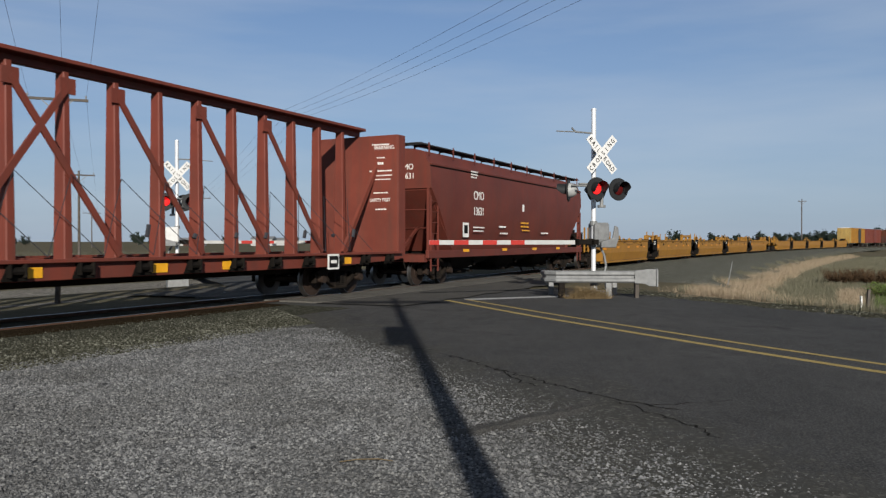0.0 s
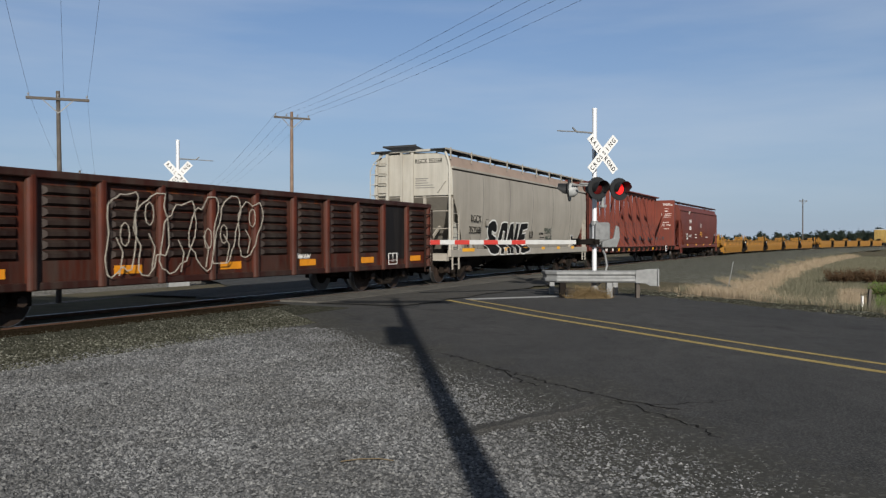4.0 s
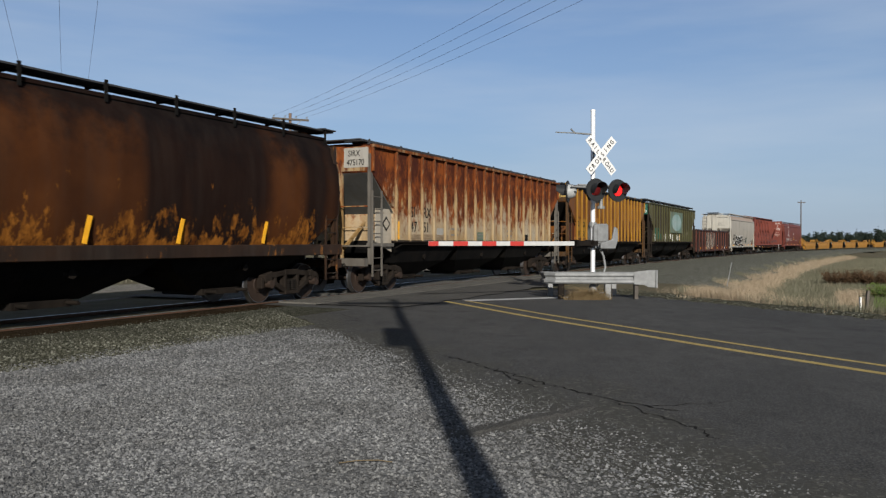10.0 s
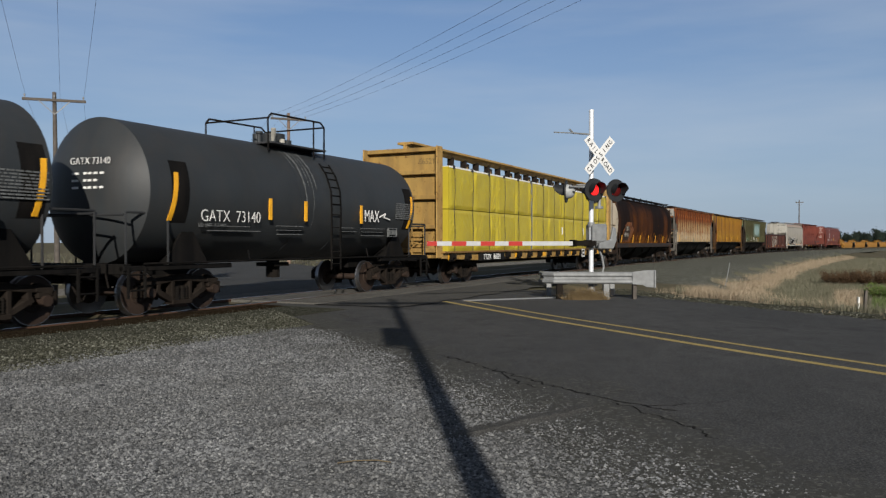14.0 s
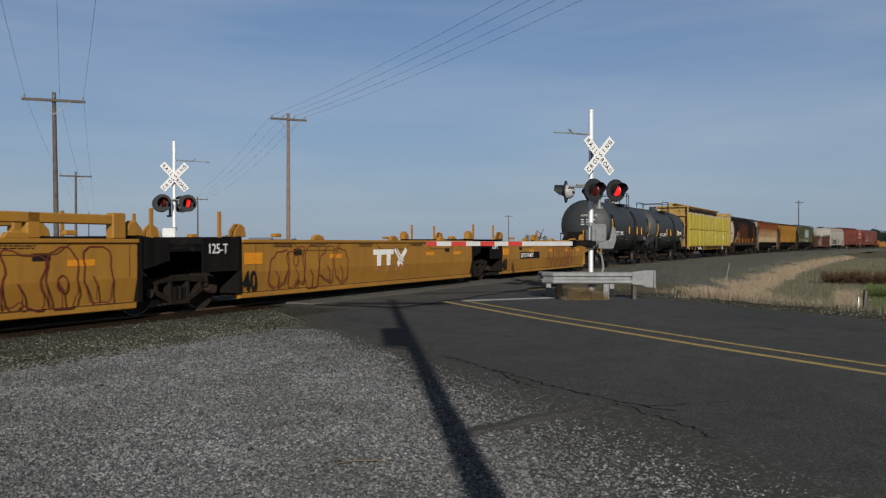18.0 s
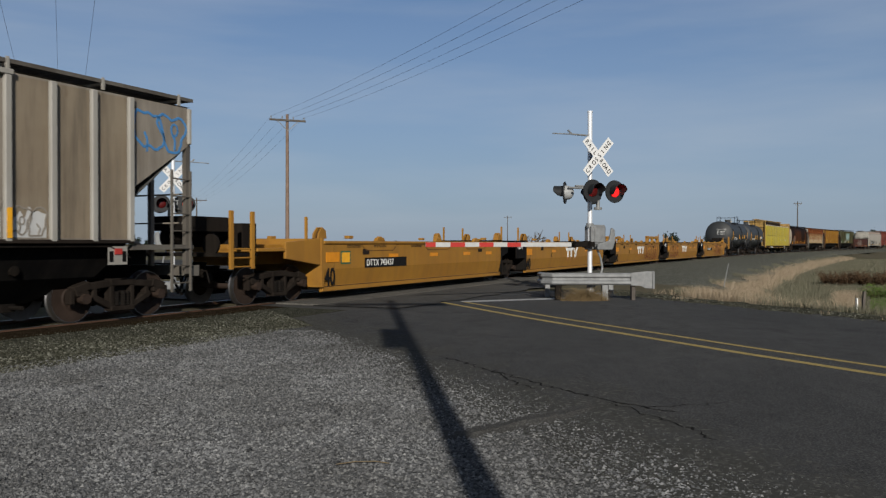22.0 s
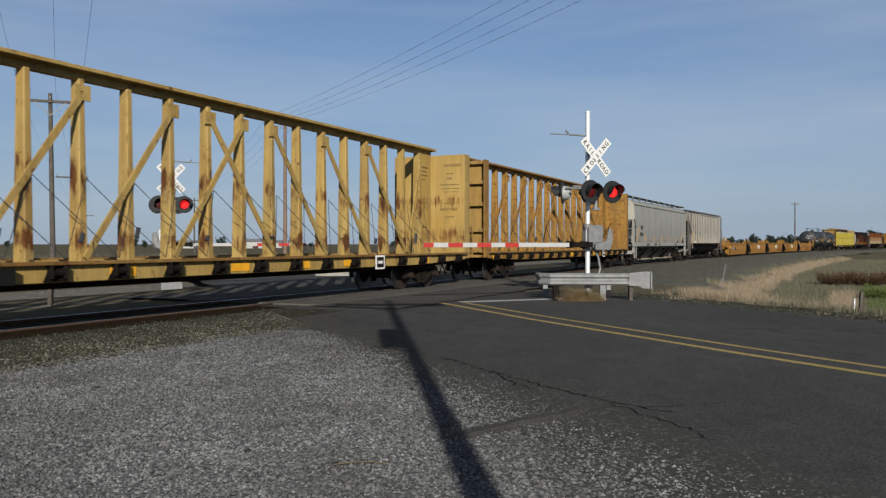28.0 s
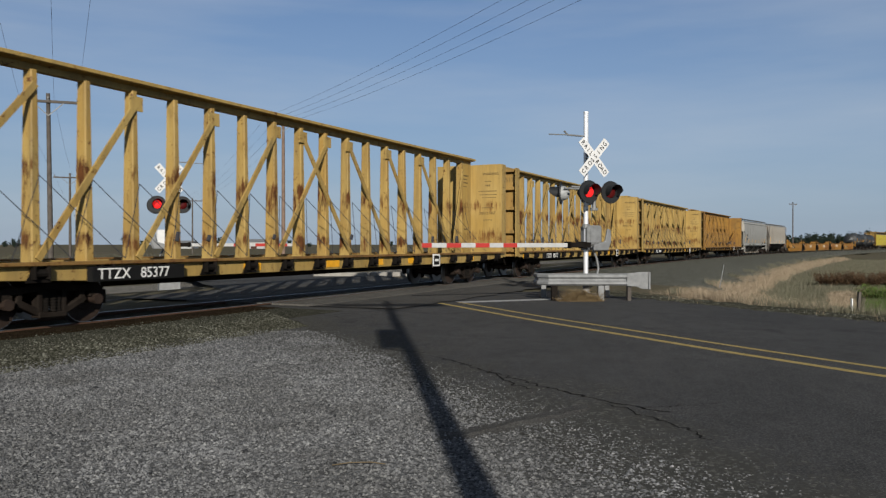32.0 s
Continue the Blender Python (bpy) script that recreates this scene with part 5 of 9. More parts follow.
    return car


# ---------------------------------------------------------------- well cars
def well_unit(rear, front, rear_end=False, front_end=False, number="", graffiti=None, frame=False, guides=True, logo=True, detail=True, letter=""):
    """One unit of an articulated container well car; rear and front are its articulation or end points."""
    car, h, mid = car_thing("container_well_car", rear, front, "yellow articulated container well car, empty", "railcar")
    a, b = -h + (2.9 if rear_end else 1.45), h - (2.9 if front_end else 1.45)
    y = M["well_yellow"]
    for o in (-1, 1):
        pts = [(-1.34, 0.20), (-1.45, 0.22), (-1.45, 0.335), (-1.385, 0.35), (-1.478, 0.80), (-1.478, 1.30), (-1.482, 1.45), (-1.53, 1.47), (-1.53, 1.54), (-1.36, 1.54), (-1.34, 0.80), (-1.30, 0.40)]
        part("side_wall", MB().prism([(o * p, q) for p, q in pts], a, b, "x"), y, car, bevel=0.01)
    part("floor", MB().box(a, b, -1.36, 1.36, 0.26, 0.34), M["steel_dark"], car)
    for e, sgn, ended in ((a, -1, rear_end), (b, 1, front_end)):
        part("end_bulkhead", MB().box(min(e, e + sgn * 0.1), max(e, e + sgn * 0.1), -1.50, 1.50, 0.34, 1.60), M["black"] if not ended else y, car)
        tip = sgn * (h - (0.35 if ended else 0.05))
        mb = MB().box(min(e, tip), max(e, tip), -0.55, 0.55, 0.95, 1.45)
        mb.prism([(e, 1.62), (e + sgn * (abs(tip - e) * 0.6), 1.50), (e + sgn * (abs(tip - e) * 0.6), 1.1), (e, 0.9)], -1.46, -1.38).prism([(e, 1.62), (e + sgn * (abs(tip - e) * 0.6), 1.50), (e + sgn * (abs(tip - e) * 0.6), 1.1), (e, 0.9)], 1.38, 1.46)
        mb.box(min(e, tip), max(e, tip), -1.45, 1.45, 1.28, 1.36)
        part("end_platform", mb, y if ended else M["black"], car, bevel=0.012)
        if guides:
            for q in (-1.34, 1.34):
                cheek = [(e - sgn * 0.22, 1.60), (e - sgn * 0.17, 1.82), (e - sgn * 0.01, 1.90), (e + sgn * 0.15, 1.74), (e + sgn * 0.18, 1.60)]
                guide = part("container_guide", MB().prism(cheek, q - 0.10, q - 0.06).prism(cheek, q + 0.06, q + 0.10).beam((e - sgn * 0.19, q, 1.60), (e - sgn * 0.15, q, 1.81), 0.12, 0.03).beam((e - sgn * 0.15, q, 1.82), (e - sgn * 0.02, q, 1.885), 0.12, 0.03), y, car, bevel=0.01)
                part("gusset", MB().prism([(e - sgn * 0.12, 1.60), (e - sgn * 0.01, 1.84), (e + sgn * 0.12, 1.72), (e + sgn * 0.15, 1.60)], q - 0.012, q + 0.012), M["well_seam"], guide, "grimy plate inside the guide")
                part("container_guide", MB().box(e - sgn * 1.4 - 0.12, e - sgn * 1.4 + 0.12, q - 0.08, q + 0.08, 1.60, 1.69), y, car, bevel=0.015)
            for q in (-1.3, 1.3):
                part("stanchion", MB().beam((e + sgn * 0.5, q, 1.3), (e + sgn * 0.5, q, 2.15), 0.06, 0.06), y, car)
        if ended:
            truck(car, sgn * (h - 1.6), mid)
            part("coupler", GEAR["coupler"], None, car, at=pose(sgn * (h + 0.15), 0, 0, 0, 0, 0 if sgn > 0 else 180))
            mb = MB()
            mb.beam((sgn * (h - 0.15), -1.46, 0.9), (sgn * (h - 0.15), -1.46, 2.2), 0.07, 0.09).beam((sgn * (h + 0.55), -1.46, 0.9), (sgn * (h + 0.55), -1.46, 2.2), 0.07, 0.09)
            for k in range(3):
                mb.rod((sgn * (h - 0.15), -1.46, 0.95 + k * 0.2), (sgn * (h + 0.55), -1.46, 0.95 + k * 0.2), 0.018, 6)
            part("ladder", mb, y, car, "yellow end ladder with tall grab posts")
            part("end_deck", MB().box(min(sgn * (h - 0.4), sgn * (h + 0.75)), max(sgn * (h - 0.4), sgn * (h + 0.75)), -1.4, 1.4, 1.18, 1.26), M["steel_dark"], car)
            part("brake_gear", MB().rod((sgn * (h - 1.0), 0.1, 1.62), (sgn * (h + 0.9), 0.1, 1.62), 0.24, 12).box(min(sgn * (h - 0.2), sgn * (h + 1.1)), max(sgn * (h - 0.2), sgn * (h + 1.1)), -0.7, 0.3, 1.75, 2.08).box(sgn * (h - 0.7) - 0.25, sgn * (h - 0.7) + 0.25, -0.9, -0.2, 1.36, 1.95).rod((sgn * (h + 0.6), -0.9, 1.45), (sgn * (h + 0.54), -0.9, 1.45), 0.24, 14), M["steel_dark"], car)
    if not rear_end:
        truck(car, -h, mid)
        if detail:
            part("panel", MB().box(-h + 0.25, a, -1.50, -1.46, 0.85, 1.58), M["black"], car, "black end panel")
            lettering("number", "125-T", 0.22, M["white_mark"], car, -h + 0.38, 1.24, -1.505, 0.85)
    if detail:
        part("reflector", MB().box(a + 0.12, a + 0.72, -1.492, -1.478, 0.98, 1.24), M["amber_mark"], car, "orange reflective panel")
        lettering("number", "40", 0.46, M["black_mark"], car, a + 0.1, 0.45, -1.500, 0.76, "bold black stencilled numerals", bold=0.012, turn=pose(a + 0.04, -1.492, 0.39, 90, 0, 0))
        if letter:
            lettering("stencil", letter, 0.22, M["black_mark"], car, a + 3.3, 0.84, -1.493, 0.7, "black stencilled unit letter")
        if logo:
            x = a + 5.6
            mb = MB().box(x, x + 1.12, -1.490, -1.480, 1.12, 1.27)
            for k in (0.20, 0.74):
                mb.prism([(x + k, 0.80), (x + k + 0.19, 0.80), (x + k + 0.21, 1.12), (x + k, 1.12)], -1.490, -1.480)
            mb.beam((x + 1.20, -1.485, 1.27), (x + 1.66, -1.485, 0.80), 0.01, 0.07).beam((x + 1.34, -1.485, 1.27), (x + 1.72, -1.485, 0.90), 0.01, 0.05)
            mb.beam((x + 1.90, -1.485, 1.27), (x + 1.38, -1.485, 0.80), 0.01, 0.15)
            em = part("emblem", mb, M["white_mark"], car, "white block emblem with pink feet")
            for k in (0.20, 0.74, 1.28, 1.62):
                part("faded_foot", MB().beam((x + k + 0.10, -1.481, 0.79), (x + k + 0.06, -1.450, 0.62), 0.006, 0.15), M["pink_feet"], em)
        if number:
            x = a + 2.1
            part("number_board", MB().box(x - 0.1, x + 2.3, -1.488, -1.478, 0.79, 1.07), M["black_mark"], car, "black board with white numbers")
            lettering("number", number, 0.19, M["white_mark"], car, x - 0.02, 0.84, -1.493, 0.98, "white reporting mark and number")
        if graffiti:
            scrawl(car, graffiti[0], graffiti[1], 0.34, 1.40, -1.490, graffiti[2], line=0.024)
        L = b - a
        for f in (0.235, 0.545, 0.80):
            x = a + f * L
            part("top_pocket", MB().prism([(x - 1.02, 1.46), (x - 0.72, 1.275), (x + 0.72, 1.275), (x + 1.02, 1.46)], -1.4835, -1.476).prism([(x - 0.98, 1.455), (x - 0.70, 1.290), (x + 0.70, 1.290), (x + 0.98, 1.455)], -1.487, -1.4825), [y], car, bevel=0.003)
            for p, q in (((x - 1.04, 1.46), (x - 0.74, 1.268)), ((x - 0.74, 1.268), (x + 0.74, 1.268)), ((x + 0.74, 1.268), (x + 1.04, 1.46))):
                part("weld_line", MB().beam((p[0], -1.481, p[1]), (q[0], -1.481, q[1]), 0.008, 0.018), M["well_seam"], car)
            part("lashing_lug", MB().prism([(x - 0.24, 1.54), (x - 0.17, 1.64), (x + 0.17, 1.64), (x + 0.24, 1.54)], -1.52, -1.40).rod((x - 0.1, -1.46, 1.63), (x + 0.1, -1.46, 1.63), 0.05, 8), y, car, bevel=0.01)
        part("weld_line", MB().box(a, b, -1.452, -1.40, 0.332, 0.352), M["well_seam"], car)
        for f in (0.04, 0.985):
            part("weld_line", MB().box(a + f * L - 0.008, a + f * L + 0.008, -1.4815, -1.475, 0.80, 1.45), M["well_seam"], car)
        for f in (0.30, 0.52, 0.735, 0.90):
            if not (logo and 5.3 < f * L < 7.8):
                part("reflector", MB().box(a + f * L - 0.28, a + f * L + 0.28, -1.4835, -1.478, 1.06, 1.17), M["amber_mark"], car, "orange reflective strip")
        for x in (a + 1.9, b - 2.2):
            part("vent", MB().box(x, x + 0.34, -1.484, -1.474, 1.16, 1.32), M["steel_brown"], car, "rusty drain plate")
        rows, rnd = MB(), random.Random(int(a * 10 + h * 7))
        for f in (0.12, 0.235, 0.42, 0.80, 0.66):
            for z in (1.405, 1.365):
                x, x1 = a + f * L - 0.35, a + f * L + 0.35
                while x < x1:
                    w = 0.04 + 0.08 * rnd.random()
                    rows.box(x, min(x + w, x1), -1.490, -1.480, z, z + 0.022)
                    x += w + 0.025
        tagged(part("small_print", rows, M["steel_brown"], car, "rows of small dark stencilled print"), kind="stuff")
    if frame:
        for q in (-1.42, 1.42):
            part("lift_frame", MB().box(b - 3.9, b - 0.3, q - 0.08, q + 0.08, 1.80, 1.98).box(b - 3.9, b - 3.6, q - 0.10, q + 0.10, 1.54, 2.0).box(b - 0.6, b - 0.3, q - 0.10, q + 0.10, 1.54, 2.02).box(b - 2.3, b - 2.05, q - 0.08, q + 0.08, 1.54, 1.98), y, car, "raised yellow container frame", bevel=0.02)
    return car


def scrawl(car, x0, x1, z0, z1, y, seed, mat=None, line=0.035):
    """Spray-can bubble shapes side by side: an outline each, with a stroke or two inside."""
    rnd = random.Random(seed)
    mb = MB()
    n = max(2, round((x1 - x0) / (z1 - z0) * 1.45))
    w = (x1 - x0) / n
    slope = rnd.choice((0.12, -0.1, 0.2))

    def stroke(pts, t=1.0):
        for p, q in zip(pts, pts[1:]):
            p, q = ((c[0], y, max(z0, min(z1, c[1]))) for c in (p, q))
            if (Vector(p) - Vector(q)).length > 0.01:
                mb.beam(p, q, 0.008, line * t)

    for k in range(n):
        cx, cz = x0 + (k + 0.5) * w, (z0 + z1) / 2 + (rnd.random() - 0.5) * 0.12 * (z1 - z0)
        rx, rz = w * (0.46 + 0.12 * rnd.random()), (z1 - z0) * (0.40 + 0.10 * rnd.random())
        lobes, ph, sharp = rnd.choice((2, 3, 3, 4)), rnd.random() * 6.28, 0.12 + 0.14 * rnd.random()
        ring = []
        for i in range(25):
            a = 2 * math.pi * i / 24
            r = 1.0 + sharp * math.sin(lobes * a + ph) + 0.07 * math.sin(7 * a + ph * 2)
            c, d = math.cos(a), math.sin(a)
            ux, uz = rx * r * abs(c) ** 0.75 * (1 if c > 0 else -1), rz * min(1.15, r) * abs(d) ** 0.8 * (1 if d > 0 else -1)
            ring.append((cx + ux + slope * uz, cz + uz))
        stroke(ring)
        # an eye or a leg stroke inside
        if rnd.random() < 0.6:
            ex, ez = cx + (rnd.random() - 0.5) * w * 0.3, cz + (rnd.random() - 0.3) * (z1 - z0) * 0.3
            stroke([(ex + 0.15 * w * math.cos(a * 0.8), ez + 0.14 * (z1 - z0) * math.sin(a * 0.8)) for a in range(9)], 0.8)
        fx = cx + (rnd.random() - 0.5) * w * 0.3
        stroke([(fx, cz - rz), (fx + slope * rz * 0.5 + 0.05 * w, cz - rz * 0.45), (fx - 0.1 * w, cz - rz * 0.1)], 0.9)
    tagged(part("graffiti", mb, mat or M["maroon_spray"], car, "spray-painted bubble scrawl"), kind="stuff")


M["pink_feet"] = paint("pink_paint_on_yellow", (0.62, 0.22, 0.12), (0.60, 0.30, 0.07), rust=0.1, dirt=0.2)
M["well_seam"] = paint("grimy_yellow_seam", (0.20, 0.09, 0.02), (0.12, 0.055, 0.016), rust=0.3, dirt=0.4)
M["tan_spray"] = plain("faded_tan_spray_paint", (0.22, 0.16, 0.10), 0.7)
M["pale_spray"] = plain("chalky_white_spray_paint", (0.42, 0.38, 0.32), 0.8, var=0.6, scale=12)
M["grey_spray"] = plain("grey_faded_paint", (0.16, 0.155, 0.145), 0.7)
M["dark_spray"] = plain("dark_green_spray_paint", (0.03, 0.045, 0.035), 0.6)
M["blue_spray"] = plain("blue_spray_paint", (0.06, 0.20, 0.42), 0.6)
M["maroon_spray"] = plain("dark_red_spray_paint", (0.11, 0.022, 0.015), 0.5)


# ---------------------------------------------------------------- boxcars far ahead
def boxcar(rear, front, mat, label, end_mat, door_mat):
    car, h, mid = car_thing("boxcar", rear, front, label, "railcar")
    part("body", MB().box(-h, h, -1.5, 1.5, 1.05, 4.6), mat, car, bevel=0.04)
    part("end", MB().box(-h - 0.05, -h, -1.45, 1.45, 1.1, 4.55), end_mat, car)
    mb = MB()
    for i in range(18):
        x = -h + 0.3 + i * (2 * h - 0.6) / 17
        mb.box(x - 0.05, x + 0.05, -1.56, -1.5, 1.1, 4.5)
    part("ribs", mb, mat, car)
    part("roof", MB().prism([(-1.55, 4.58), (0, 4.75), (1.55, 4.58)], -h - 0.1, h + 0.1, "x"), M["silver"], car)
    part("door", MB().box(-0.2, 2.8, -1.62, -1.56, 1.15, 4.4), door_mat, car)
    truck(car, -h + 2, mid)
    truck(car, h - 2, mid)
    couplers(car, h + 0.5)
    return car
# ---------------------------------------------------------------- ground
def track_offset(px, py):
    """Distance to the right of the line, and the place along it, for arrays of points."""
    s = np.arange(-300.0, 420.0, 2.0)
    qx, qy, qh = np.interp(s, S_LIST, TX), np.interp(s, S_LIST, TY), np.interp(s, S_LIST, _h)
    d = (px[:, None] - qx) ** 2 + (py[:, None] - qy) ** 2
    i = d.argmin(1)
    return (px - qx[i]) * np.cos(qh[i]) - (py - qy[i]) * np.sin(qh[i]), s[i]


ROAD_P, ROAD_D = Vector((0.23, 20.3)), Vector((-0.411, 0.912))     # a point of the centre line, its way over the track
ROAD_N = Vector((0.912, 0.411))                                     # to the right of that way


def road_xy(along, side):
    p = ROAD_P + ROAD_D * along + ROAD_N * side
    return p.x, p.y


def terrain(px, py):
    """Height of the ground: nearly flat, with a shallow ditch between the line's shoulder and the road."""
    off, s = track_offset(px, py)
    side = (px - ROAD_P.x) * ROAD_N.x + (py - ROAD_P.y) * ROAD_N.y
    def ramp(v, a, b):
        q = np.clip((v - a) / (b - a), 0, 1)
        return q * q * (3 - 2 * q)
    ditch = ramp(off, 7.5, 12.5) * ramp(side, 6.5, 11.0) * (1 - ramp(off, 22, 40))
    far_side = ramp(-off, 6.0, 12.0) * 0.35
    return -0.075 - 0.95 * ditch - far_side


def grid_mesh(name, xs, ys, fn, mat, label, kind="structure", category=""):
    gx, gy = np.meshgrid(xs, ys)
    z = fn(gx.ravel(), gy.ravel())
    v = np.stack([gx.ravel(), gy.ravel(), z], 1)
    w = len(xs)
    f = [(j * w + i, j * w + i + 1, (j + 1) * w + i + 1, (j + 1) * w + i) for j in range(len(ys) - 1) for i in range(w - 1)]
    me = bpy.data.meshes.new(name)
    me.from_pydata(v.tolist(), [], f)
    me.polygons.foreach_set("use_smooth", [True] * len(f))
    me.materials.append(mat)
    ob = new(name, me)
    return tagged(ob, label, category, "", kind)


def field_material():
    m, n, l, b = nodes_of("dry_winter_field")
    tc = n.new("ShaderNodeTexCoord").outputs["Object"]
    a = remap(n, l, noise_node(n, l, tc, 0.06, 6), 0.4, 0.6)
    col = blend(n, l, a, (0.085, 0.072, 0.047), (0.058, 0.057, 0.034))
    c = remap(n, l, noise_node(n, l, tc, 1.8, 8, 0.7), 0.35, 0.7)
    col = blend(n, l, c, col, (0.105, 0.09, 0.06))
    g = remap(n, l, noise_node(n, l, tc, 0.35, 5), 0.58, 0.68, 0, 0.45)
    col = blend(n, l, g, col, (0.060, 0.066, 0.030))
    l.new(col, b.inputs["Base Color"])
    b.inputs["Roughness"].default_value = 1.0
    b.inputs["Specular IOR Level"].default_value = 0.05
    bump(n, l, b, noise_node(n, l, tc, 12, 6), 0.6, 0.06)
    return m


M["field"] = field_material()


def spaced(lo, hi, fine_lo, fine_hi, step, growth=1.25):
    out = list(np.arange(fine_lo, fine_hi + 0.01, step))
    d, x = step, fine_hi
    while x < hi:
        d *= growth
        x += d
        out.append(min(x, hi))
    d, x = step, fine_lo
    while x > lo:
        d *= growth
        x -= d
        out.insert(0, max(x, lo))
    return out


grid_mesh("ground", spaced(-2500, 2500, -30, 60, 1.0), spaced(-400, 3000, -10, 100, 1.0), terrain, M["field"], "flat dry winter grassland reaching the horizon")


def strip(name, s0, s1, offs, mat, label, step=1.0, wobble=0.0, kind="structure"):
    """A sheet along the line; offs: (offset to the right, height)."""
    mb = MB()
    rows = []
    s = s0
    while s <= s1 + 0.01:
        wob = [wobble * noise.noise(Vector((s * 0.31, k * 9.0 + 0.5, 0.3))) for k in range(2)]
        rows.append([(*track(s, o + (wob[0] if i == 0 else wob[1] if i == len(offs) - 1 else 0))[:2], z) for i, (o, z) in enumerate(offs)])
        s += step
    mb.loft(rows, caps=False, closed=False)
    ob = new(name, mesh_of(name, mb, mat))
    for p in ob.data.polygons:
        p.use_smooth = True
    return tagged(ob, label, "", "", kind)


strip("ballast", -120, -9.4, [(1.4, -0.036), (2.4, -0.041), (3.6, -0.046), (4.4, -0.0485), (5.0, -0.056)], M["ballast"], "brown-grey crushed stone beside the track", wobble=0.7)
strip("trackside_dirt", -120, -9.3, [(0.83, -0.03), (1.2, -0.031), (1.6, -0.0335), (2.0, -0.044)], M["track_dirt"], "brown dirt packed against the rail", wobble=0.0)
strip("track_bed", -120, 420, [(-4.2, -0.11), (-3.0, -0.079), (-1.9, -0.104), (0, -0.109), (1.85, -0.104)], M["track_bed"], "oily stone bed with the train's shade put into its colour", wobble=0.3)
strip("line_shoulder", 5, 420, [(0.83, -0.032), (1.9, -0.040), (3.3, -0.047), (5.0, -0.045), (7.2, -0.05), (8.6, -0.12), (9.6, -0.35)], M["shoulder"], "wide shoulder of grey-green stone beside the track", wobble=0.8)


def polygon(name, pts, z, mat, label, kind="structure", category=""):
    mb = MB()
    mb.v = [(x, y, z) for x, y in pts]
    mb.f, mb.m = [tuple(range(len(pts)))], [0]
    ob = new(name, mesh_of(name, mb, mat))
    for p in ob.data.polygons:
        if p.normal.z < 0:
            p.flip()
    return tagged(ob, label, category, "", kind)


# gravel lot between the track and the road, where the camera stands
lot = [track(s, 4.3 + 0.35 * noise.noise(Vector((s * 0.7, 0, 0))))[:2] for s in np.arange(-60, -5, 0.5)]
lot = lot + [(-1.5, 20.6), (3, 14), (9.5, 0), (14, -9), (20, -40), (-40, -60)]
polygon("gravel_lot", lot, -0.050, M["gravel"], "pale grey crushed gravel lot beside the road")


def asphalt_material(name, base, worn, dusted=False):
    """Asphalt; dusted: loose gravel strewn over it, thinning away from its crumbling edge."""
    m, n, l, b = nodes_of(name)
    tc = n.new("ShaderNodeTexCoord").outputs["Object"]
    big = remap(n, l, noise_node(n, l, tc, 0.35, 6, 0.6, (1, 0.6, 1)), 0.35, 0.65)
    col = blend(n, l, big, base, worn)
    mottle = remap(n, l, noise_node(n, l, tc, 2.6, 7, 0.7, (1, 0.7, 1)), 0.42, 0.68, 0.0, 0.7)
    col = blend(n, l, mottle, col, tuple(c * 0.62 for c in base))
    speck = remap(n, l, noise_node(n, l, tc, 60, 3, 0.7), 0.45, 0.75)
    col = blend(n, l, speck, col, tuple(c * 2.1 for c in worn))
    oil = remap(n, l, noise_node(n, l, tc, 0.9, 5), 0.60, 0.70, 0, 0.5)
    col = blend(n, l, oil, col, tuple(c * 0.55 for c in base))
    if dusted:
        dot = n.new("ShaderNodeVectorMath")
        dot.operation = "DOT_PRODUCT"
        dot.inputs[1].default_value = (0.912, 0.411, 0)
        l.new(tc, dot.inputs[0])
        jit = n.new("ShaderNodeMath")
        l.new(dot.outputs["Value"], jit.inputs[0])
        l.new(remap(n, l, noise_node(n, l, tc, 0.9, 7, 0.65), 0.25, 0.75, -1.0, 1.0), jit.inputs[1])
        # the centre line lies at 8.553
        film = remap(n, l, jit.outputs[0], 8.553 - 4.7, 8.553 - 3.7, 0.9, 0.0)
        col = blend(n, l, film, col, (0.044, 0.0435, 0.038))
        vo = n.new("ShaderNodeTexVoronoi")
        vo.inputs["Scale"].default_value = 34
        l.new(tc, vo.inputs["Vector"])
        sep = n.new("ShaderNodeSeparateColor")
        l.new(vo.outputs["Color"], sep.inputs[0])
        odds = remap(n, l, jit.outputs[0], 8.553 - 5.0, 8.553 - 3.4, 0.5, 1.0)
        gap = n.new("ShaderNodeMath")
        gap.operation = "SUBTRACT"
        l.new(sep.outputs[0], gap.inputs[0])
        l.new(odds, gap.inputs[1])
        grit = remap(n, l, gap.outputs[0], 0.0, 0.12, 0.0, 0.85)
        col = blend(n, l, grit, col, blend(n, l, sep.outputs[1], (0.035, 0.034, 0.030), (0.10, 0.097, 0.088)))
    l.new(col, b.inputs["Base Color"])
    b.inputs["Roughness"].default_value = 0.95
    b.inputs["Specular IOR Level"].default_value = 0.06
    bump(n, l, b, noise_node(n, l, tc, 70, 4), 0.5, 0.01)
    return m


M["asphalt"] = asphalt_material("dark_worn_asphalt", (0.034, 0.0345, 0.0345), (0.051, 0.0505, 0.049), dusted=True)
M["asphalt_old"] = asphalt_material("crumbling_old_asphalt", (0.044, 0.0425, 0.040), (0.058, 0.056, 0.051))
M["road_yellow"] = plain("worn_yellow_road_paint", (0.36, 0.275, 0.10), 0.8, var=0.4, scale=9)
M["road_white"] = plain("worn_white_road_paint", (0.36, 0.36, 0.355), 0.8, var=0.4, scale=9)

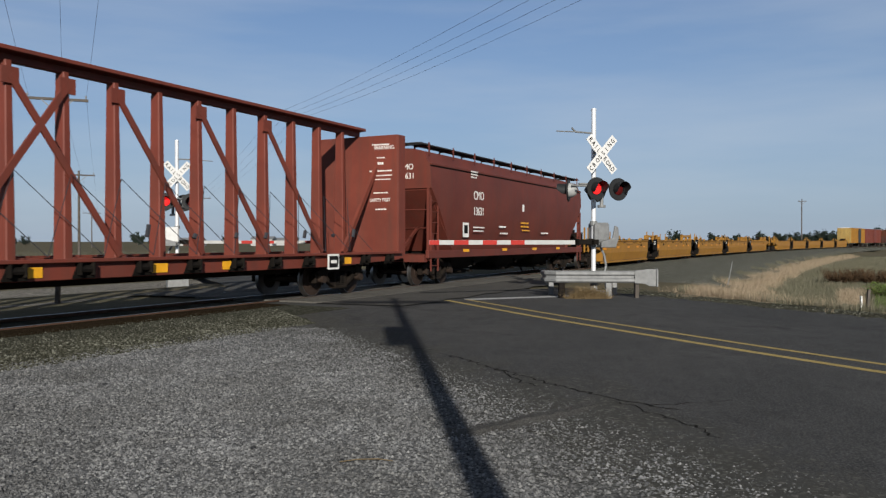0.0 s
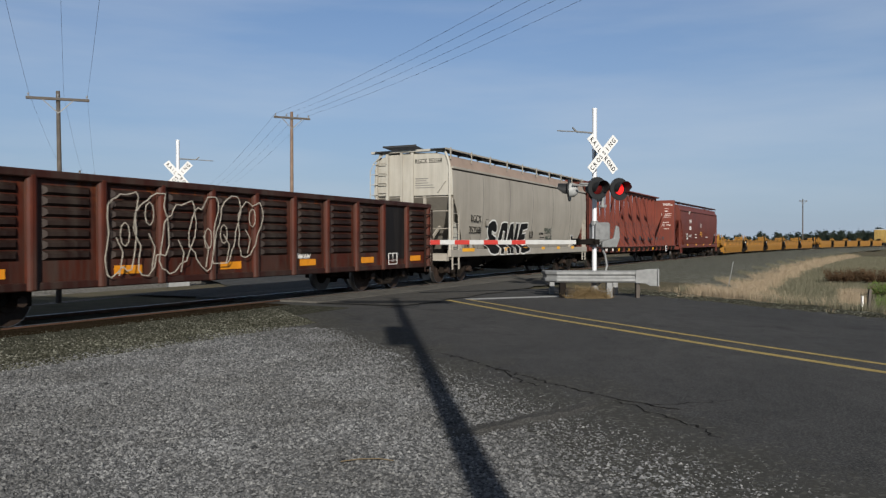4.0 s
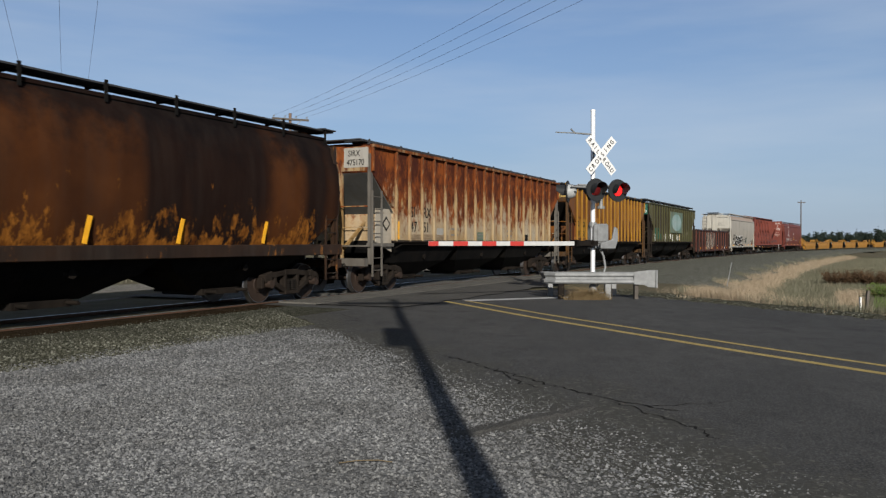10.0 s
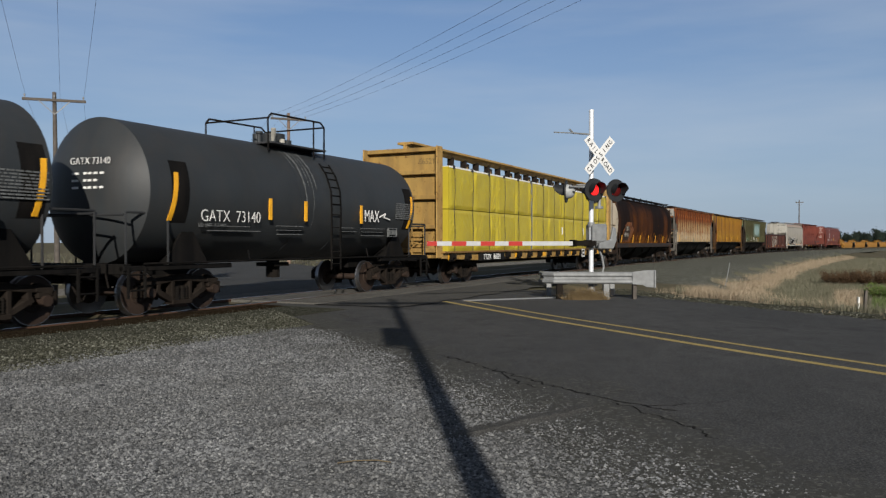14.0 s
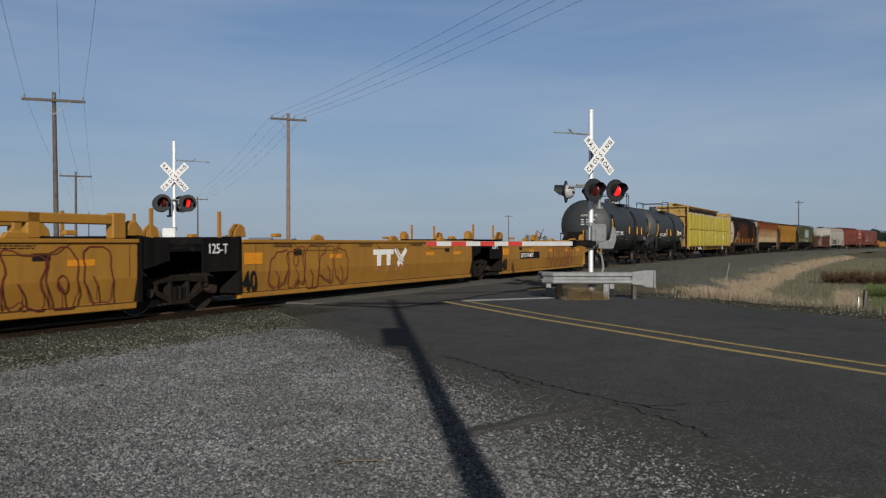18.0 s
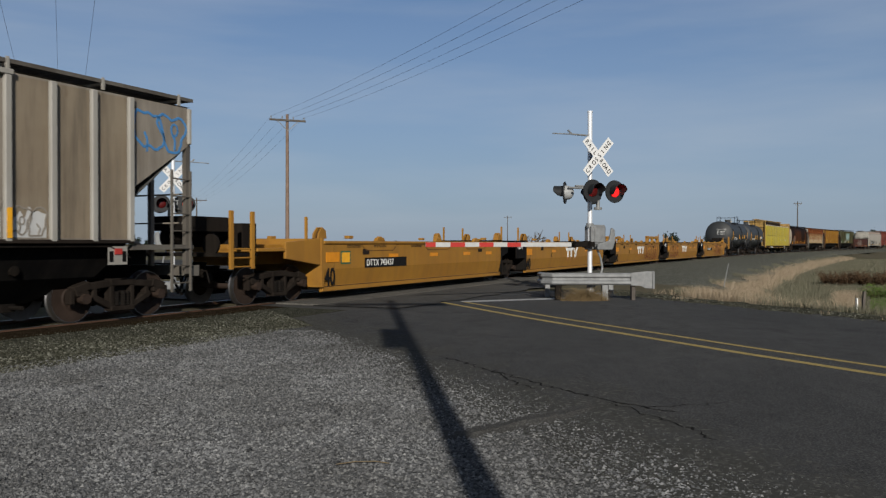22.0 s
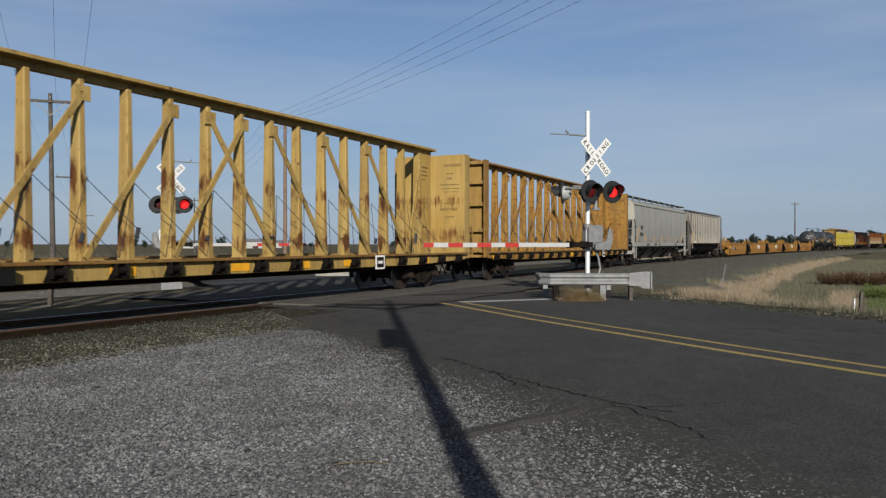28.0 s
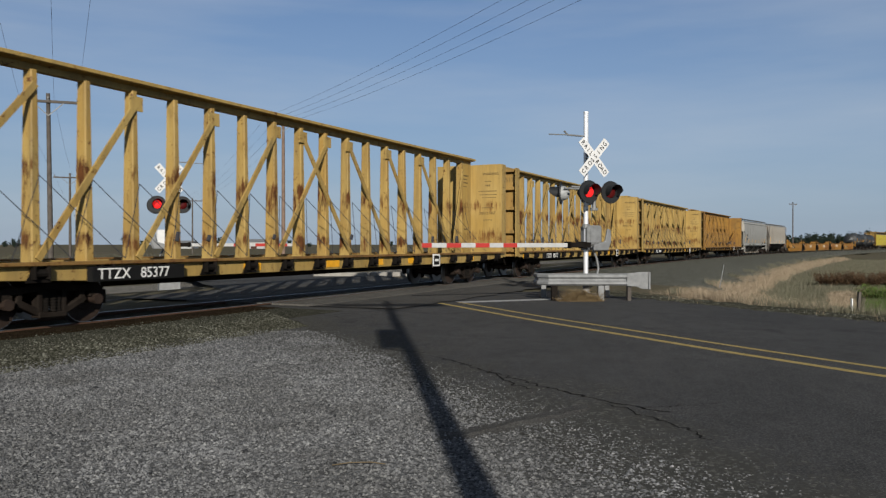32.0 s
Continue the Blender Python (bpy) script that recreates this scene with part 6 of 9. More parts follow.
rr = random.Random(11)
edge = lambda a0, a1, side, step, jig: [road_xy(a, side + jig * (rr.random() - 0.5)) for a in np.arange(a0, a1, step)]
left_edge = [road_xy(a, float(np.interp(a, [-14, -8], [-5.5, -4.75])) + 0.22 * noise.noise(Vector((a * 1.7, 3.0, 0.0)))) for a in np.arange(-26, 3.1, 0.12)]
right_edge = edge(-26, 3.4, 5.6, 0.22, 0.3)
polygon("road", left_edge + right_edge[::-1], -0.0455, M["asphalt"], "dark two-lane asphalt road running up to the crossing")
polygon("road_beyond", edge(5.6, 60, -4.3, 1.0, 0.2) + edge(5.6, 60, 4.6, 1.0, 0.2)[::-1], -0.045, M["asphalt"], "asphalt road going on beyond the track")
polygon("road_verge", edge(-26, 3.4, 5.5, 0.4, 0.2) + edge(-26, 3.4, 6.9, 0.4, 0.7)[::-1], -0.062, M["ballast"], "dark stony verge along the road")
for side, half in ((-0.285, 0.075), (0.285, 0.058)):
    mb = MB()
    for a in np.arange(-24, -0.2, 0.6):
        s0, s1 = (side + float(np.interp(q, [-24, -12, -10, -4.5, 0], [1.05, 0.07, -0.03, -0.10, 0.06])) for q in (a, a + 0.6))
        p = [road_xy(a, s0 - half), road_xy(a + 0.6, s1 - half), road_xy(a + 0.6, s1 + half), road_xy(a, s0 + half)]
        mb.add([(*q, -0.041) for q in p], [(0, 1, 2, 3)])
    solid("road_line", mb, M["road_yellow"], "worn yellow centre line on the asphalt", kind="structure")
p = [road_xy(-0.2, 0.35), road_xy(-0.2, 4.3), road_xy(0.25, 4.3), road_xy(0.25, 0.35)]
solid("stop_line", MB().add([(*q, -0.041) for q in p], [(0, 1, 2, 3)]), M["road_white"], "worn white stop line before the track", kind="structure")

# ---------------------------------------------------------------- rails, ties, crossing
for off in (-0.755, 0.755):
    prof = [(-0.07, -0.17), (0.07, -0.17), (0.07, -0.155), (0.012, -0.14), (0.012, -0.04), (0.036, -0.03), (0.036, -0.002), (-0.036, -0.002), (-0.036, -0.03), (-0.012, -0.04), (-0.012, -0.14), (-0.07, -0.155)]
    rings, head = [], []
    for s in np.arange(-120, 420, 3.0):
        rings.append([(*track(s, off + y)[:2], z) for y, z in prof])
        head.append([(*track(s, off + y)[:2], z) for y, z in ((-0.034, 0.001), (0.034, 0.001))])
    rail = solid("rail", MB().loft(rings), M["rail"], "rusty steel rail with polished head", "rail", "rails of the track")
    part("rail_head", MB().loft(head, caps=False, closed=False), M["rail_top"], rail, "polished running surface")
tie = solid("tie", MB().box(-0.115, 0.115, -1.3, 1.3, -0.19, -0.085), M["tie"], "dark creosoted timber tie in the ballast", "tie", "ties under the rails", m=on_track(-30), bevel=0.012)
for i, s in enumerate(np.arange(-29.5, 60, 0.55)):
    if not -9.3 < s < 5.2:
        copy_thing(tie, on_track(float(s), 0.04 * math.sin(i * 2.3)))
M["crossing"] = asphalt_material("grey_crossing_panels", (0.060, 0.057, 0.051), (0.092, 0.087, 0.077))
crossing = thing("level_crossing", "worn grey panels filling the road between the rails", "level crossing", kind="structure")
for off0, off1 in ((-2.0, -0.83), (-0.66, 0.66), (0.83, 2.1)):
    s = -9.3
    k = 0
    while s < 5.2:
        a, b = s + 0.015, s + 2.38
        pts = [track(a, off0)[:2], track(b, off0)[:2], track(b, off1)[:2], track(a, off1)[:2]]
        part("panel", MB().add([(*q, z) for z in (-0.12, -0.006) for q in pts], [(0, 3, 2, 1), (4, 5, 6, 7), (0, 1, 5, 4), (1, 2, 6, 5), (2, 3, 7, 6), (3, 0, 4, 7)]), M["crossing"], crossing)
        s += 2.4
for side, o0, o1 in (("near", 2.0, 4.4), ("far", -4.6, -1.95)):
    pts = [track(s, o0)[:2] for s in np.arange(-9.4, 5.3, 0.8)] + [track(s, o1 + 0.15 * math.sin(s * 3))[:2] for s in np.arange(5.2, -9.5, -0.8)]
    polygon("crossing_ramp", pts, -0.022, M["asphalt_old"], "asphalt ramp up to the rails")


# ---------------------------------------------------------------- crossing signals
M["galv"] = plain("galvanised_steel", (0.21, 0.215, 0.215), 0.55, 0.2, var=0.35)
M["sign_white"] = plain("white_sign_sheet", (0.55, 0.55, 0.54), 0.5, var=0.12)
M["arm_white"] = plain("dull_white_arm_paint", (0.40, 0.40, 0.39), 0.55, var=0.2)
M["lamp_black"] = plain("matt_black_lamp_shell", (0.016, 0.017, 0.018), 0.55)
M["lamp_on"] = plain("lit_red_lens", (0.80, 0.018, 0.018), 0.3, emit=0.6, var=0.3, scale=14)
M["lamp_off"] = plain("dark_red_lens", (0.07, 0.006, 0.006), 0.3)
M["stripe_red"] = plain("red_reflective_sheet", (0.36, 0.035, 0.028), 0.4, var=0.15)
M["lamp_grey"] = plain("dull_grey_lamp_shell", (0.30, 0.31, 0.31), 0.5, var=0.3)
LENSES = []             # (lens, lit first)


def lamp_head(signal, x, y, z, faces_back, first, swing=0):
    """A round flashing lamp: back plate, shell, hood and a lens that turns its lit or its dark face outwards."""
    turn = pose(x, y, z, 0, 0, (180 if faces_back else 0) + swing)
    mb = MB()
    n = 28
    ring = lambda r, yy: [(r * math.cos(2 * math.pi * i / n), yy, r * math.sin(2 * math.pi * i / n)) for i in range(n)]
    mb.loft([ring(0.165, -0.02), ring(0.30, -0.02), ring(0.305, 0.0), ring(0.30, 0.015), ring(0.165, 0.015)], caps=False)
    head = part("lamp_head", mb, M["lamp_black"], signal, "round black lamp back plate", at=turn)
    part("shell", MB().spun([(0.015, 0.20), (0.12, 0.185), (0.20, 0.13), (0.235, 0.05), (0.24, 0.005)], (0, 0, 0), "y", 24), M["lamp_grey"] if faces_back != signal_back(signal) else M["lamp_black"], head, smooth=True)
    hood = MB()
    rows = []
    for k, (yy, r) in enumerate(((-0.02, 0.185), (-0.16, 0.19), (-0.30, 0.195))):
        a0, a1 = (-0.5, math.pi + 0.5) if k < 2 else (0.15, math.pi - 0.15)
        rows.append([(r * math.cos(a0 + (a1 - a0) * i / 14), yy, r * math.sin(a0 + (a1 - a0) * i / 14)) for i in range(15)])
    hood.loft(rows, caps=False, closed=False)
    ob = part("hood", hood, M["lamp_black"], head, smooth=True)
    sol = ob.modifiers.new("thickness", "SOLIDIFY")
    sol.thickness = 0.006
    lens = MB()
    lens.use(0).spun([(-0.030, 0.02), (-0.026, 0.09), (-0.012, 0.140), (-0.002, 0.150)], (0, 0, 0), "y", 24)
    lens.use(1).spun([(0.030, 0.02), (0.026, 0.09), (0.012, 0.140), (0.002, 0.150)], (0, 0, 0), "y", 24)
    ob = part("lens", lens, [M["lamp_on"], M["lamp_off"]], head, "red signal lens", smooth=True)
    LENSES.append((ob, first))


def signal_back(signal):
    return bool(signal.get("far_one", 0))


def crossing_signal(x, y, yaw, far, label):
    """A crossing signal on its mast. In its own space -y faces the drivers that it stops, +x is their right."""
    sig = thing("crossing_signal", label, "crossing signal", "signals of the level crossing", pose(x, y, 0, 0, 0, yaw))
    if far:
        sig["far_one"] = 1
    part("mast", MB().rod((0, 0, 0.0), (0, 0, 5.04), 0.065, 16), M["silver"], sig, "silver-painted steel mast", smooth=True)
    part("mast_cap", MB().rod((0, 0, 5.03), (0, 0, 5.07), 0.072, 16), M["silver"], sig)
    part("foundation", MB().box(-0.35, 0.35, -0.35, 0.35, -0.25, 0.12).rod((0, 0, 0.1), (0, 0, 0.36), 0.13, 12, 0.08), M["galv"], sig)
    # crossbuck
    front = -0.42 if not far else 0.16
    buck = part("crossbuck_bracket", MB().box(-0.04, 0.04, min(front, 0) + 0.01, max(front, 0) - 0.01, 3.70, 3.78).box(-0.04, 0.04, min(front, 0) + 0.01, max(front, 0) - 0.01, 3.86, 3.91), M["galv"], sig)
    cx = -0.035 if not far else 0.0
    for k, (ang, words) in enumerate(((-48, ("RAIL", "ROAD")), (48, ("CROS", "SING")))):
        face = front - 0.012 * k if not far else front + 0.012 * k
        base = pose(cx, face, 3.79, 0, -ang, 0) if not far else pose(cx, face, 3.79, 0, -ang, 180)
        if far:
            base = pose(cx, face, 3.79, 0, 0, 180) @ pose(0, 0, 0, 0, -ang, 0)
        blade = part("crossbuck_blade", MB().box(-0.61, 0.61, -0.004, 0.004, -0.115, 0.115), M["sign_white"], sig, "white crossing sign blade", at=base)
        for w, x0, step in zip(words, (-0.56, 0.11), (0.128, 0.118)) if k == 0 else ((words[0] + words[1], -0.57, 0.145),):
            for i, ch in enumerate(w):
                lettering("letter", ch, 0.125, M["black_mark"], blade, 0, 0, stretch=0.85, bold=0.001, turn=pose(x0 + i * step + (0.02 if ch == "I" else 0), -0.008, -0.062, 90, 0, 0))
    # lamps, both ways
    part("lamp_arm", MB().rod((-0.62, 0.12, 2.98), (0.62, 0.12, 2.98), 0.028, 8).rod((-0.62, -0.22, 3.0), (0.62, -0.22, 3.0), 0.028, 8).rod((0, -0.3, 3.0), (0, 0.3, 3.0), 0.03, 8), M["galv"], sig)
    for xx, first in ((-0.29, 1), (0.41, 0)):
        lamp_head(sig, xx, -0.55 if not far else -0.42, 2.86, False, first)
    for xx, first in ((-0.55, 0), (0.35, 1)) if not far else ((-0.42, 0), (0.42, 1)):
        lamp_head(sig, xx, 0.38, 2.86, True, first, 48 if xx < 0 and not far else 0)
    part("junction_box", MB().rod((0.12, -0.2, 2.95), (0.12, -0.2, 2.42), 0.05, 10).rod((0.12, -0.2, 2.45), (0.12, -0.2, 2.38), 0.11, 12), M["galv"], sig)
    # antenna-like bracket arm with two tips
    part("bracket_arm", MB().path([(0, 0, 4.40), (-0.62, -0.05, 4.40), (-0.74, -0.05, 4.50)], 0.024).path([(-0.62, -0.05, 4.40), (-1.25, -0.1, 4.38)], 0.016), M["galv"], sig)
    # gate mechanism
    mech = part("gate_mechanism", MB().box(-0.05, 0.42, -0.18, 0.22, 1.42, 1.98), M["sign_white"] if far else M["galv"], sig, "grey gate machine housing", bevel=0.05)
    part("housing_door", MB().box(0.02, 0.36, -0.20, -0.18, 1.50, 1.90), M["galv"], mech, bevel=0.02)
    part("counterweight", MB().prism([(0.05, 1.30), (0.52, 1.30), (0.62, 1.55), (0.60, 1.85), (0.5, 1.9), (0.42, 1.55), (0.05, 1.45)], -0.32, -0.24).prism([(0.05, 1.30), (0.52, 1.30), (0.62, 1.55), (0.60, 1.85), (0.5, 1.9), (0.42, 1.55), (0.05, 1.45)], 0.26, 0.34), M["galv"], sig, "grey curved counterweight arms", bevel=0.02)
    part("cable", MB().path([(0.1, -0.1, 1.42), (0.28, -0.1, 1.1), (0.34, -0.1, 0.8), (0.25, -0.1, 0.5), (0.1, -0.05, 0.3)], 0.03, 8), M["galv"], sig, smooth=True)
    for z in (1.32, 1.9):
        part("clamp", MB().rod((0, 0, z), (0, 0, z + 0.12), 0.10, 12), M["galv"], sig)
    part("arm_hinge", MB().box(-0.75, -0.06, -0.34, -0.28, 1.38, 1.52).box(-0.75, -0.06, -0.12, -0.06, 1.38, 1.52).box(-0.3, -0.2, -0.34, -0.06, 1.36, 1.54).box(-0.75, -0.68, -0.34, -0.06, 1.36, 1.54), M["steel_dark"], sig, bevel=0.01)
    arm = part("gate_arm", MB().box(-4.95, -0.55, -0.24, -0.215, 1.385, 1.50), M["arm_white"], sig, "white gate arm with red stripes", bevel=0.006)
    xx = -4.95
    k = 0
    while xx < -0.9:
        if k % 2 == 0 and xx < -2.0:
            w = 0.40 if k else 0.26
            part("stripe", MB().prism([(xx, 1.387), (xx + w, 1.387), (xx + w, 1.498), (xx, 1.498)], -0.244, -0.2405), M["stripe_red"], arm, "red reflective stripe")
            part("stripe", MB().prism([(xx, 1.387), (xx + w, 1.387), (xx + w, 1.498), (xx, 1.498)], -0.2145, -0.211), M["stripe_red"], arm, "red reflective stripe")
        xx += 0.40 if k else 0.26
        k += 1
    return sig


YAW = math.degrees(math.atan2(ROAD_N.y, ROAD_N.x))
near_signal = crossing_signal(4.02, 21.4, YAW, False, "silver crossing signal mast with lowered striped gate arm")
far_signal = crossing_signal(-9.56, 28.0, YAW + 180, True, "silver crossing signal mast beyond the track, gate arm lowered")

# ---------------------------------------------------------------- guard rail round the near mast
K = 1.025
gr = thing("guard_rail", "weathered grey steel guard rail before the crossing signal", "guard rail", m=pose(0, 0, 0))
prof = [(0.0, 0.36), (0.05, 0.40), (0.05, 0.455), (0.0, 0.50), (0.0, 0.54), (0.05, 0.585), (0.05, 0.645), (0.0, 0.685)]
rings = []
for px, py, nx, ny in ((2.62, 21.3, -0.95, 0.3), (2.66, 20.85, -0.9, -0.45), (2.9, 20.62, -0.35, -0.94), (3.9, 20.55, -0.03, -1), (4.95, 20.52, -0.03, -1)):
    px, py = px * K, py * K
    rings.append([(px + nx * a, py + ny * a, z) for a, z in prof] + [(px + nx * (a - 0.012), py + ny * (a - 0.012), z) for a, z in prof[::-1]])
part("beam", MB().loft(rings), M["galv"], gr, "ribbed grey steel beam")
part("end_piece", MB().loft([[(x, 20.98 - 0.02 * k, z0), (x, 20.96 - 0.02 * k, z1), (x, 20.975 - 0.02 * k, z1), (x, 20.995 - 0.02 * k, z0)] for k, (x, z0, z1) in enumerate(((5.04, 0.35, 0.69), (5.30, 0.34, 0.72), (5.42, 0.28, 0.735), (5.62, 0.27, 0.735)))]).box(5.60, 5.64, 20.86, 21.05, 0.27, 0.735), M["galv"], gr, "flared flat end piece", bevel=0.006)
for px, w, mat in ((3.12, 0.08, "steel_dark"), (4.37, 0.08, "galv"), (5.13, 0.05, "wood_pole")):
    part("post", MB().box(px - w, px + w, 21.06, 21.24, -0.3, 0.64 if px > 4 else 0.35), M[mat], gr, bevel=0.01)
part("rear_beam", MB().box(2.8, 5.0, 22.3, 22.34, 0.36, 0.62), M["galv"], gr)
for px in (3.0, 4.8):
    part("post", MB().box(px - 0.07, px + 0.07, 22.34, 22.46, -0.3, 0.60), M["galv"], gr, bevel=0.01)


# ---------------------------------------------------------------- poles and wires
def utility_pole(x, y, top, arm, yaw, label, wires=4, lean=0.0, thick=0.15, wood="wood_pole", arm_deep=0.07):
    po = thing("utility_pole", label, "utility pole", "utility poles", pose(x, y, -0.1, 0, lean, yaw))
    part("pole", MB().rod((0, 0, 0), (0, 0, top + 0.45), thick, 12, thick * 0.67), M[wood], po, smooth=True)
    part("crossarm", MB().box(-arm / 2, arm / 2, -0.20, -0.08, top - arm_deep, top + arm_deep), M["wood_pole"], po, bevel=0.01)
    part("brace", MB().beam((-0.75, -0.2, top - 0.05), (0, -0.12, top - 0.75), 0.02, 0.05).beam((0.75, -0.2, top - 0.05), (0, -0.12, top - 0.75), 0.02, 0.05), M["galv"], po)
    for i in range(wires):
        q = -arm / 2 + 0.12 + i * (arm - 0.24) / (wires - 1)
        part("insulator", MB().spun([(0, 0.03), (0.08, 0.03), (0.1, 0.05), (0.16, 0.045), (0.2, 0.02)], (q, -0.14, top + 0.07), "z", 10), M["galv"], po)
    return po


def wire(p, q, sag, r=0.006):
    p, q = Vector(p), Vector(q)
    pts = [p.lerp(q, i / 24) - Vector((0, 0, sag * 4 * (i / 24) * (1 - i / 24))) for i in range(25)]
    rings = [[c + Vector((math.cos(a) * r, 0, math.sin(a) * r)) for a in (0, 1.257, 2.513, 3.770, 5.027)] for c in pts]
    solid("overhead_wire", MB().loft(rings), M["wire"], "thin dark overhead power line", "wire", "overhead wires")


yaw_line = math.degrees(math.atan2(0.41, 0.91))
utility_pole(-11.0, 56.0, 10.3, 2.6, yaw_line, "brown wooden utility pole with a crossarm beyond the track", wood="brown_wood")
utility_pole(-20.6, 42.0, 9.12, 3.05, yaw_line, "grey leaning wooden utility pole beyond the track", 3, -0.7)
utility_pole(-37.3, 80.0, 8.3, 3.0, yaw_line, "thin grey utility pole far beyond the track", 3)
utility_pole(-81.0, 180.0, 8.0, 3.8, yaw_line, "distant utility pole on the plain", 3)
utility_pole(-40.5, 130.0, 8.7, 3.2, yaw_line, "distant wooden utility pole on the plain", 4)
utility_pole(20.8, 250.0, 9.9, 2.6, 10, "distant utility pole beyond the train", 3)
utility_pole(76.8, 170.0, 10.2, 1.9, 10, "tall thin utility pole beyond the train", 3)
pole = utility_pole(1.035, -3.0, 9.2, 2.75, 4, "wooden utility pole with a transformer behind the lot", 3, thick=0.14, arm_deep=0.11)
part("transformer", MB().rod((-0.26, 0, 5.98), (-0.26, 0, 6.9), 0.17, 14), M["galv"], pole, smooth=True)
utility_pole(17.4, -3.0, 10.3, 2.6, yaw_line, "wooden utility pole beside the road", 4)
cy, sy = math.cos(radians(yaw_line)), math.sin(radians(yaw_line))
for q in (-1.18, -0.39, 0.39, 1.18):
    wire((-11 + q * cy, 56 + q * sy, 10.45), (17.4 + q * cy, -3 + q * sy, 10.45), 0.9)
    wire((-11 + q * cy, 56 + q * sy, 10.45), (-40.5 + q * cy * 1.2, 130 + q * sy * 1.2, 8.85), 0.8)
for q in (-1.4, 0.25, 1.4):
    wire((-20.7 + q * cy, 42 + q * sy, 9.27), (1.035 + q * 0.9, -3 + q * 0.06, 9.35), 0.4)
    wire((-20.7 + q * cy, 42 + q * sy, 9.27), (-37.3 + q * cy, 80 + q * sy, 8.45), 0.4)
    wire((-37.3 + q * cy, 80 + q * sy, 8.45), (-81 + q * cy, 180 + q * sy, 8.1), 0.6)

# ---------------------------------------------------------------- beyond the track
strip("far_gravel_strip", -60, 60, [(-15.5, -0.43), (-13.0, -0.37), (-9.5, -0.33), (-6.2, -0.09), (-4.0, -0.07)], ground_stone("pale_gravel_track", ((0.10, 0.095, 0.085), (0.38, 0.36, 0.32), (0.22, 0.205, 0.175)), 12), "pale gravel track beyond the rails", wobble=1.0)
M["concrete"] = plain("weathered_concrete", (0.30, 0.285, 0.255), 0.85, var=0.4, scale=4)
for x0, x1, y in ((-5.9, -3.4, 37.2), (-3.3, -1.2, 37.8)):
    solid("concrete_block", MB().box(x0, x1, y, y + 0.6, -0.5, 0.12), M["concrete"], "low weathered concrete block beside the gravel track", "block", "blocks beyond the track", bevel=0.04)
for x, y in ((-9.7, 19.6), (-10.9, 19.0), (-12.6, 18.6)):
    solid("wooden_post", MB().rod((x, y, -0.5), (x + 0.03, y, 0.42), 0.07, 10), M["wood_pole"], "short grey wooden post beyond the track", "post", "posts beyond the track")

# ---------------------------------------------------------------- loose stones
def scatter_stones(name, places, sizes, mat, label):
    """Angular stones lying on the ground, joined."""
    rnd = np.random.RandomState(5)
    n = len(places)
    base = np.array([(1, 0, 0), (0, 1, 0), (-1, 0, 0), (0, -1, 0), (0, 0, 1), (0, 0, -0.6)], float)
    tri = np.array([(0, 1, 4), (1, 2, 4), (2, 3, 4), (3, 0, 4), (1, 0, 5), (2, 1, 5), (3, 2, 5), (0, 3, 5)])
    v = base[None] * (0.6 + 0.8 * rnd.rand(n, 6, 1)) + 0.25 * (rnd.rand(n, 6, 3) - 0.5)
    v[:, :, 2] *= 0.62
    a = rnd.rand(n) * 6.283
    c, s = np.cos(a)[:, None], np.sin(a)[:, None]
    x, y = v[:, :, 0] * c - v[:, :, 1] * s, v[:, :, 0] * s + v[:, :, 1] * c
    v = np.stack([x, y, v[:, :, 2]], 2) * sizes[:, None, None] + places[:, None, :]
    f = (tri[None] + 6 * np.arange(n)[:, None, None]).reshape(-1, 3)
    me = bpy.data.meshes.new(name)
    me.from_pydata(v.reshape(-1, 3).tolist(), [], f.tolist())
    me.materials.append(mat)
    return tagged(new(name, me), label, "stones", "", "stuff")


def island_material(name, colors, rough=0.9, patch=0.0):
    """A colour of its own for each loose piece."""
    m, n, l, b = nodes_of(name)
    geo = n.new("ShaderNodeNewGeometry")
    ramp = n.new("ShaderNodeValToRGB")
    while len(ramp.color_ramp.elements) < len(colors):
        ramp.color_ramp.elements.new(0.5)
    for i, c in enumerate(colors):
        ramp.color_ramp.elements[i].position = i / (len(colors) - 1)
        ramp.color_ramp.elements[i].color = (*c, 1)
    l.new(geo.outputs["Random Per Island"], ramp.inputs["Fac"])
    col = ramp.outputs["Color"]
    if patch:
        # damp and dusty patches, patch to the metre
        tc = n.new("ShaderNodeTexCoord").outputs["Object"]
        f = remap(n, l, noise_node(n, l, tc, patch, 6, 0.62, (1, 0.7, 1)), 0.32, 0.68)
        col = blend(n, l, 1.0, col, blend(n, l, f, (0.64, 0.63, 0.61), (1.15, 1.15, 1.15)), "MULTIPLY")
    l.new(col, b.inputs["Base Color"])
    b.inputs["Roughness"].default_value = rough
    b.inputs["Specular IOR Level"].default_value = 0.02
    return m


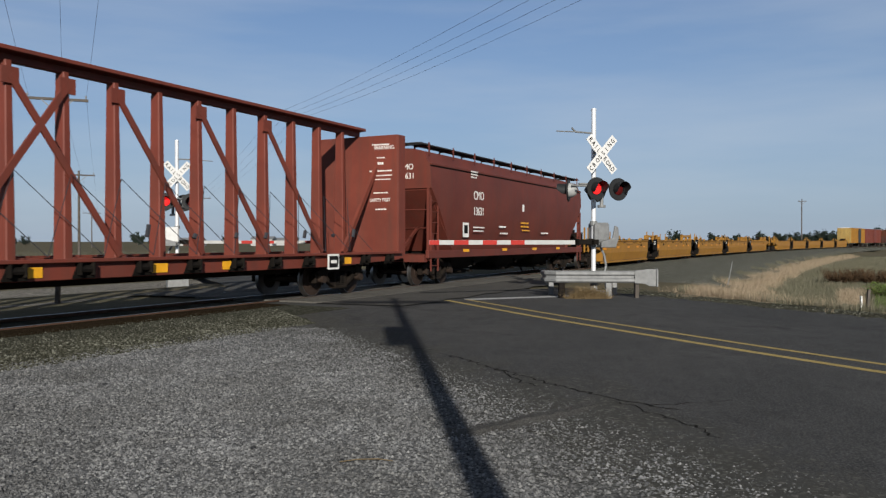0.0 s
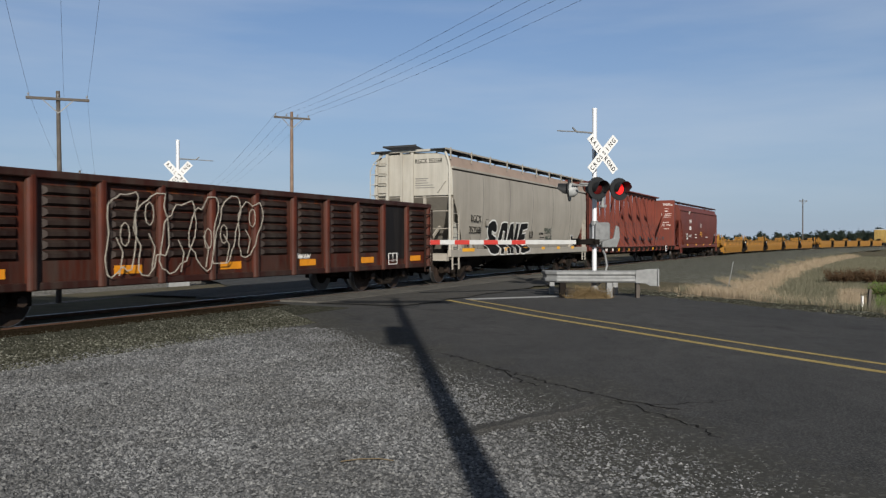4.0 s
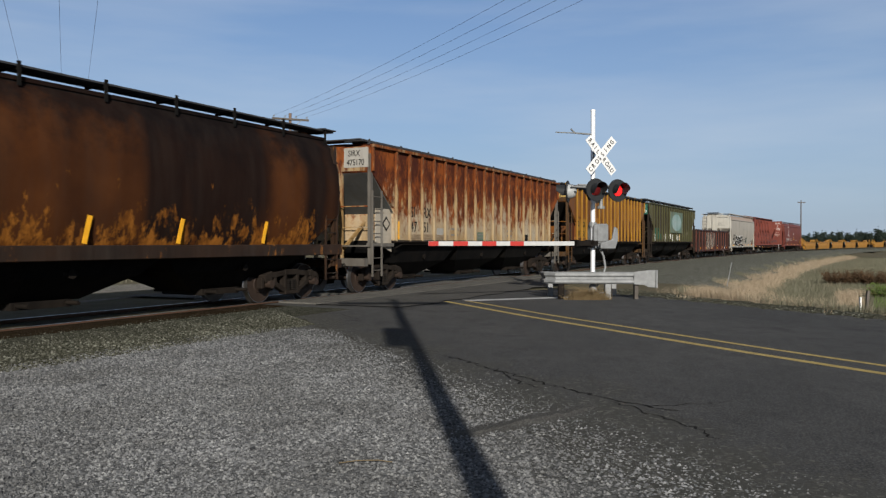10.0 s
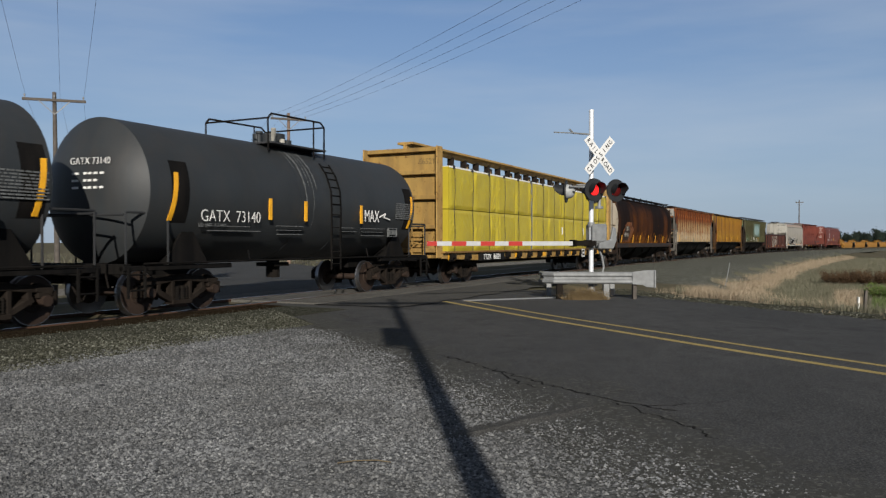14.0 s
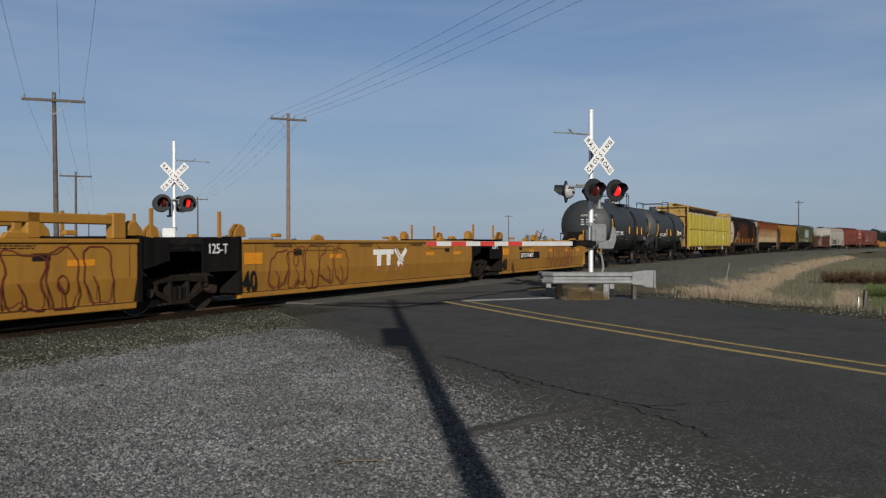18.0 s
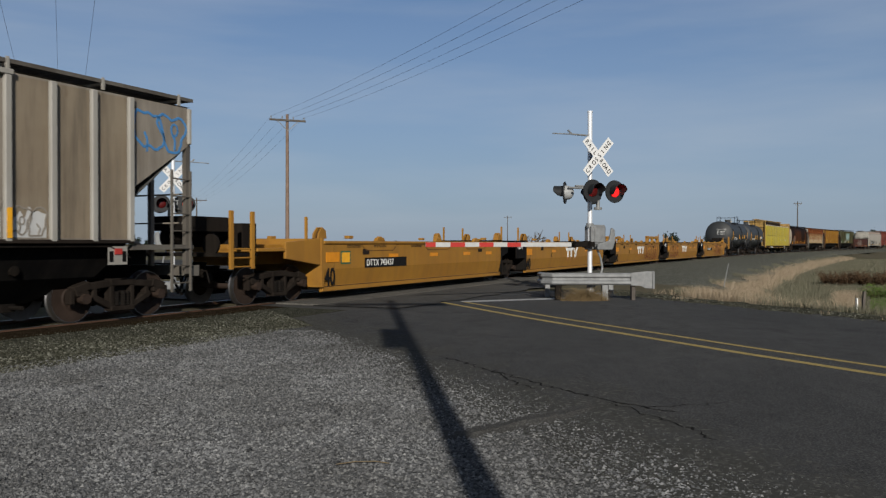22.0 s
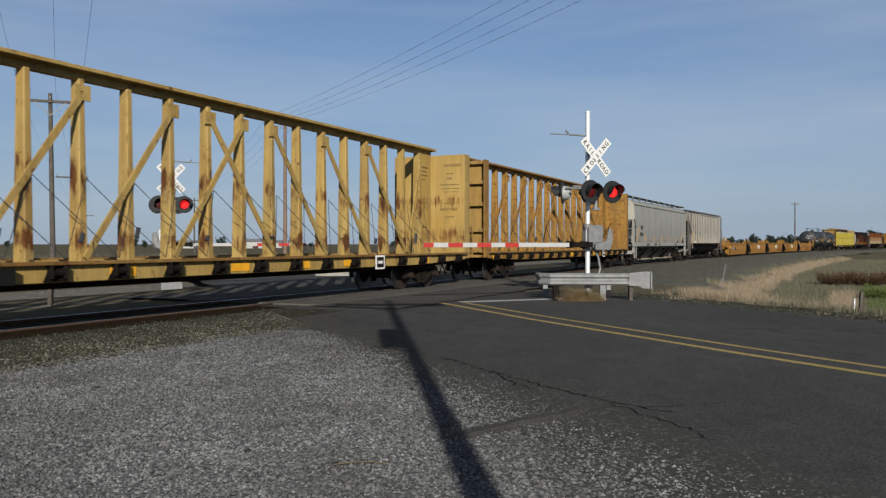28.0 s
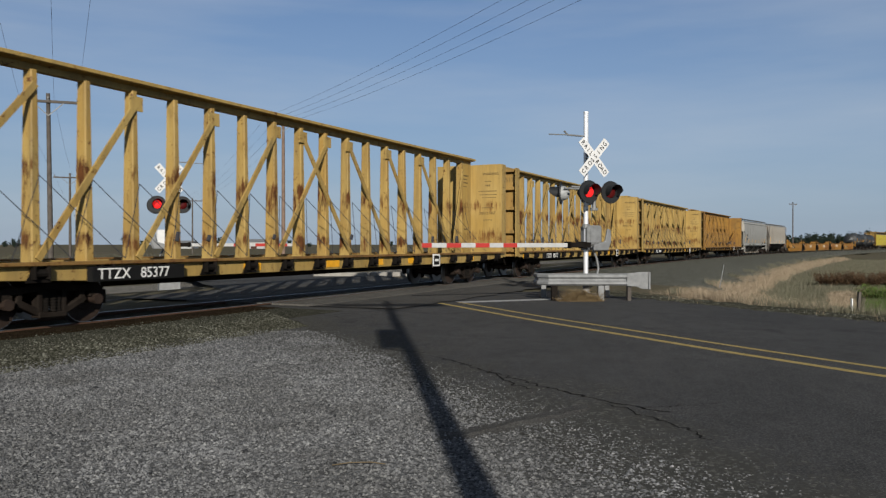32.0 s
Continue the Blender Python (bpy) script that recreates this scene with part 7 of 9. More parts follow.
rs = np.random.RandomState(2)
M["stones"] = island_material("loose_gravel_stones", ((0.040, 0.041, 0.043), (0.078, 0.080, 0.082), (0.105, 0.107, 0.110), (0.127, 0.129, 0.132), (0.152, 0.154, 0.156), (0.215, 0.217, 0.215)), patch=0.9)
n = 380000
d = np.sqrt(4.3 ** 2 + (13.8 ** 2 - 4.3 ** 2) * rs.rand(n))
px = (rs.rand(n) * 2 - 1) * (0.3 + d * 0.585)
side = (px - ROAD_P.x) * ROAD_N.x + (d - ROAD_P.y) * ROAD_N.y
bare = np.interp(d, [5, 10, 12.5], [3.75, 4.25, 4.4])
wide = np.interp(d, [5, 10, 12.5], [2.5, 1.0, 0.6])
keep = (rs.rand(n) < np.clip((-side - bare) / wide, 0.0, 1.0) ** 1.6) & (rs.rand(n) < (8.0 / np.maximum(d, 8.0)) ** 2.0)
edge_off = track_offset(px, d)[0]
keep &= edge_off > 4.1 + 0.7 * rs.rand(n)
px, d = px[keep], d[keep]
scatter_stones("gravel_stones", np.stack([px, d, np.full(len(px), -0.046)], 1), (0.005 + 0.015 * rs.rand(len(px)) ** 2.4) * np.clip((-side[keep] - 3.3) / 2.0, 0.4, 1.0), M["stones"], "loose grey gravel stones on the lot")
# a few larger dark stones and a dry stalk lying on the lot
q = np.array([(-1.41, 5.75), (-0.72, 5.45), (-0.9, 6.9), (-2.2, 7.6), (-3.1, 6.3), (-1.9, 5.2), (-2.6, 9.1), (0.65, 5.1), (1.2, 5.0), (-0.3, 8.2), (-3.6, 8.3), (1.5, 4.9)])
scatter_stones("dark_stones", np.column_stack([q, np.full(len(q), -0.04)]), 0.016 + 0.014 * rs.rand(len(q)), plain("dark_basalt_stone", (0.030, 0.031, 0.033), 0.9), "scattered larger dark stones on the gravel")
solid("dry_stalk", MB().path([(-0.72, 5.34, -0.028), (-0.60, 5.38, -0.022), (-0.46, 5.39, -0.022), (-0.36, 5.37, -0.03)], 0.004, 5), plain("dry_straw_stalk", (0.13, 0.10, 0.06), 0.9), "thin dry straw stalk lying on the gravel", "stalk")
# coarse stones along the rail's near edge
n = 52000
ss = -27 + 23 * rs.rand(n)
oo = 1.45 + 3.3 * rs.rand(n) ** 0.9
pts = np.array([track(s, o)[:2] for s, o in zip(ss, oo)])
clear = ((pts[:, 0] - ROAD_P.x) * ROAD_N.x + (pts[:, 1] - ROAD_P.y) * ROAD_N.y < -4.75) & ((ss < -9.4) | (oo > 4.3))
pts = pts[clear]
n = len(pts)
M["stones_brown"] = island_material("coarse_ballast_stones", ((0.018, 0.018, 0.012), (0.033, 0.033, 0.024), (0.050, 0.050, 0.037), (0.074, 0.074, 0.058), (0.15, 0.15, 0.125)), patch=0.8)
scatter_stones("ballast_stones", np.column_stack([pts, np.full(n, -0.046)]), 0.009 + 0.020 * rs.rand(n) ** 1.8, M["stones_brown"], "coarse brown-grey ballast stones beside the track")
# stony verge on the road's far side
n = 14000
al = -16 + 19 * rs.rand(n)
sd = 5.2 + 2.3 * rs.rand(n) ** 1.3
pts = np.array([road_xy(a, q) for a, q in zip(al, sd)])
scatter_stones("verge_stones", np.column_stack([pts, terrain(pts[:, 0], pts[:, 1]) + 0.02]), 0.007 + 0.024 * rs.rand(n) ** 3, M["stones_brown"], "stones and crumbs along the road verge")

# cracks in the road's edge
M["crack"] = plain("dark_crack_dirt", (0.012, 0.011, 0.010), 0.95)


def crack(pts, w, seed):
    rnd = random.Random(seed)
    line = []
    for p, q in zip(pts, pts[1:]):
        for i in range(8):
            f = i / 8
            line.append(Vector((p[0] + (q[0] - p[0]) * f + 0.11 * (rnd.random() - 0.5), p[1] + (q[1] - p[1]) * f + 0.07 * (rnd.random() - 0.5), 0)))
    mb = MB()
    for p, q in zip(line, line[1:]):
        u = (q - p).normalized().cross(Vector((0, 0, 1))) * w * (0.4 + 1.2 * rnd.random())
        mb.add([(*(p - u).xy, -0.0425), (*(q - u).xy, -0.0425), (*(q + u).xy, -0.0425), (*(p + u).xy, -0.0425)], [(0, 1, 2, 3)])
    return mb


solid("road_crack", crack([(-0.05, 10.6), (0.25, 10.1), (0.58, 9.42), (0.95, 8.65), (1.26, 8.15), (1.5, 7.72), (1.86, 7.26), (2.12, 7.05)], 0.014, 1), M["crack"], "ragged dark crack along the asphalt edge", kind="structure")
solid("road_crack", crack([(0.60, 9.40), (0.78, 8.55), (1.02, 8.2)], 0.010, 2), M["crack"], "thin branching crack in the asphalt", kind="structure")
solid("road_crack", crack([(1.86, 7.26), (2.25, 7.35), (2.75, 7.5)], 0.006, 5), M["crack"], "thin branching crack in the asphalt", kind="structure")
solid("road_crack", crack([(1.62, 7.5), (1.85, 6.85), (2.02, 6.45), (2.1, 6.05)], 0.009, 4), M["crack"], "thin branching crack in the asphalt", kind="structure")
solid("road_crack", crack([(-3.2, 18.0), (-2.2, 16.6), (-1.6, 15.2)], 0.007, 3), M["crack"], "thin crack in the asphalt by the crossing", kind="structure")
solid("road_crack", crack([(-1.0, 11.6), (-0.55, 11.2), (-0.05, 10.9)], 0.008, 6), M["crack"], "thin crack in the asphalt by the gravel", kind="structure")


def broken_edge(pts, w, z, seed):
    """The crumbling lip of an older layer of asphalt, sloping down on its near side."""
    rnd = random.Random(seed)
    rings = []
    n = 10 * (len(pts) - 1)
    for i in range(n + 1):
        k, f = min(i // 10, len(pts) - 2), i / 10 - min(i // 10, len(pts) - 2)
        p, q = Vector(pts[k]), Vector(pts[k + 1])
        c = p.lerp(q, f) + Vector((0, 0.05 * (rnd.random() - 0.5)))
        a = math.sin(math.pi * i / n) ** 0.5 + 0.02
        rings.append([(c.x, c.y - w * a * (0.8 + 0.4 * rnd.random()), -0.046), (c.x, c.y - w * a * 0.4, -0.044 + z * a * 0.4), (c.x, c.y, -0.044 + z * a * (0.8 + 0.4 * rnd.random())), (c.x, c.y + w * 1.6, -0.046)])
    return MB().loft(rings, caps=False, closed=False)


solid("asphalt_lip", broken_edge([(-0.02, 6.12), (0.33, 6.3), (0.72, 6.66), (1.1, 6.95), (1.42, 7.3)], 0.16, 0.018, 3), M["asphalt_old"], "crumbling lip of an older asphalt layer", kind="structure")

# ---------------------------------------------------------------- dry grass and scrub
def grass(name, px, py, height, mat, label, width=0.012, bend=0.35, seed=1):
    rnd = np.random.RandomState(seed)
    n = len(px)
    z = terrain(px, py) - 0.02
    a = rnd.rand(n) * 6.283
    hgt = height * (0.5 + 0.8 * rnd.rand(n))
    lean = bend * (0.2 + rnd.rand(n)) * hgt
    b = rnd.rand(n) * 6.283
    w = width * (0.6 + 0.8 * rnd.rand(n))
    p = np.stack([px, py, z], 1)
    u = np.stack([np.cos(a), np.sin(a), np.zeros(n)], 1) * w[:, None]
    mid = p + np.stack([np.cos(b) * lean * 0.3, np.sin(b) * lean * 0.3, hgt * 0.6], 1)
    tip = p + np.stack([np.cos(b) * lean, np.sin(b) * lean, hgt], 1)
    v = np.stack([p - u, p + u, mid + u * 0.6, mid - u * 0.6, tip], 1).reshape(-1, 3)
    k = 5 * np.arange(n)
    f = [(i, i + 1, i + 2, i + 3) for i in k.tolist()] + [(i + 3, i + 2, i + 4) for i in k.tolist()]
    me = bpy.data.meshes.new(name)
    me.from_pydata(v.tolist(), [], f)
    me.materials.append(mat)
    return tagged(new(name, me), label, "grass", "", "stuff")


M["straw"] = island_material("dry_straw_grass", ((0.235, 0.182, 0.122), (0.31, 0.25, 0.175), (0.265, 0.21, 0.145), (0.17, 0.133, 0.09), (0.36, 0.295, 0.21)))
M["grey_grass"] = island_material("grey_green_winter_grass", ((0.088, 0.085, 0.060), (0.125, 0.119, 0.085), (0.074, 0.076, 0.048), (0.165, 0.152, 0.112)))
M["green_grass"] = island_material("green_ditch_grass", ((0.05, 0.09, 0.02), (0.08, 0.12, 0.03), (0.06, 0.08, 0.025)))
M["brown_twigs"] = island_material("brown_dead_twigs", ((0.05, 0.03, 0.017), (0.08, 0.05, 0.028), (0.035, 0.022, 0.014)))

rs = np.random.RandomState(9)


def candidates(n, x0, x1, y0, y1):
    """Random points of the ground, denser near by."""
    y = y0 * (y1 / y0) ** rs.rand(n)
    x = (x0 + (x1 - x0) * rs.rand(n)) * y
    off, s = track_offset(x, y)
    side = (x - ROAD_P.x) * ROAD_N.x + (y - ROAD_P.y) * ROAD_N.y
    return x, y, off, side


def clumpy(x, y, scale, seed):
    return np.array([noise.noise(Vector((a * scale, b * scale, seed))) for a, b in zip(x, y)])


x, y, off, side = candidates(260000, 0.26, 0.62, 15.5, 120)
ok = (off > 9.2 + 0.6 * np.sin(y * 0.9)) & (side > 7.0 + 1.2 * (y > 24))
x, y, off, side = x[ok], y[ok], off[ok], side[ok]
c = clumpy(x, y, 0.45, 1.0)
near_edge = 1.2 * np.exp(-((off - 9.6 - 0.012 * y) / 0.8) ** 2) + 0.75 * np.exp(-((side - 7.9) / 1.0) ** 2) + 0.95 * np.exp(-((x / y - 0.512) / 0.022) ** 2 - ((y - 33) / 8) ** 2)
pick = (c * 0.5 + near_edge * 0.8 + 0.25 * rs.rand(len(c))) > 0.62
grass("dry_grass", x[pick], y[pick], 0.36, M["straw"], "pale straw-coloured dry grass on the bank", 0.0022 + 0.00009 * y[pick], 0.9, seed=2)
rest = ~pick & (rs.rand(len(c)) < 0.75)
grass("winter_grass", x[rest], y[rest], 0.24, M["grey_grass"], "short grey-green winter grass in the ditch", 0.004 + 0.00012 * y[rest], seed=3)
# sparse tufts creeping out over the stony verge
x, y, off, side = candidates(26000, 0.27, 0.6, 13, 34)
ok = (side > 5.9) & (side < 9.5) & (off > 7.4) & (clumpy(x, y, 1.3, 4.0) > 0.27)
grass("verge_grass", x[ok], y[ok], 0.22, M["straw"], "sparse straw tufts on the stony verge", 0.0032, 0.9, seed=8)
x, y, off, side = candidates(9000, 0.545, 0.64, 26, 46)
ok = (side > 9.0) & (clumpy(x, y, 0.4, 7.0) > -0.25)
grass("green_grass", x[ok], y[ok], 0.26, M["green_grass"], "green grass at the ditch bottom", 0.012, seed=4)
# weeds under the guard rail
_a, _r = rs.rand(2200) * 6.283, rs.rand(2200) ** 0.6
x, y = 3.78 + 0.62 * _r * np.cos(_a), 20.90 + 0.24 * _r * np.sin(_a)
grass("dry_weeds", x, y, 0.36 * (1.1 - 0.75 * _r ** 2), island_material("tangled_dry_weeds", ((0.15, 0.105, 0.055), (0.24, 0.175, 0.095), (0.10, 0.075, 0.04))), "tangled brown weeds under the guard rail", 0.005, 1.7, 5)
x, y, off, side = candidates(16000, -0.75, 0.2, 30, 140)
ok = off < -16
grass("far_grass", x[ok], y[ok], 0.30, M["grey_grass"], "rough winter grass beyond the track", 0.02, seed=6)


def shrub(x, y, r, hgt, mat, label, n=900, seed=1):
    """A low bush: many thin twigs fanning from its foot, with small leaves."""
    rnd = random.Random(seed)
    z = float(terrain(np.array([x]), np.array([y]))[0])
    sh = thing("shrub", label, "shrub", m=pose(x, y, z))
    tw = MB()
    lf = MB()
    for i in range(n // 12):
        a, e = rnd.random() * 6.283, 0.15 + rnd.random()
        tip = Vector((math.cos(a) * r * rnd.random() ** 0.5, math.sin(a) * r * rnd.random() ** 0.5, hgt * (0.4 + 0.6 * rnd.random())))
        foot = Vector((tip.x * 0.45, tip.y * 0.45, 0))
        tw.rod(foot, tip, 0.010, 4, 0.003)
        for k in range(12):
            p = foot.lerp(tip, 0.35 + 0.65 * rnd.random()) + Vector((rnd.random() - 0.5, rnd.random() - 0.5, rnd.random() - 0.5)) * 0.16
            u = Vector((rnd.random() - 0.5, rnd.random() - 0.5, rnd.random() - 0.5)).normalized() * 0.05
            w = u.orthogonal().normalized() * 0.025
            lf.add([p - u, p + w, p + u, p - w], [(0, 1, 2, 3)])
    tagged(part("bramble_tangle", tw, M["brown_twigs"], sh), kind="stuff")
    tagged(part("foliage", lf, mat, sh), kind="stuff")
    return sh


for k, (x, y) in enumerate(((23.0, 45.6), (24.6, 45.0), (26.3, 44.7))):
    shrub(x, y, 1.25, 0.95, M["brown_twigs"], "low tangle of dead brown brambles on the bank", 2600, 1 + k)
shrub(19.2, 34.0, 1.1, 0.75, M["green_grass"], "small green bush in the ditch", 1200, 3)
M["stake_white"] = plain("white_plastic_stake", (0.72, 0.72, 0.70), 0.5)
solid("marker_stake", MB().beam((10.75, 30.0, -0.2), (10.92, 30.0, 0.70), 0.03, 0.02), M["galv"], "thin leaning grey marker stake by the track", "stake")
solid("marker_stake", MB().beam((10.55, 20.0, -0.6), (10.55, 20.0, 0.08), 0.07, 0.03), M["stake_white"], "short white marker stake in the grass", "stake")
solid("fence_stake", MB().beam((10.72, 20.1, -0.7), (10.80, 20.1, 0.25), 0.07, 0.06), M["wood_pole"], "leaning brown wooden stake in the grass", "stake")

# ---------------------------------------------------------------- far trees
M["far_leaf"] = island_material("dark_evergreen_leaves", ((0.013, 0.020, 0.016), (0.020, 0.028, 0.021), (0.030, 0.038, 0.030)))
M["bark"] = plain("grey_bark", (0.09, 0.075, 0.06), 0.9, var=0.4)


def tree_mesh(seed, wide):
    """Trunk and a crown of several hundred leaf clumps round a few limbs, one metre tall."""
    rnd = random.Random(seed)
    tr, cr = MB().rod((0, 0, 0), (0, 0, 0.6), 0.03, 7, 0.015), MB()
    for k in range(9):
        a = rnd.random() * 6.283
        z0, z1 = 0.15 + 0.4 * rnd.random(), 0.35 + 0.55 * rnd.random()
        r = wide * (0.35 + 0.65 * rnd.random()) * (1.15 - z1 * 0.6)
        tip = Vector((math.cos(a) * r, math.sin(a) * r, z1))
        tr.rod((0, 0, z0), tip, 0.012, 5, 0.004)
        for i in range(60):
            q = Vector((rnd.gauss(0, 1), rnd.gauss(0, 1), rnd.gauss(0, 0.8))) * 0.075
            p = tip * (0.45 + 0.6 * rnd.random()) + q + Vector((0, 0, 0.1))
            u = Vector((rnd.random() - 0.5, rnd.random() - 0.5, rnd.random() - 0.5)).normalized() * (0.035 + 0.035 * rnd.random())
            w = u.orthogonal().normalized() * (0.03 + 0.02 * rnd.random())
            t = u.cross(w).normalized() * 0.03
            cr.add([p - u, p + w, p + u, p - w, p + t, p - t], [(0, 1, 4), (1, 2, 4), (2, 3, 4), (3, 0, 4), (1, 0, 5), (2, 1, 5), (3, 2, 5), (0, 3, 5)])
    return mesh_of("trunk", tr, M["bark"]), mesh_of("crown", cr, M["far_leaf"])


TREES = [tree_mesh(k, 0.42 + 0.12 * (k % 3)) for k in range(5)]


def far_tree(px, dist, hgt, k, label="dark evergreen tree on the far plain"):
    """A tree standing dist metres off, in the direction px of a picture 1568 wide."""
    x = (px - 784) / FOCAL * dist
    t = thing("tree", label, "tree", "far trees", pose(x, dist, -0.4, 0, 0, k * 57) @ Matrix.Diagonal((hgt, hgt, hgt, 1)))
    part("trunk", TREES[k % 5][0], None, t)
    part("crown", TREES[k % 5][1], None, t)


rnd = random.Random(21)
px = 1252
k = 0
while px < 1660:
    big = 1.0 if px < 1440 else 1.3
    far_tree(px, 400 + rnd.random() * 90, (4.2 + 2.8 * rnd.random()) * big, k)
    px += 4 + rnd.random() * (8 if px < 1440 else 5)
    k += 1
for px, dist, hgt in ((1186, 330, 6.5), (1196, 350, 5.0), (236, 260, 5.0), (246, 250, 3.6), (262, 270, 3.0), (398, 300, 4.6), (520, 320, 3.4), (556, 330, 2.6), (700, 340, 3.0), (840, 350, 3.0), (40, 300, 4.0), (20, 310, 3.0)):
    far_tree(px, dist, hgt, k, "small dark tree on the far plain")
    k += 1


def bare_tree(px, dist, hgt, seed):
    rnd = random.Random(seed)
    mb = MB()

    def grow(p, d, length, r, depth):
        q = p + d * length
        mb.rod(p, q, r, 5, r * 0.6)
        if depth:
            for _ in range(3):
                e = (d + Vector((rnd.gauss(0, 0.55), rnd.gauss(0, 0.55), rnd.gauss(0.05, 0.3)))).normalized()
                grow(p + d * length * (0.55 + 0.45 * rnd.random()), e, length * (0.55 + 0.25 * rnd.random()), r * 0.6, depth - 1)

    grow(Vector((0, 0, 0)), Vector((0, 0, 1)), hgt * 0.36, hgt * 0.05, 4)
    t = thing("bare_tree", "leafless winter tree beyond the track", "tree", "", pose((px - 784) / FOCAL * dist, dist, -0.4))
    part("branches", mb, M["bark"], t)


bare_tree(952, 190, 7.0, 1)
bare_tree(938, 195, 5.6, 2)
bare_tree(880, 230, 5.2, 3)
bare_tree(866, 235, 4.2, 4)
# far sheds on the plain
M["shed"] = plain("pale_shed_cladding", (0.34, 0.34, 0.33), 0.7)
for px, dist, w, hgt in ((330, 330, 12, 2.2), (462, 330, 9, 2.8), (480, 360, 14, 2.4)):
    x = (px - 784) / FOCAL * dist
    sh = thing("shed", "low pale shed far off on the plain", "shed", "far sheds", pose(x, dist, -0.43))
    part("wall", MB().box(-w / 2, w / 2, -4, 4, 0, hgt), M["shed"], sh)
    part("roof", MB().prism([(-4.3, hgt), (0, hgt + 1.2), (4.3, hgt)], -w / 2 - 0.2, w / 2 + 0.2, "x"), M["galv"], sh)
    part("door", MB().box(-1.2, 1.2, -4.03, -3.99, 0.02, 2.0), M["gon_brown"], sh)

# ---------------------------------------------------------------- the train, front to back
boxcar(220.3, 240, M["gon_brown"], "grey-brown boxcar far up the line", M["gon_brown"], M["gon_brown"])
boxcar(199.4, 218.6, M["red_car"], "dark red boxcar far up the line", M["red_car"], M["red_car"])
boxcar(181.1, 197.7, M["well_yellow"], "yellow boxcar with a pale end far up the line", M["beam_yellow"], M["tank_black"])
for k in range(5):
    well_unit(98.4 + k * 15.9, 98.4 + (k + 1) * 15.9, k == 0, k == 4, detail=False)
for k in range(5):
    well_unit(15.6 + k * 15.7, 15.6 + (k + 1) * 15.7, k == 0, k == 4, graffiti=0, logo=False, frame=k in (1, 3, 4))

FLOW = [(0.9, 1.12), (1.30, 1.16), (1.42, 1.6), (1.53, 2.3), (1.57, 2.9), (1.56, 3.5), (1.53, 3.91), (1.49, 3.98), (1.30, 4.40), (0.9, 4.50), (0.0, 4.56)]
FLOW_HIGH = [(0.9, 1.42), (1.40, 1.46), (1.47, 1.8), (1.55, 2.4), (1.58, 2.9), (1.56, 3.5), (1.52, 4.02), (1.46, 4.12), (1.34, 4.36), (0.9, 4.50), (0.0, 4.56)]
def side_text(name, text, size, mat, car, x, z, profile=None, stretch=0.8, label="", bold=0.0, lift=0.0):
    """Lettering with its foot at z, lying on the side sheet."""
    y = -1.507 if profile is None else -(max(surface(profile, z), surface(profile, z + size)) + 0.006)
    return lettering(name, text, size, mat, car, x, z, y - lift, stretch, label, bold=bold)


def sprayed(car, letters, profile, foot_y, foot_z, at, scale, high):
    """Fat spray-painted letters draped over a hopper's side and its sill: a black fill on a white outline."""
    def drape(name, polys, mat, lift, parent, label=""):
        bm = bmesh.new()
        for pts in polys:
            bm.faces.new([bm.verts.new((x, 0, z)) for x, z in pts])
        for z in (foot_z, 1.35, 1.6, 1.9, 2.15, 2.3):
            bmesh.ops.bisect_plane(bm, geom=bm.verts[:] + bm.edges[:] + bm.faces[:], plane_co=(0, 0, z), plane_no=(0, 0, 1))
        bmesh.ops.triangulate(bm, faces=bm.faces[:])
        for v in bm.verts:
            f = min(1.0, max(0.0, (v.co.z - foot_z) / (1.35 - foot_z)))
            v.co.y = -(foot_y + (surface(profile, max(1.35, v.co.z)) - foot_y) * f) - lift
        me = bpy.data.meshes.new(name)
        bm.to_mesh(me)
        bm.free()
        me.materials.append(mat)
        return part(name, me, None, parent, label)

    def grown(pts, r):
        n, out = len(pts), []
        area = sum(pts[i][0] * pts[(i + 1) % n][1] - pts[(i + 1) % n][0] * pts[i][1] for i in range(n))
        for i in range(n):
            a, b, c = (Vector(pts[(i + k) % n]) for k in (-1, 0, 1))
            u, w = (b - a).normalized(), (c - b).normalized()
            m = Vector((u.y + w.y, -u.x - w.x)) * (1 if area > 0 else -1)
            m = m.normalized() if m.length > 0.01 else Vector((0, 0))
            out.append(tuple(b + m * r * 1.15))
        return out

    for x, shape, eye in letters:
        pts = [(at[0] + x + px * scale, at[1] + pz * high) for px, pz in shape]
        drape("graffiti_outline", [grown(pts, 0.05)], M["white_mark"], 0.008, car, "white outline of the graffiti")
        fill = drape("graffiti", [pts], M["black_mark"], 0.013, car, "fat black graffiti letter")
        if eye:
            pts = [(at[0] + x + px * scale, at[1] + pz * high) for px, pz in eye]
            drape("letter_rim", [grown(pts, 0.05)], M["white_mark"], 0.017, fill)
            drape("letter_eye", [pts], M["grey_car"], 0.021, fill)


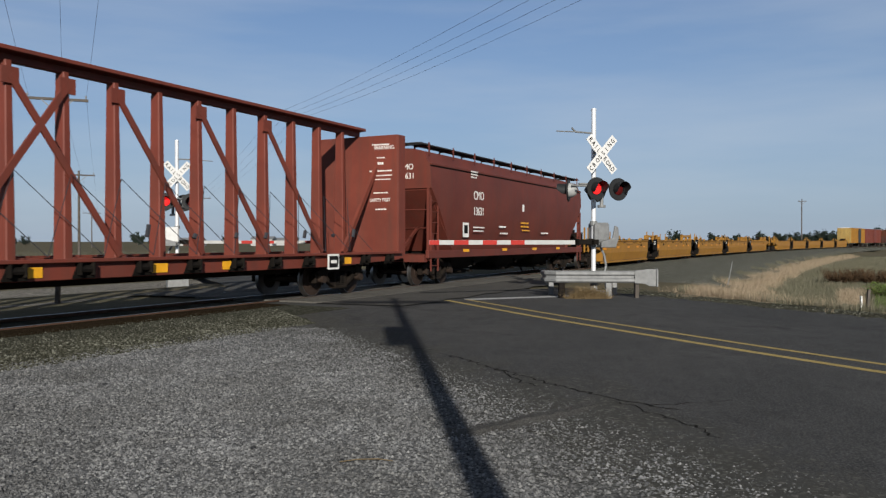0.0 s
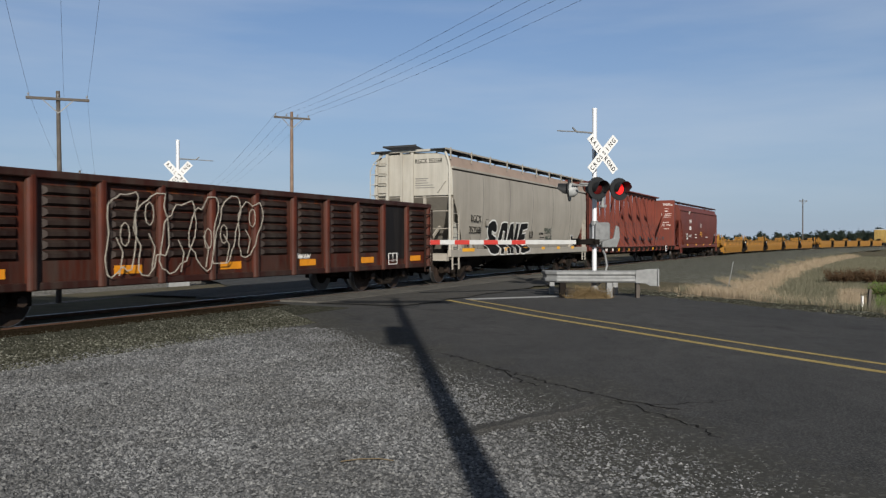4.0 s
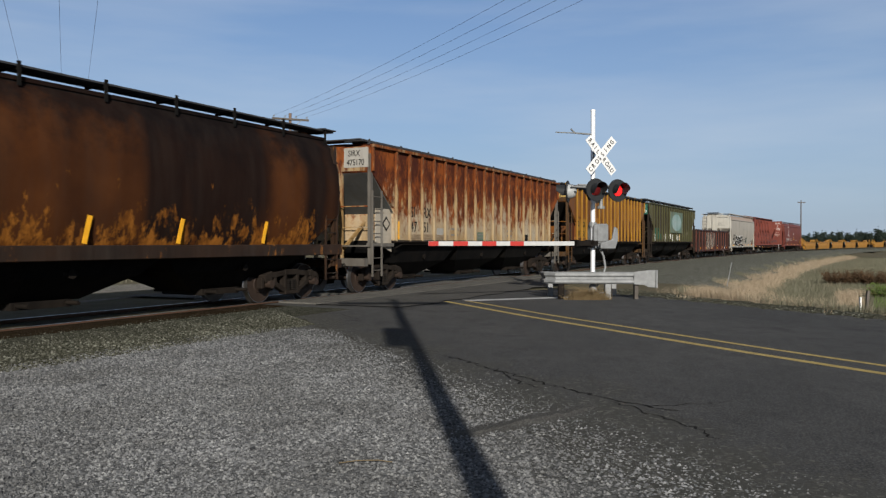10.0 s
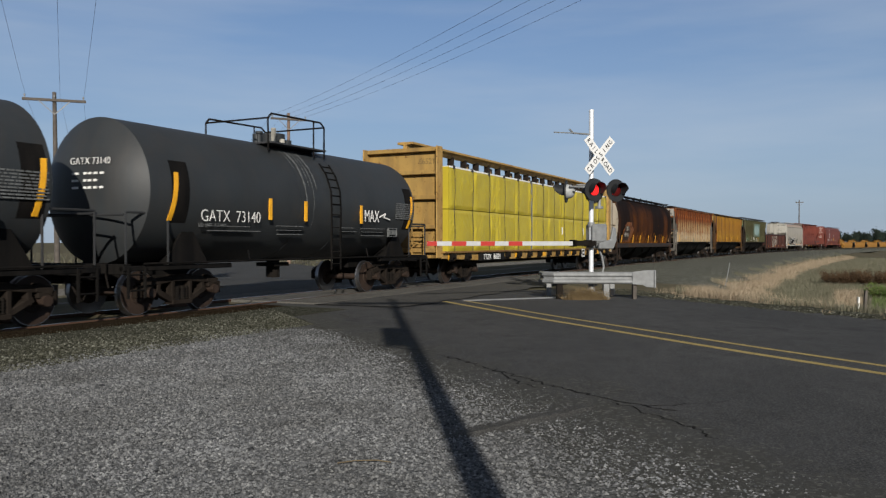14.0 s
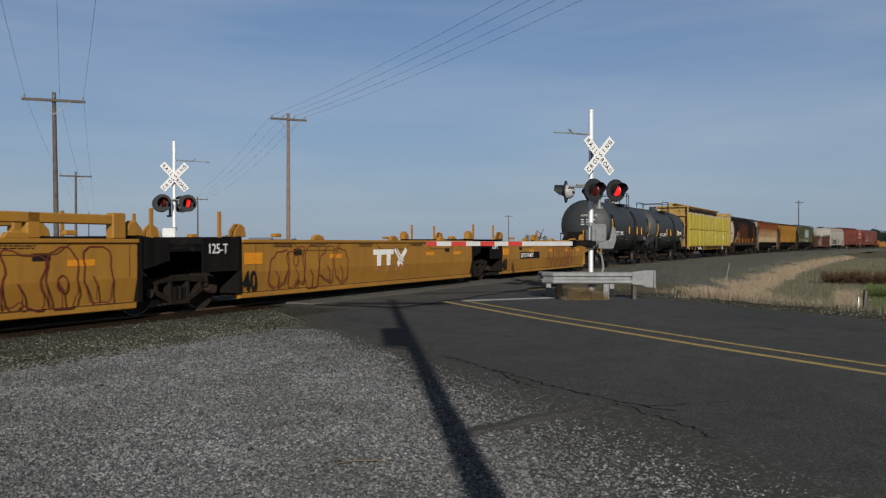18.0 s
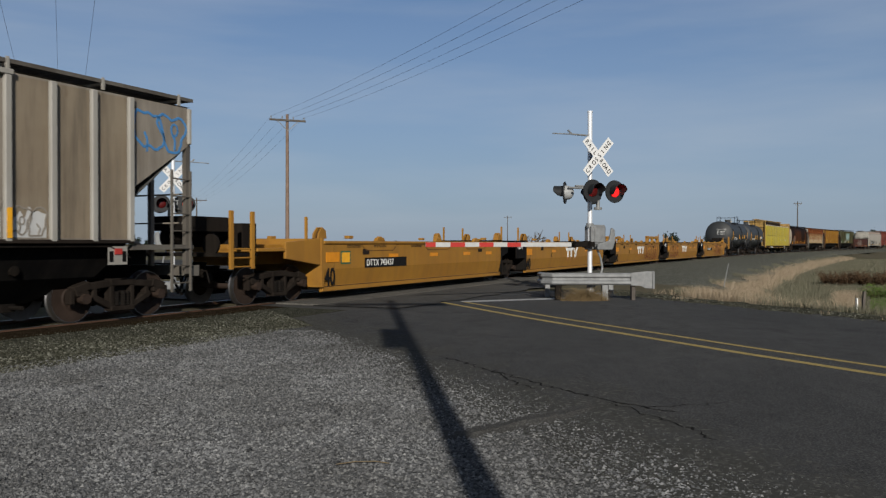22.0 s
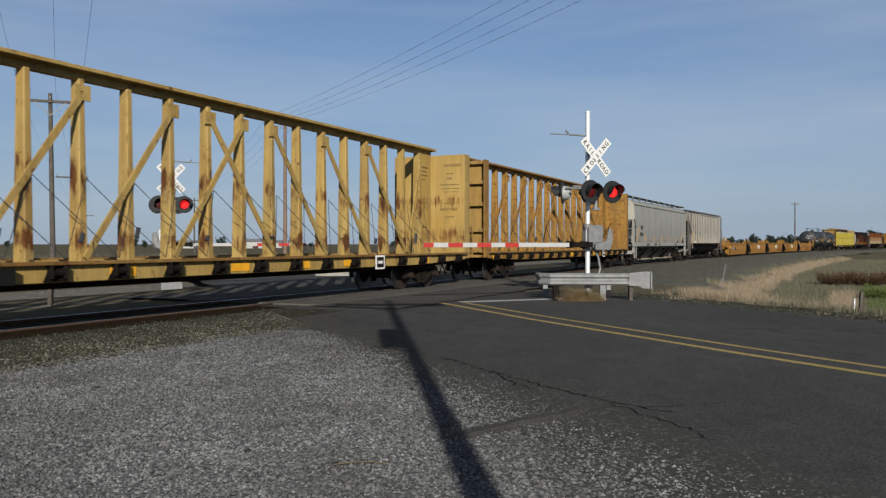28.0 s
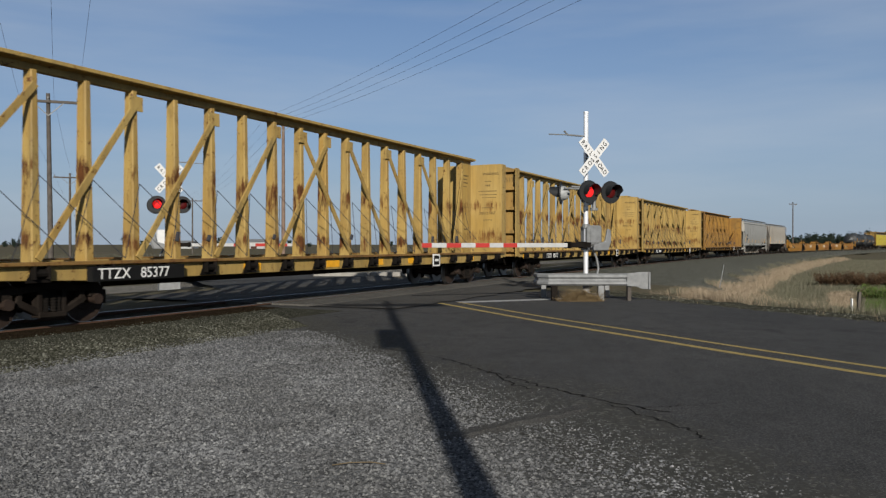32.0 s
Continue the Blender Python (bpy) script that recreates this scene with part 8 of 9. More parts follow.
LETTER_S = [(1.02, 1.08), (0.95, 1.30), (0.72, 1.47), (0.40, 1.47), (0.16, 1.33), (0.08, 1.08), (0.20, 0.84), (0.36, 0.70), (0.10, 0.62), (0.0, 0.45), (0.0, 0.22), (0.20, 0.06), (0.60, 0.0), (0.95, 0.06), (1.12, 0.28), (1.12, 0.58), (0.98, 0.76), (0.72, 0.82), (0.52, 0.94), (0.56, 1.06), (0.78, 0.98), (0.92, 0.98)]
LETTER_A = [(0.22, 1.36), (0.40, 1.42), (0.80, 1.42), (0.90, 1.30), (0.98, 0.02), (0.70, 0.0), (0.66, 0.30), (0.36, 0.30), (0.30, 0.0), (0.0, 0.0), (0.08, 0.75)]
EYE_A = [(0.46, 0.55), (0.62, 0.55), (0.60, 1.0), (0.50, 1.0)]
LETTER_N = [(0.16, 1.38), (0.48, 1.42), (0.72, 0.66), (0.80, 1.42), (1.12, 1.42), (1.10, 0.50), (0.98, 0.02), (0.70, 0.0), (0.40, 0.72), (0.32, 0.0), (0.0, 0.02), (0.02, 0.8)]
LETTER_E = [(0.16, 1.42), (0.98, 1.46), (1.02, 1.20), (0.50, 1.12), (0.48, 0.92), (0.84, 0.96), (0.86, 0.68), (0.46, 0.62), (0.46, 0.36), (1.06, 0.40), (1.10, 0.12), (0.30, 0.0), (0.02, 0.06), (0.0, 0.7)]


def small_print(car, rows, mat, y, label="rows of small stencilled print", seed=1):
    """Print too small to read, as bars: (x0, x1, z, thickness)."""
    rnd = random.Random(seed)
    mb = MB()
    for x0, x1, z, t in rows:
        x = x0
        while x < x1:
            w = 0.05 + rnd.random() * 0.12
            mb.box(x, min(x + w, x1), y - 0.003, y, z, z + t)
            x += w + 0.025
    tagged(part("small_print", mb, mat, car, label), kind="stuff")


def strips(car, xs, z0, z1, y, mat=None, w=0.09):
    for x in xs:
        part("reflector", MB().box(x - w / 2, x + w / 2, y - 0.004, y, z0, z1), mat or M["orange_mark"], car, "upright yellow reflective strip")


def notice(car, x0, x1, z0, z1, y, mat, label="small stencilled plate"):
    part("notice", MB().box(x0, x1, y - 0.004, y, z0, z1), mat, car, label)


car, h = round_hopper(-2.5, 14.0, M["cmo_red"], "oxide-red smooth-sided covered hopper car", FLOW, end_mat=M["cmo_red"], slope_mat=M["cmo_red"])
side_text("number", "CMO", 0.33, M["white_mark"], car, -4.98, 2.98, FLOW, 0.88)
side_text("number", "13631", 0.31, M["white_mark"], car, -4.98, 2.42, FLOW, 0.9)
lettering("number", "CMO", 0.20, M["white_mark"], car, -h - 0.036, 3.82, -0.35, 0.9, face="end")
lettering("number", "13631", 0.20, M["white_mark"], car, -h - 0.036, 3.52, -0.35, 0.9, face="end")
notice(car, -5.75, -5.25, 1.62, 2.2, -1.50, M["white_mark"], "white stencilled plate")
notice(car, -5.65, -5.35, 1.75, 2.05, -1.506, M["black_mark"])
small_print(car, [(-5.0, -4.0, 1.95, 0.05), (-5.0, -4.1, 1.82, 0.05), (-5.2, -4.6, 3.95, 0.05), (-5.2, -4.6, 3.85, 0.05), (-5.2, -4.7, 3.75, 0.05), (-2.6, -1.9, 2.0, 0.07), (-2.5, -1.7, 1.75, 0.06), (2.2, 3.2, 1.8, 0.06)], M["white_mark"], -1.565)
small_print(car, [(-0.2, 0.7, 2.2, 0.06), (-0.2, 0.7, 2.05, 0.06), (-0.1, 0.8, 1.9, 0.05)], M["orange_mark"], -1.55)
notice(car, -0.1, 0.12, 2.7, 3.0, -1.575, M["white_mark"])
strips(car, (-5.6, -2.0, 1.4, 4.6), 1.1, 1.2, -1.562, w=0.5)

car = centre_beam(-26.65, -4.35, M["red_car"], "oxide-red empty centre-beam flatcar with bulkheads", 1, plate=7.485)
for x, tx in ((-8.5, "FDDM"), (-7.05, "200"), (-6.1, "261")):
    lettering("number", tx, 0.17, M["white_mark"], car, x, 0.89, -1.468, 0.72, "white reporting mark and number")
part("notice", MB().box(-11.56, -11.53, -1.15, -0.35, 4.08, 4.36), M["steel_brown"], car, "dark end number plate")
lettering("number", "FDDM 200261", 0.12, M["white_mark"], car, -11.566, 4.16, -0.38, 0.72, "white end number", face="end")

car, h = round_hopper(-44.0, -28.3, M["grey_car"], "pale grey covered hopper car with black graffiti", FLOW, roof_mat=M["tan_roof"], seams=5, run=1.25, high=3.05, slope_mat=M["grey_car"], deep=2.3, strip_y=(-0.02, 0.38), edge_mat=M["grey_car"], seam_mat=M["seam_dark"])
for y in (-1.46, 1.46):
    part("corner_rail", MB().path([(-h - 0.05, y, 1.1), (-h - 0.05, y, 4.02), (-h - 0.05, y * 0.96, 4.25), (-h - 0.05, y * 0.86, 4.60)], 0.045, 8), M["cream_end"], car, "bent cream corner post")
part("end_post", MB().beam((-h - 0.08, 0.98, 1.1), (-h - 0.08, 0.98, 4.55), 0.10, 0.08), M["cream_end"], car)
for y in (-0.03, 0.40):
    part("end_post", MB().beam((-h - 0.10, y, 2.3), (-h - 0.10, y, 4.58), 0.10, 0.05), M["cream_end"], car)
part("end_rail", MB().box(-h - 0.16, -h - 0.02, -1.25, 1.62, 4.56, 4.64), M["cream_end"], car, "cream beam along the roof's end", bevel=0.01)
mb = MB()
for k in range(11):
    y = -0.30 + k * 0.12
    mb.beam((-h - 0.42, y, 4.74), (-h + 0.35, y, 4.66), 0.03, 0.04)
mb.beam((-h - 0.42, -0.36, 4.75), (-h - 0.42, 0.96, 4.75), 0.04, 0.06, (1, 0, 0)).beam((-h + 0.35, -0.36, 4.67), (-h + 0.35, 0.96, 4.67), 0.04, 0.06, (1, 0, 0))
part("end_walk", mb, M["grating"], car, "tilted grated step at the roof's end")
mb = MB().path([(-h - 0.14, 1.60, 2.7), (-h - 0.14, 1.66, 3.0), (-h - 0.14, 1.66, 3.95), (-h - 0.14, 1.5, 4.25), (-h - 0.14, 1.1, 4.52)], 0.016)
for k in range(5):
    mb.rod((-h - 0.14, 0.98, 2.75 + 0.36 * k), (-h - 0.14, 1.66 - (0.1 if k == 4 else 0), 2.75 + 0.36 * k), 0.014, 6)
part("ladder", mb, M["cream_end"], car, "rungs and bent side rail of the end ladder")
part("grab_handle", MB().path([(-h - 0.03, -1.02, 3.16), (-h - 0.08, -1.02, 3.16), (-h - 0.08, -1.30, 3.52), (-h - 0.03, -1.30, 3.52)], 0.014), M["cream_end"], car)
for o in (-1,):
    for y in (-1.34, 1.34):
        part("gusset", MB().prism([(o * (h - 0.38), 1.2), (o * (h - 1.15), 1.2), (o * (h - 0.60), 2.12), (o * (h - 0.46), 2.12)], y - 0.02, y + 0.02), M["cream_end"], car, "cream gusset plate over the truck")
    # no opening is cut; a black disc gives the dark of the hole
    part("lightening_hole", MB().rod((o * (h - 0.72), -1.362, 1.45), (o * (h - 0.72), -1.368, 1.45), 0.07, 14), M["black"], car, "black disc standing for the gusset's round hole")
tagged(part("small_print", MB().box(-h - 0.037, -h - 0.033, -0.62, -0.12, 3.62, 3.65).box(-h - 0.037, -h - 0.033, -0.55, -0.12, 3.55, 3.575).box(-h - 0.037, -h - 0.033, -0.62, -0.12, 3.47, 3.495).box(-h - 0.037, -h - 0.033, -0.80, -0.12, 3.39, 3.415).box(-h - 0.037, -h - 0.033, -0.86, -0.12, 3.31, 3.335), M["grey_spray"], car, "rows of small stencilled print"), kind="stuff")
side_text("number", "RGCX", 0.28, M["black_mark"], car, -6.36, 2.15, FLOW, 0.86)
side_text("number", "352568", 0.26, M["black_mark"], car, -6.40, 1.76, FLOW, 0.98)
lettering("number", "RGCX 352568", 0.16, M["black_mark"], car, -h - 0.036, 4.17, -0.1, 0.8, face="end")
sprayed(car, ((0.0, LETTER_S, None), (1.17, LETTER_A, EYE_A), (2.16, LETTER_N, None), (3.30, LETTER_E, None)), FLOW, 1.562, 1.19, (-4.80, 0.97), 0.97, 0.86)
side_text("graffiti_small", "R.I.P", 0.31, M["black_mark"], car, -0.28, 1.60, FLOW, 0.66)
side_text("graffiti_small", "FRIDAY", 0.28, M["dark_spray"], car, 1.62, 1.80, FLOW, 0.72, "thin dark spray-painted word", -0.006)
side_text("graffiti_small", "NIGHT", 0.30, M["dark_spray"], car, 1.85, 1.44, FLOW, 0.72, "thin dark spray-painted word", -0.006)
side_text("stencil", "CAUTION", 0.10, M["black_mark"], car, 0.98, 1.76, FLOW, 0.9)
for tx, x in (("LD LMT", -6.5), ("LT WT", -6.5)):
    side_text("stencil", tx, 0.11, M["black_mark"], car, x, 1.40 if tx == "LD LMT" else 1.24, FLOW, 0.9)
part("scrubbed_patch", MB().loft([[(x, -surface(FLOW, z) - 0.008, z), (x, -surface(FLOW, z) - 0.002, z)] + [(x2, -surface(FLOW, z) - k, z) for x2, k in ((-5.56, 0.002), (-5.56, 0.008))] for x, z in ((-5.98, 1.21), (-5.98, 1.36), (-5.98, 1.52))]), M["cream_end"], car, "pale patch with stencilled weights")
small_print(car, [(0.9, 1.5, 1.6, 0.05), (-7.0, -5.9, 3.15, 0.04), (-7.0, -5.9, 3.05, 0.03)], M["black_mark"], -1.535)
notice(car, -5.02, -4.76, 2.02, 2.28, -1.54, M["black_mark"])
notice(car, -5.0, -4.78, 2.04, 2.26, -1.545, M["grey_car"])
notice(car, 5.52, 5.88, 1.42, 1.76, -1.47, M["white_mark"], "white plate with a black emblem")
notice(car, 5.56, 5.84, 1.50, 1.74, -1.476, M["black_mark"])
for x in (-6.6, -3.0, -0.9, 1.3, 3.4, 5.6):
    part("reflector", MB().box(x - (0.5 if x < -6 else 0.2), x + (0.5 if x < -6 else 0.2), -1.568, -1.56, 1.10, 1.22), M["orange_mark"], car, "yellow reflective strip on the sill")

gondola(-62.4, -45.6, M["gon_brown"])

car, h = ribbed_hopper(-79.95, -63.25, M["green_car"], "dirty olive-green ribbed covered hopper car with a faded emblem", 18, rib_mat=M["green_rib"], end_mat=M["black"], post_mat=M["steel_brown"], wedge_mat=M["green_wedge"], rise=0.32)
M["teal"] = paint("faded_teal_paint", (0.17, 0.30, 0.23), (0.26, 0.25, 0.13), rust=0.22, dirt=0.5, spread=0.2, rust_colors=((0.12, 0.09, 0.05), (0.24, 0.22, 0.12)))
M["teal_light"] = paint("peeling_pale_teal_paint", (0.30, 0.50, 0.46), (0.50, 0.64, 0.61), rust=0.56, dirt=0.25, rust_colors=((0.70, 0.74, 0.72), (0.20, 0.36, 0.32)), scale=4.5, flake=(2.2, 2.2, 0.6), spread=0.05, chips=0.3)
M["green_board"] = paint("green_number_patch", (0.04, 0.22, 0.15), (0.03, 0.15, 0.105), rust=0.05, dirt=0.3)
part("emblem_panel", MB().box(-2.0, 2.57, -1.625, -1.59, 2.22, 3.85), M["teal"], car, "faded teal panel", bevel=0.01)
part("emblem", MB().prism([(0.25 + 1.8 * math.cos(a), 3.03 + 0.66 * math.sin(a)) for a in [2 * math.pi * i / 40 for i in range(40)]], -1.632, -1.626), M["teal_light"], car, "pale worn oval emblem")
for x0, x1, z0, z1, tx in ((-6.87, -6.22, 1.72, 2.50, "SI"), (-6.05, -5.41, 1.72, 2.50, "RX"), (-5.23, -4.60, 1.72, 2.08, "")):
    part("number_patch", MB().box(x0, x1, -1.512, -1.5, z0, z1), M["green_board"], car, "green number patch")
    if tx:
        lettering("number", tx, 0.30, M["black_mark"], car, x0 + 0.10, 2.14, -1.518, 0.85)
lettering("number", "47", 0.30, M["black_mark"], car, -6.77, 1.76, -1.518, 0.85)
lettering("number", "51", 0.30, M["black_mark"], car, -5.95, 1.76, -1.518, 0.85)
lettering("number", "05", 0.26, M["black_mark"], car, -5.13, 1.76, -1.518, 0.85)
part("number_patch", MB().box(-h - 0.035, -h - 0.022, -1.40, -0.75, 3.45, 4.15), M["green_board"], car, "green number patch")
lettering("number", "SIRX", 0.19, M["white_mark"], car, -h - 0.042, 3.86, -0.86, 0.8, face="end")
lettering("number", "475105", 0.19, M["white_mark"], car, -h - 0.042, 3.56, -0.80, 0.72, face="end")
notice(car, -1.95, -1.35, 1.75, 2.15, -1.506, M["white_mark"], "white notice with rows of print")
for x0, x1 in ((-1.1, -0.35), (0.75, 1.3), (1.7, 2.2)):
    scrawl(car, x0, x1, 1.65, 2.12, -1.504, int(x0 * 10) + 40, M["white_mark"], 0.016)
strips(car, (-6.95, -3.65, -1.15), 1.56, 2.06, -1.592, M["white_mark"])
strips(car, (1.45,), 1.56, 2.1, -1.592)
for tx, x, z in (("LD LMT", -4.45, 2.02), ("LT WT", -4.45, 1.80), ("202100", -3.28, 2.02), ("60900", -3.2, 1.80), ("NEW 11-74", -2.2, 1.80)):
    lettering("stencil", tx, 0.12, M["up_grey"], car, x, z, -1.507, 0.8, "small pale stencilled letters")
small_print(car, [(-4.2, -3.7, 1.9, 0.05), (-4.2, -3.7, 1.75, 0.05), (-3.3, -2.7, 1.9, 0.05), (-3.3, -2.7, 1.75, 0.05), (2.8, 3.4, 2.2, 0.05), (2.8, 3.4, 2.05, 0.05), (2.8, 3.4, 1.9, 0.05), (2.8, 3.4, 1.6, 0.05), (3.8, 4.3, 2.1, 0.05), (3.8, 4.3, 1.9, 0.05), (4.9, 5.4, 2.3, 0.05), (4.9, 5.4, 2.2, 0.05), (4.9, 5.4, 2.1, 0.05)], M["up_grey"], -1.504)

car, h = ribbed_hopper(-98.2, -81.5, M["yellow_car"], "rusting yellow ribbed covered hopper car with patched panels", 18, rib_mat=M["yellow_rib"], panel_mat=M["gon_brown"], post_mat=M["shaded_grimy_yellow"], end_mat=M["shaded_grimy_yellow"], eave_mat=M["black"], bracket_mat=M["yellow_rib"])
for x, tx, z in ((-6.76, "SI", 2.26), (-5.95, "RX", 2.26), (-6.76, "47", 1.78), (-5.95, "52", 1.78), (-5.12, "34", 1.78)):
    part("number_patch", MB().box(x - 0.13, x + 0.60, -1.506, -1.50, z - 0.07, z + 0.42), M["yellow_rib"], car, "cleaner yellow panel patch")
    lettering("number", tx, 0.31, M["black_mark"], car, x, z, -1.511, 0.9)
part("number_patch", MB().box(-h - 0.035, -h - 0.022, -1.40, -0.55, 3.7, 4.15), M["beam_yellow"], car, "pale yellow number patch")
lettering("number", "SIRX", 0.17, M["black_mark"], car, -h - 0.042, 3.95, -0.8, 0.8, face="end")
lettering("number", "475234", 0.17, M["black_mark"], car, -h - 0.042, 3.74, -0.7, 0.8, face="end")
strips(car, (-2.0, 1.0, 4.4), 1.56, 2.1, -1.592)
small_print(car, [(3.4, 3.9, 1.75, 0.06), (3.4, 3.9, 1.55, 0.06), (4.2, 4.7, 1.75, 0.06), (4.2, 4.7, 1.5, 0.06), (-3.4, -2.9, 2.0, 0.05), (-1.6, -1.1, 2.0, 0.05)], M["black_mark"], -1.504)

car, h = ribbed_hopper(-116.4, -99.8, M["rust_car"], "white covered hopper car streaked with orange rust", 18, rib_mat=M["rust_rib"], slope_mat=M["slope_grey"], end_mat=M["rust_rib"], panel_mat=M["rust_panel"], post_mat=M["grimy_grey"])
part("number_patch", MB().box(-h - 0.035, -h - 0.022, -1.42, -0.6, 3.62, 4.18), M["up_rib"], car, "white number patch")
lettering("number", "SIRX", 0.18, M["black_mark"], car, -h - 0.042, 3.94, -0.75, 0.8, face="end")
lettering("number", "475170", 0.18, M["black_mark"], car, -h - 0.042, 3.68, -0.7, 0.8, face="end")
for x, tx, z in ((-6.02, "SI", 2.26), (-5.2, "RX", 2.26), (-6.02, "47", 1.80), (-5.2, "51", 1.80)):
    lettering("number", tx, 0.34, M["black_mark"], car, x, z, -1.508, 0.9)
notice(car, -4.25, -3.75, 1.66, 1.94, -1.506, M["up_rib"], "white notice with rows of print")
part("placard", MB().prism([(-7.55, 2.02), (-7.32, 1.80), (-7.09, 2.02), (-7.32, 2.24)], -1.412, -1.404), M["black_mark"], car, "black diamond placard holder")
part("placard_face", MB().prism([(-7.48, 2.02), (-7.32, 1.87), (-7.16, 2.02), (-7.32, 2.17)], -1.418, -1.412), M["rust_panel"], car)
scrawl(car, -6.0, -3.4, 1.57, 1.72, -1.512, 63, M["tan_spray"])
notice(car, -1.0, -0.4, 1.55, 1.85, -1.506, M["teal"], "pale green stencilled plate")
notice(car, 3.9, 4.25, 1.5, 1.8, -1.506, M["black_mark"])
strips(car, (-6.9,), 1.56, 2.1, -1.592)
small_print(car, [(-3.2, -2.6, 1.9, 0.06), (-3.2, -2.6, 1.7, 0.06), (-0.95, -0.45, 1.62, 0.05), (-0.95, -0.45, 1.74, 0.05), (1.9, 2.4, 1.9, 0.06), (1.9, 2.4, 1.7, 0.06)], M["grey_spray"], -1.511)

TUBE = [(0.9, 1.10), (1.25, 1.14), (1.45, 1.6), (1.56, 2.2), (1.60, 2.8), (1.54, 3.4), (1.36, 3.9), (1.10, 4.2), (1.0, 4.27), (0.7, 4.36), (0.0, 4.40)]
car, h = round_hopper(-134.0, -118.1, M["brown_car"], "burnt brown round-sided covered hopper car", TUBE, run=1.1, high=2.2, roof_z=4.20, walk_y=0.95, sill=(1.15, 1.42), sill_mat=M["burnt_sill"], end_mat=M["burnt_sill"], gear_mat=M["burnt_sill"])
M["flame_patch"] = paint("orange_scorched_paint", (0.44, 0.14, 0.022), (0.17, 0.05, 0.014), rust=0.70, dirt=0.6, spread=0.10, rust_colors=((0.03, 0.014, 0.008), (0.16, 0.045, 0.012)), scale=2.4, chips=0.4)
M["scorched_post"] = paint("rusty_scorched_post_paint", (0.15, 0.055, 0.030), (0.07, 0.028, 0.017), rust=0.4, dirt=0.5)
zs = [1.45, 1.7, 1.9, 2.1, 2.3, 2.55, 2.8, 3.05, 3.3, 3.5, 3.7, 3.85]
part("end_rim", MB().loft([[(-h - 0.05, -surface(TUBE, z), z), (-h - 0.05, -min(1.24, surface(TUBE, z) - 0.03), z), (-h + 0.02, -min(1.24, surface(TUBE, z) - 0.03), z), (-h + 0.02, -surface(TUBE, z), z)] for z in zs]), M["rust_panel"], car, "pale scuffed rim of the end")
for y0, y1, z0, z1 in ((0.75, 1.30, 3.42, 3.72), (0.15, 0.70, 3.45, 3.75), (-0.45, 0.10, 3.48, 3.78), (-0.85, -0.50, 3.48, 3.95), (-0.30, -0.12, 2.45, 3.25), (-1.02, -0.80, 1.4, 3.3)):
    part("end_plate", MB().box(-h - 0.06, -h - 0.034, y0, y1, z0, z1), M["rust_panel"], car, "scorched white plate on the end")
part("end_beam", MB().box(-h - 0.20, -h - 0.04, -0.95, 1.40, 3.28, 3.40), M["scorched_post"], car, bevel=0.01)
for y, w in ((-1.22, 0.09), (-0.62, 0.12), (0.02, 0.07), (1.30, 0.07)):
    part("end_post", MB().beam((-h - 0.30, y, 0.9), (-h - 0.30, y, 4.34), w, w), M["scorched_post"] if y > -1 else M["rust_panel"], car, "rusty upright of the end frame")
part("end_roof", MB().box(-h - 0.55, -h - 0.03, -1.30, 1.45, 4.34, 4.40), M["burnt_sill"], car, "dark platform over the end", bevel=0.01)
for z in (1.35, 1.95, 2.55):
    part("handrail", MB().path([(-h - 0.36, -1.25, z), (-h - 0.36, 0.5, z + 0.02)], 0.016), M["scorched_post"], car)
rnd = random.Random(17)


def scorch(x0, x1, z0, z1, mat, lift, label):
    """A ragged patch draped over the rounded side."""
    rings = []
    for k in range(13):
        z = z0 + (z1 - z0) * k / 12
        lean = (z - z0) * 0.25
        full = math.sin(math.pi * (0.18 + 0.74 * k / 12)) ** 0.6
        mid, half = (x0 + x1) / 2 + lean, (x1 - x0) / 2 * full
        a, b = mid - half * (0.85 + 0.3 * rnd.random()), mid + half * (0.85 + 0.3 * rnd.random())
        y = -surface(TUBE, z)
        rings.append([(a, y - lift, z), (b, y - lift, z), (b, y + 0.02, z), (a, y + 0.02, z)])
    part("scorched_patch", MB().loft(rings), mat, car, label)


scorch(-6.75, -4.35, 1.48, 2.75, M["flame_patch"], 0.008, "patch of orange paint that the fire left")
scorch(-6.60, -5.10, 1.60, 2.52, M["burnt_sill"], 0.012, "blackened paint behind the number")
scorch(-5.15, -4.80, 1.62, 2.45, M["flame_patch"], 0.014, "tan graffiti stroke")
side_text("number", "SIRX", 0.29, M["up_grey"], car, -6.05, 2.2, TUBE, 0.85, lift=0.012)
side_text("number", "490110", 0.28, M["up_grey"], car, -6.42, 1.82, TUBE, 0.9, lift=0.012)
for x in (-7.0, -4.1, -2.2, 0.2, 2.4, 5.0):
    part("reflector", MB().beam((x - 0.04, -1.52, 1.45), (x + 0.06, -1.56, 1.95), 0.01, 0.10), M["orange_mark"], car, "yellow reflective strip")

centre_beam(-157.55, -135.75, M["lumber_yellow"], "yellow centre-beam flatcar loaded with yellow-wrapped lumber", 5, loaded=True, number="TTZX 86521")
tank_car(-170.45, -158.75, "GATX 73140", True)
tank_car(-183.15, -171.45, "GATX 73145", False)
J = [-185.2, -200.92, -216.2, -231.56, -247.0, -263.4]
GRAF = [(-0.9, 3.1, 5), (-5.2, -1.9, 8), (1.3, 5.7, 9), None, None]
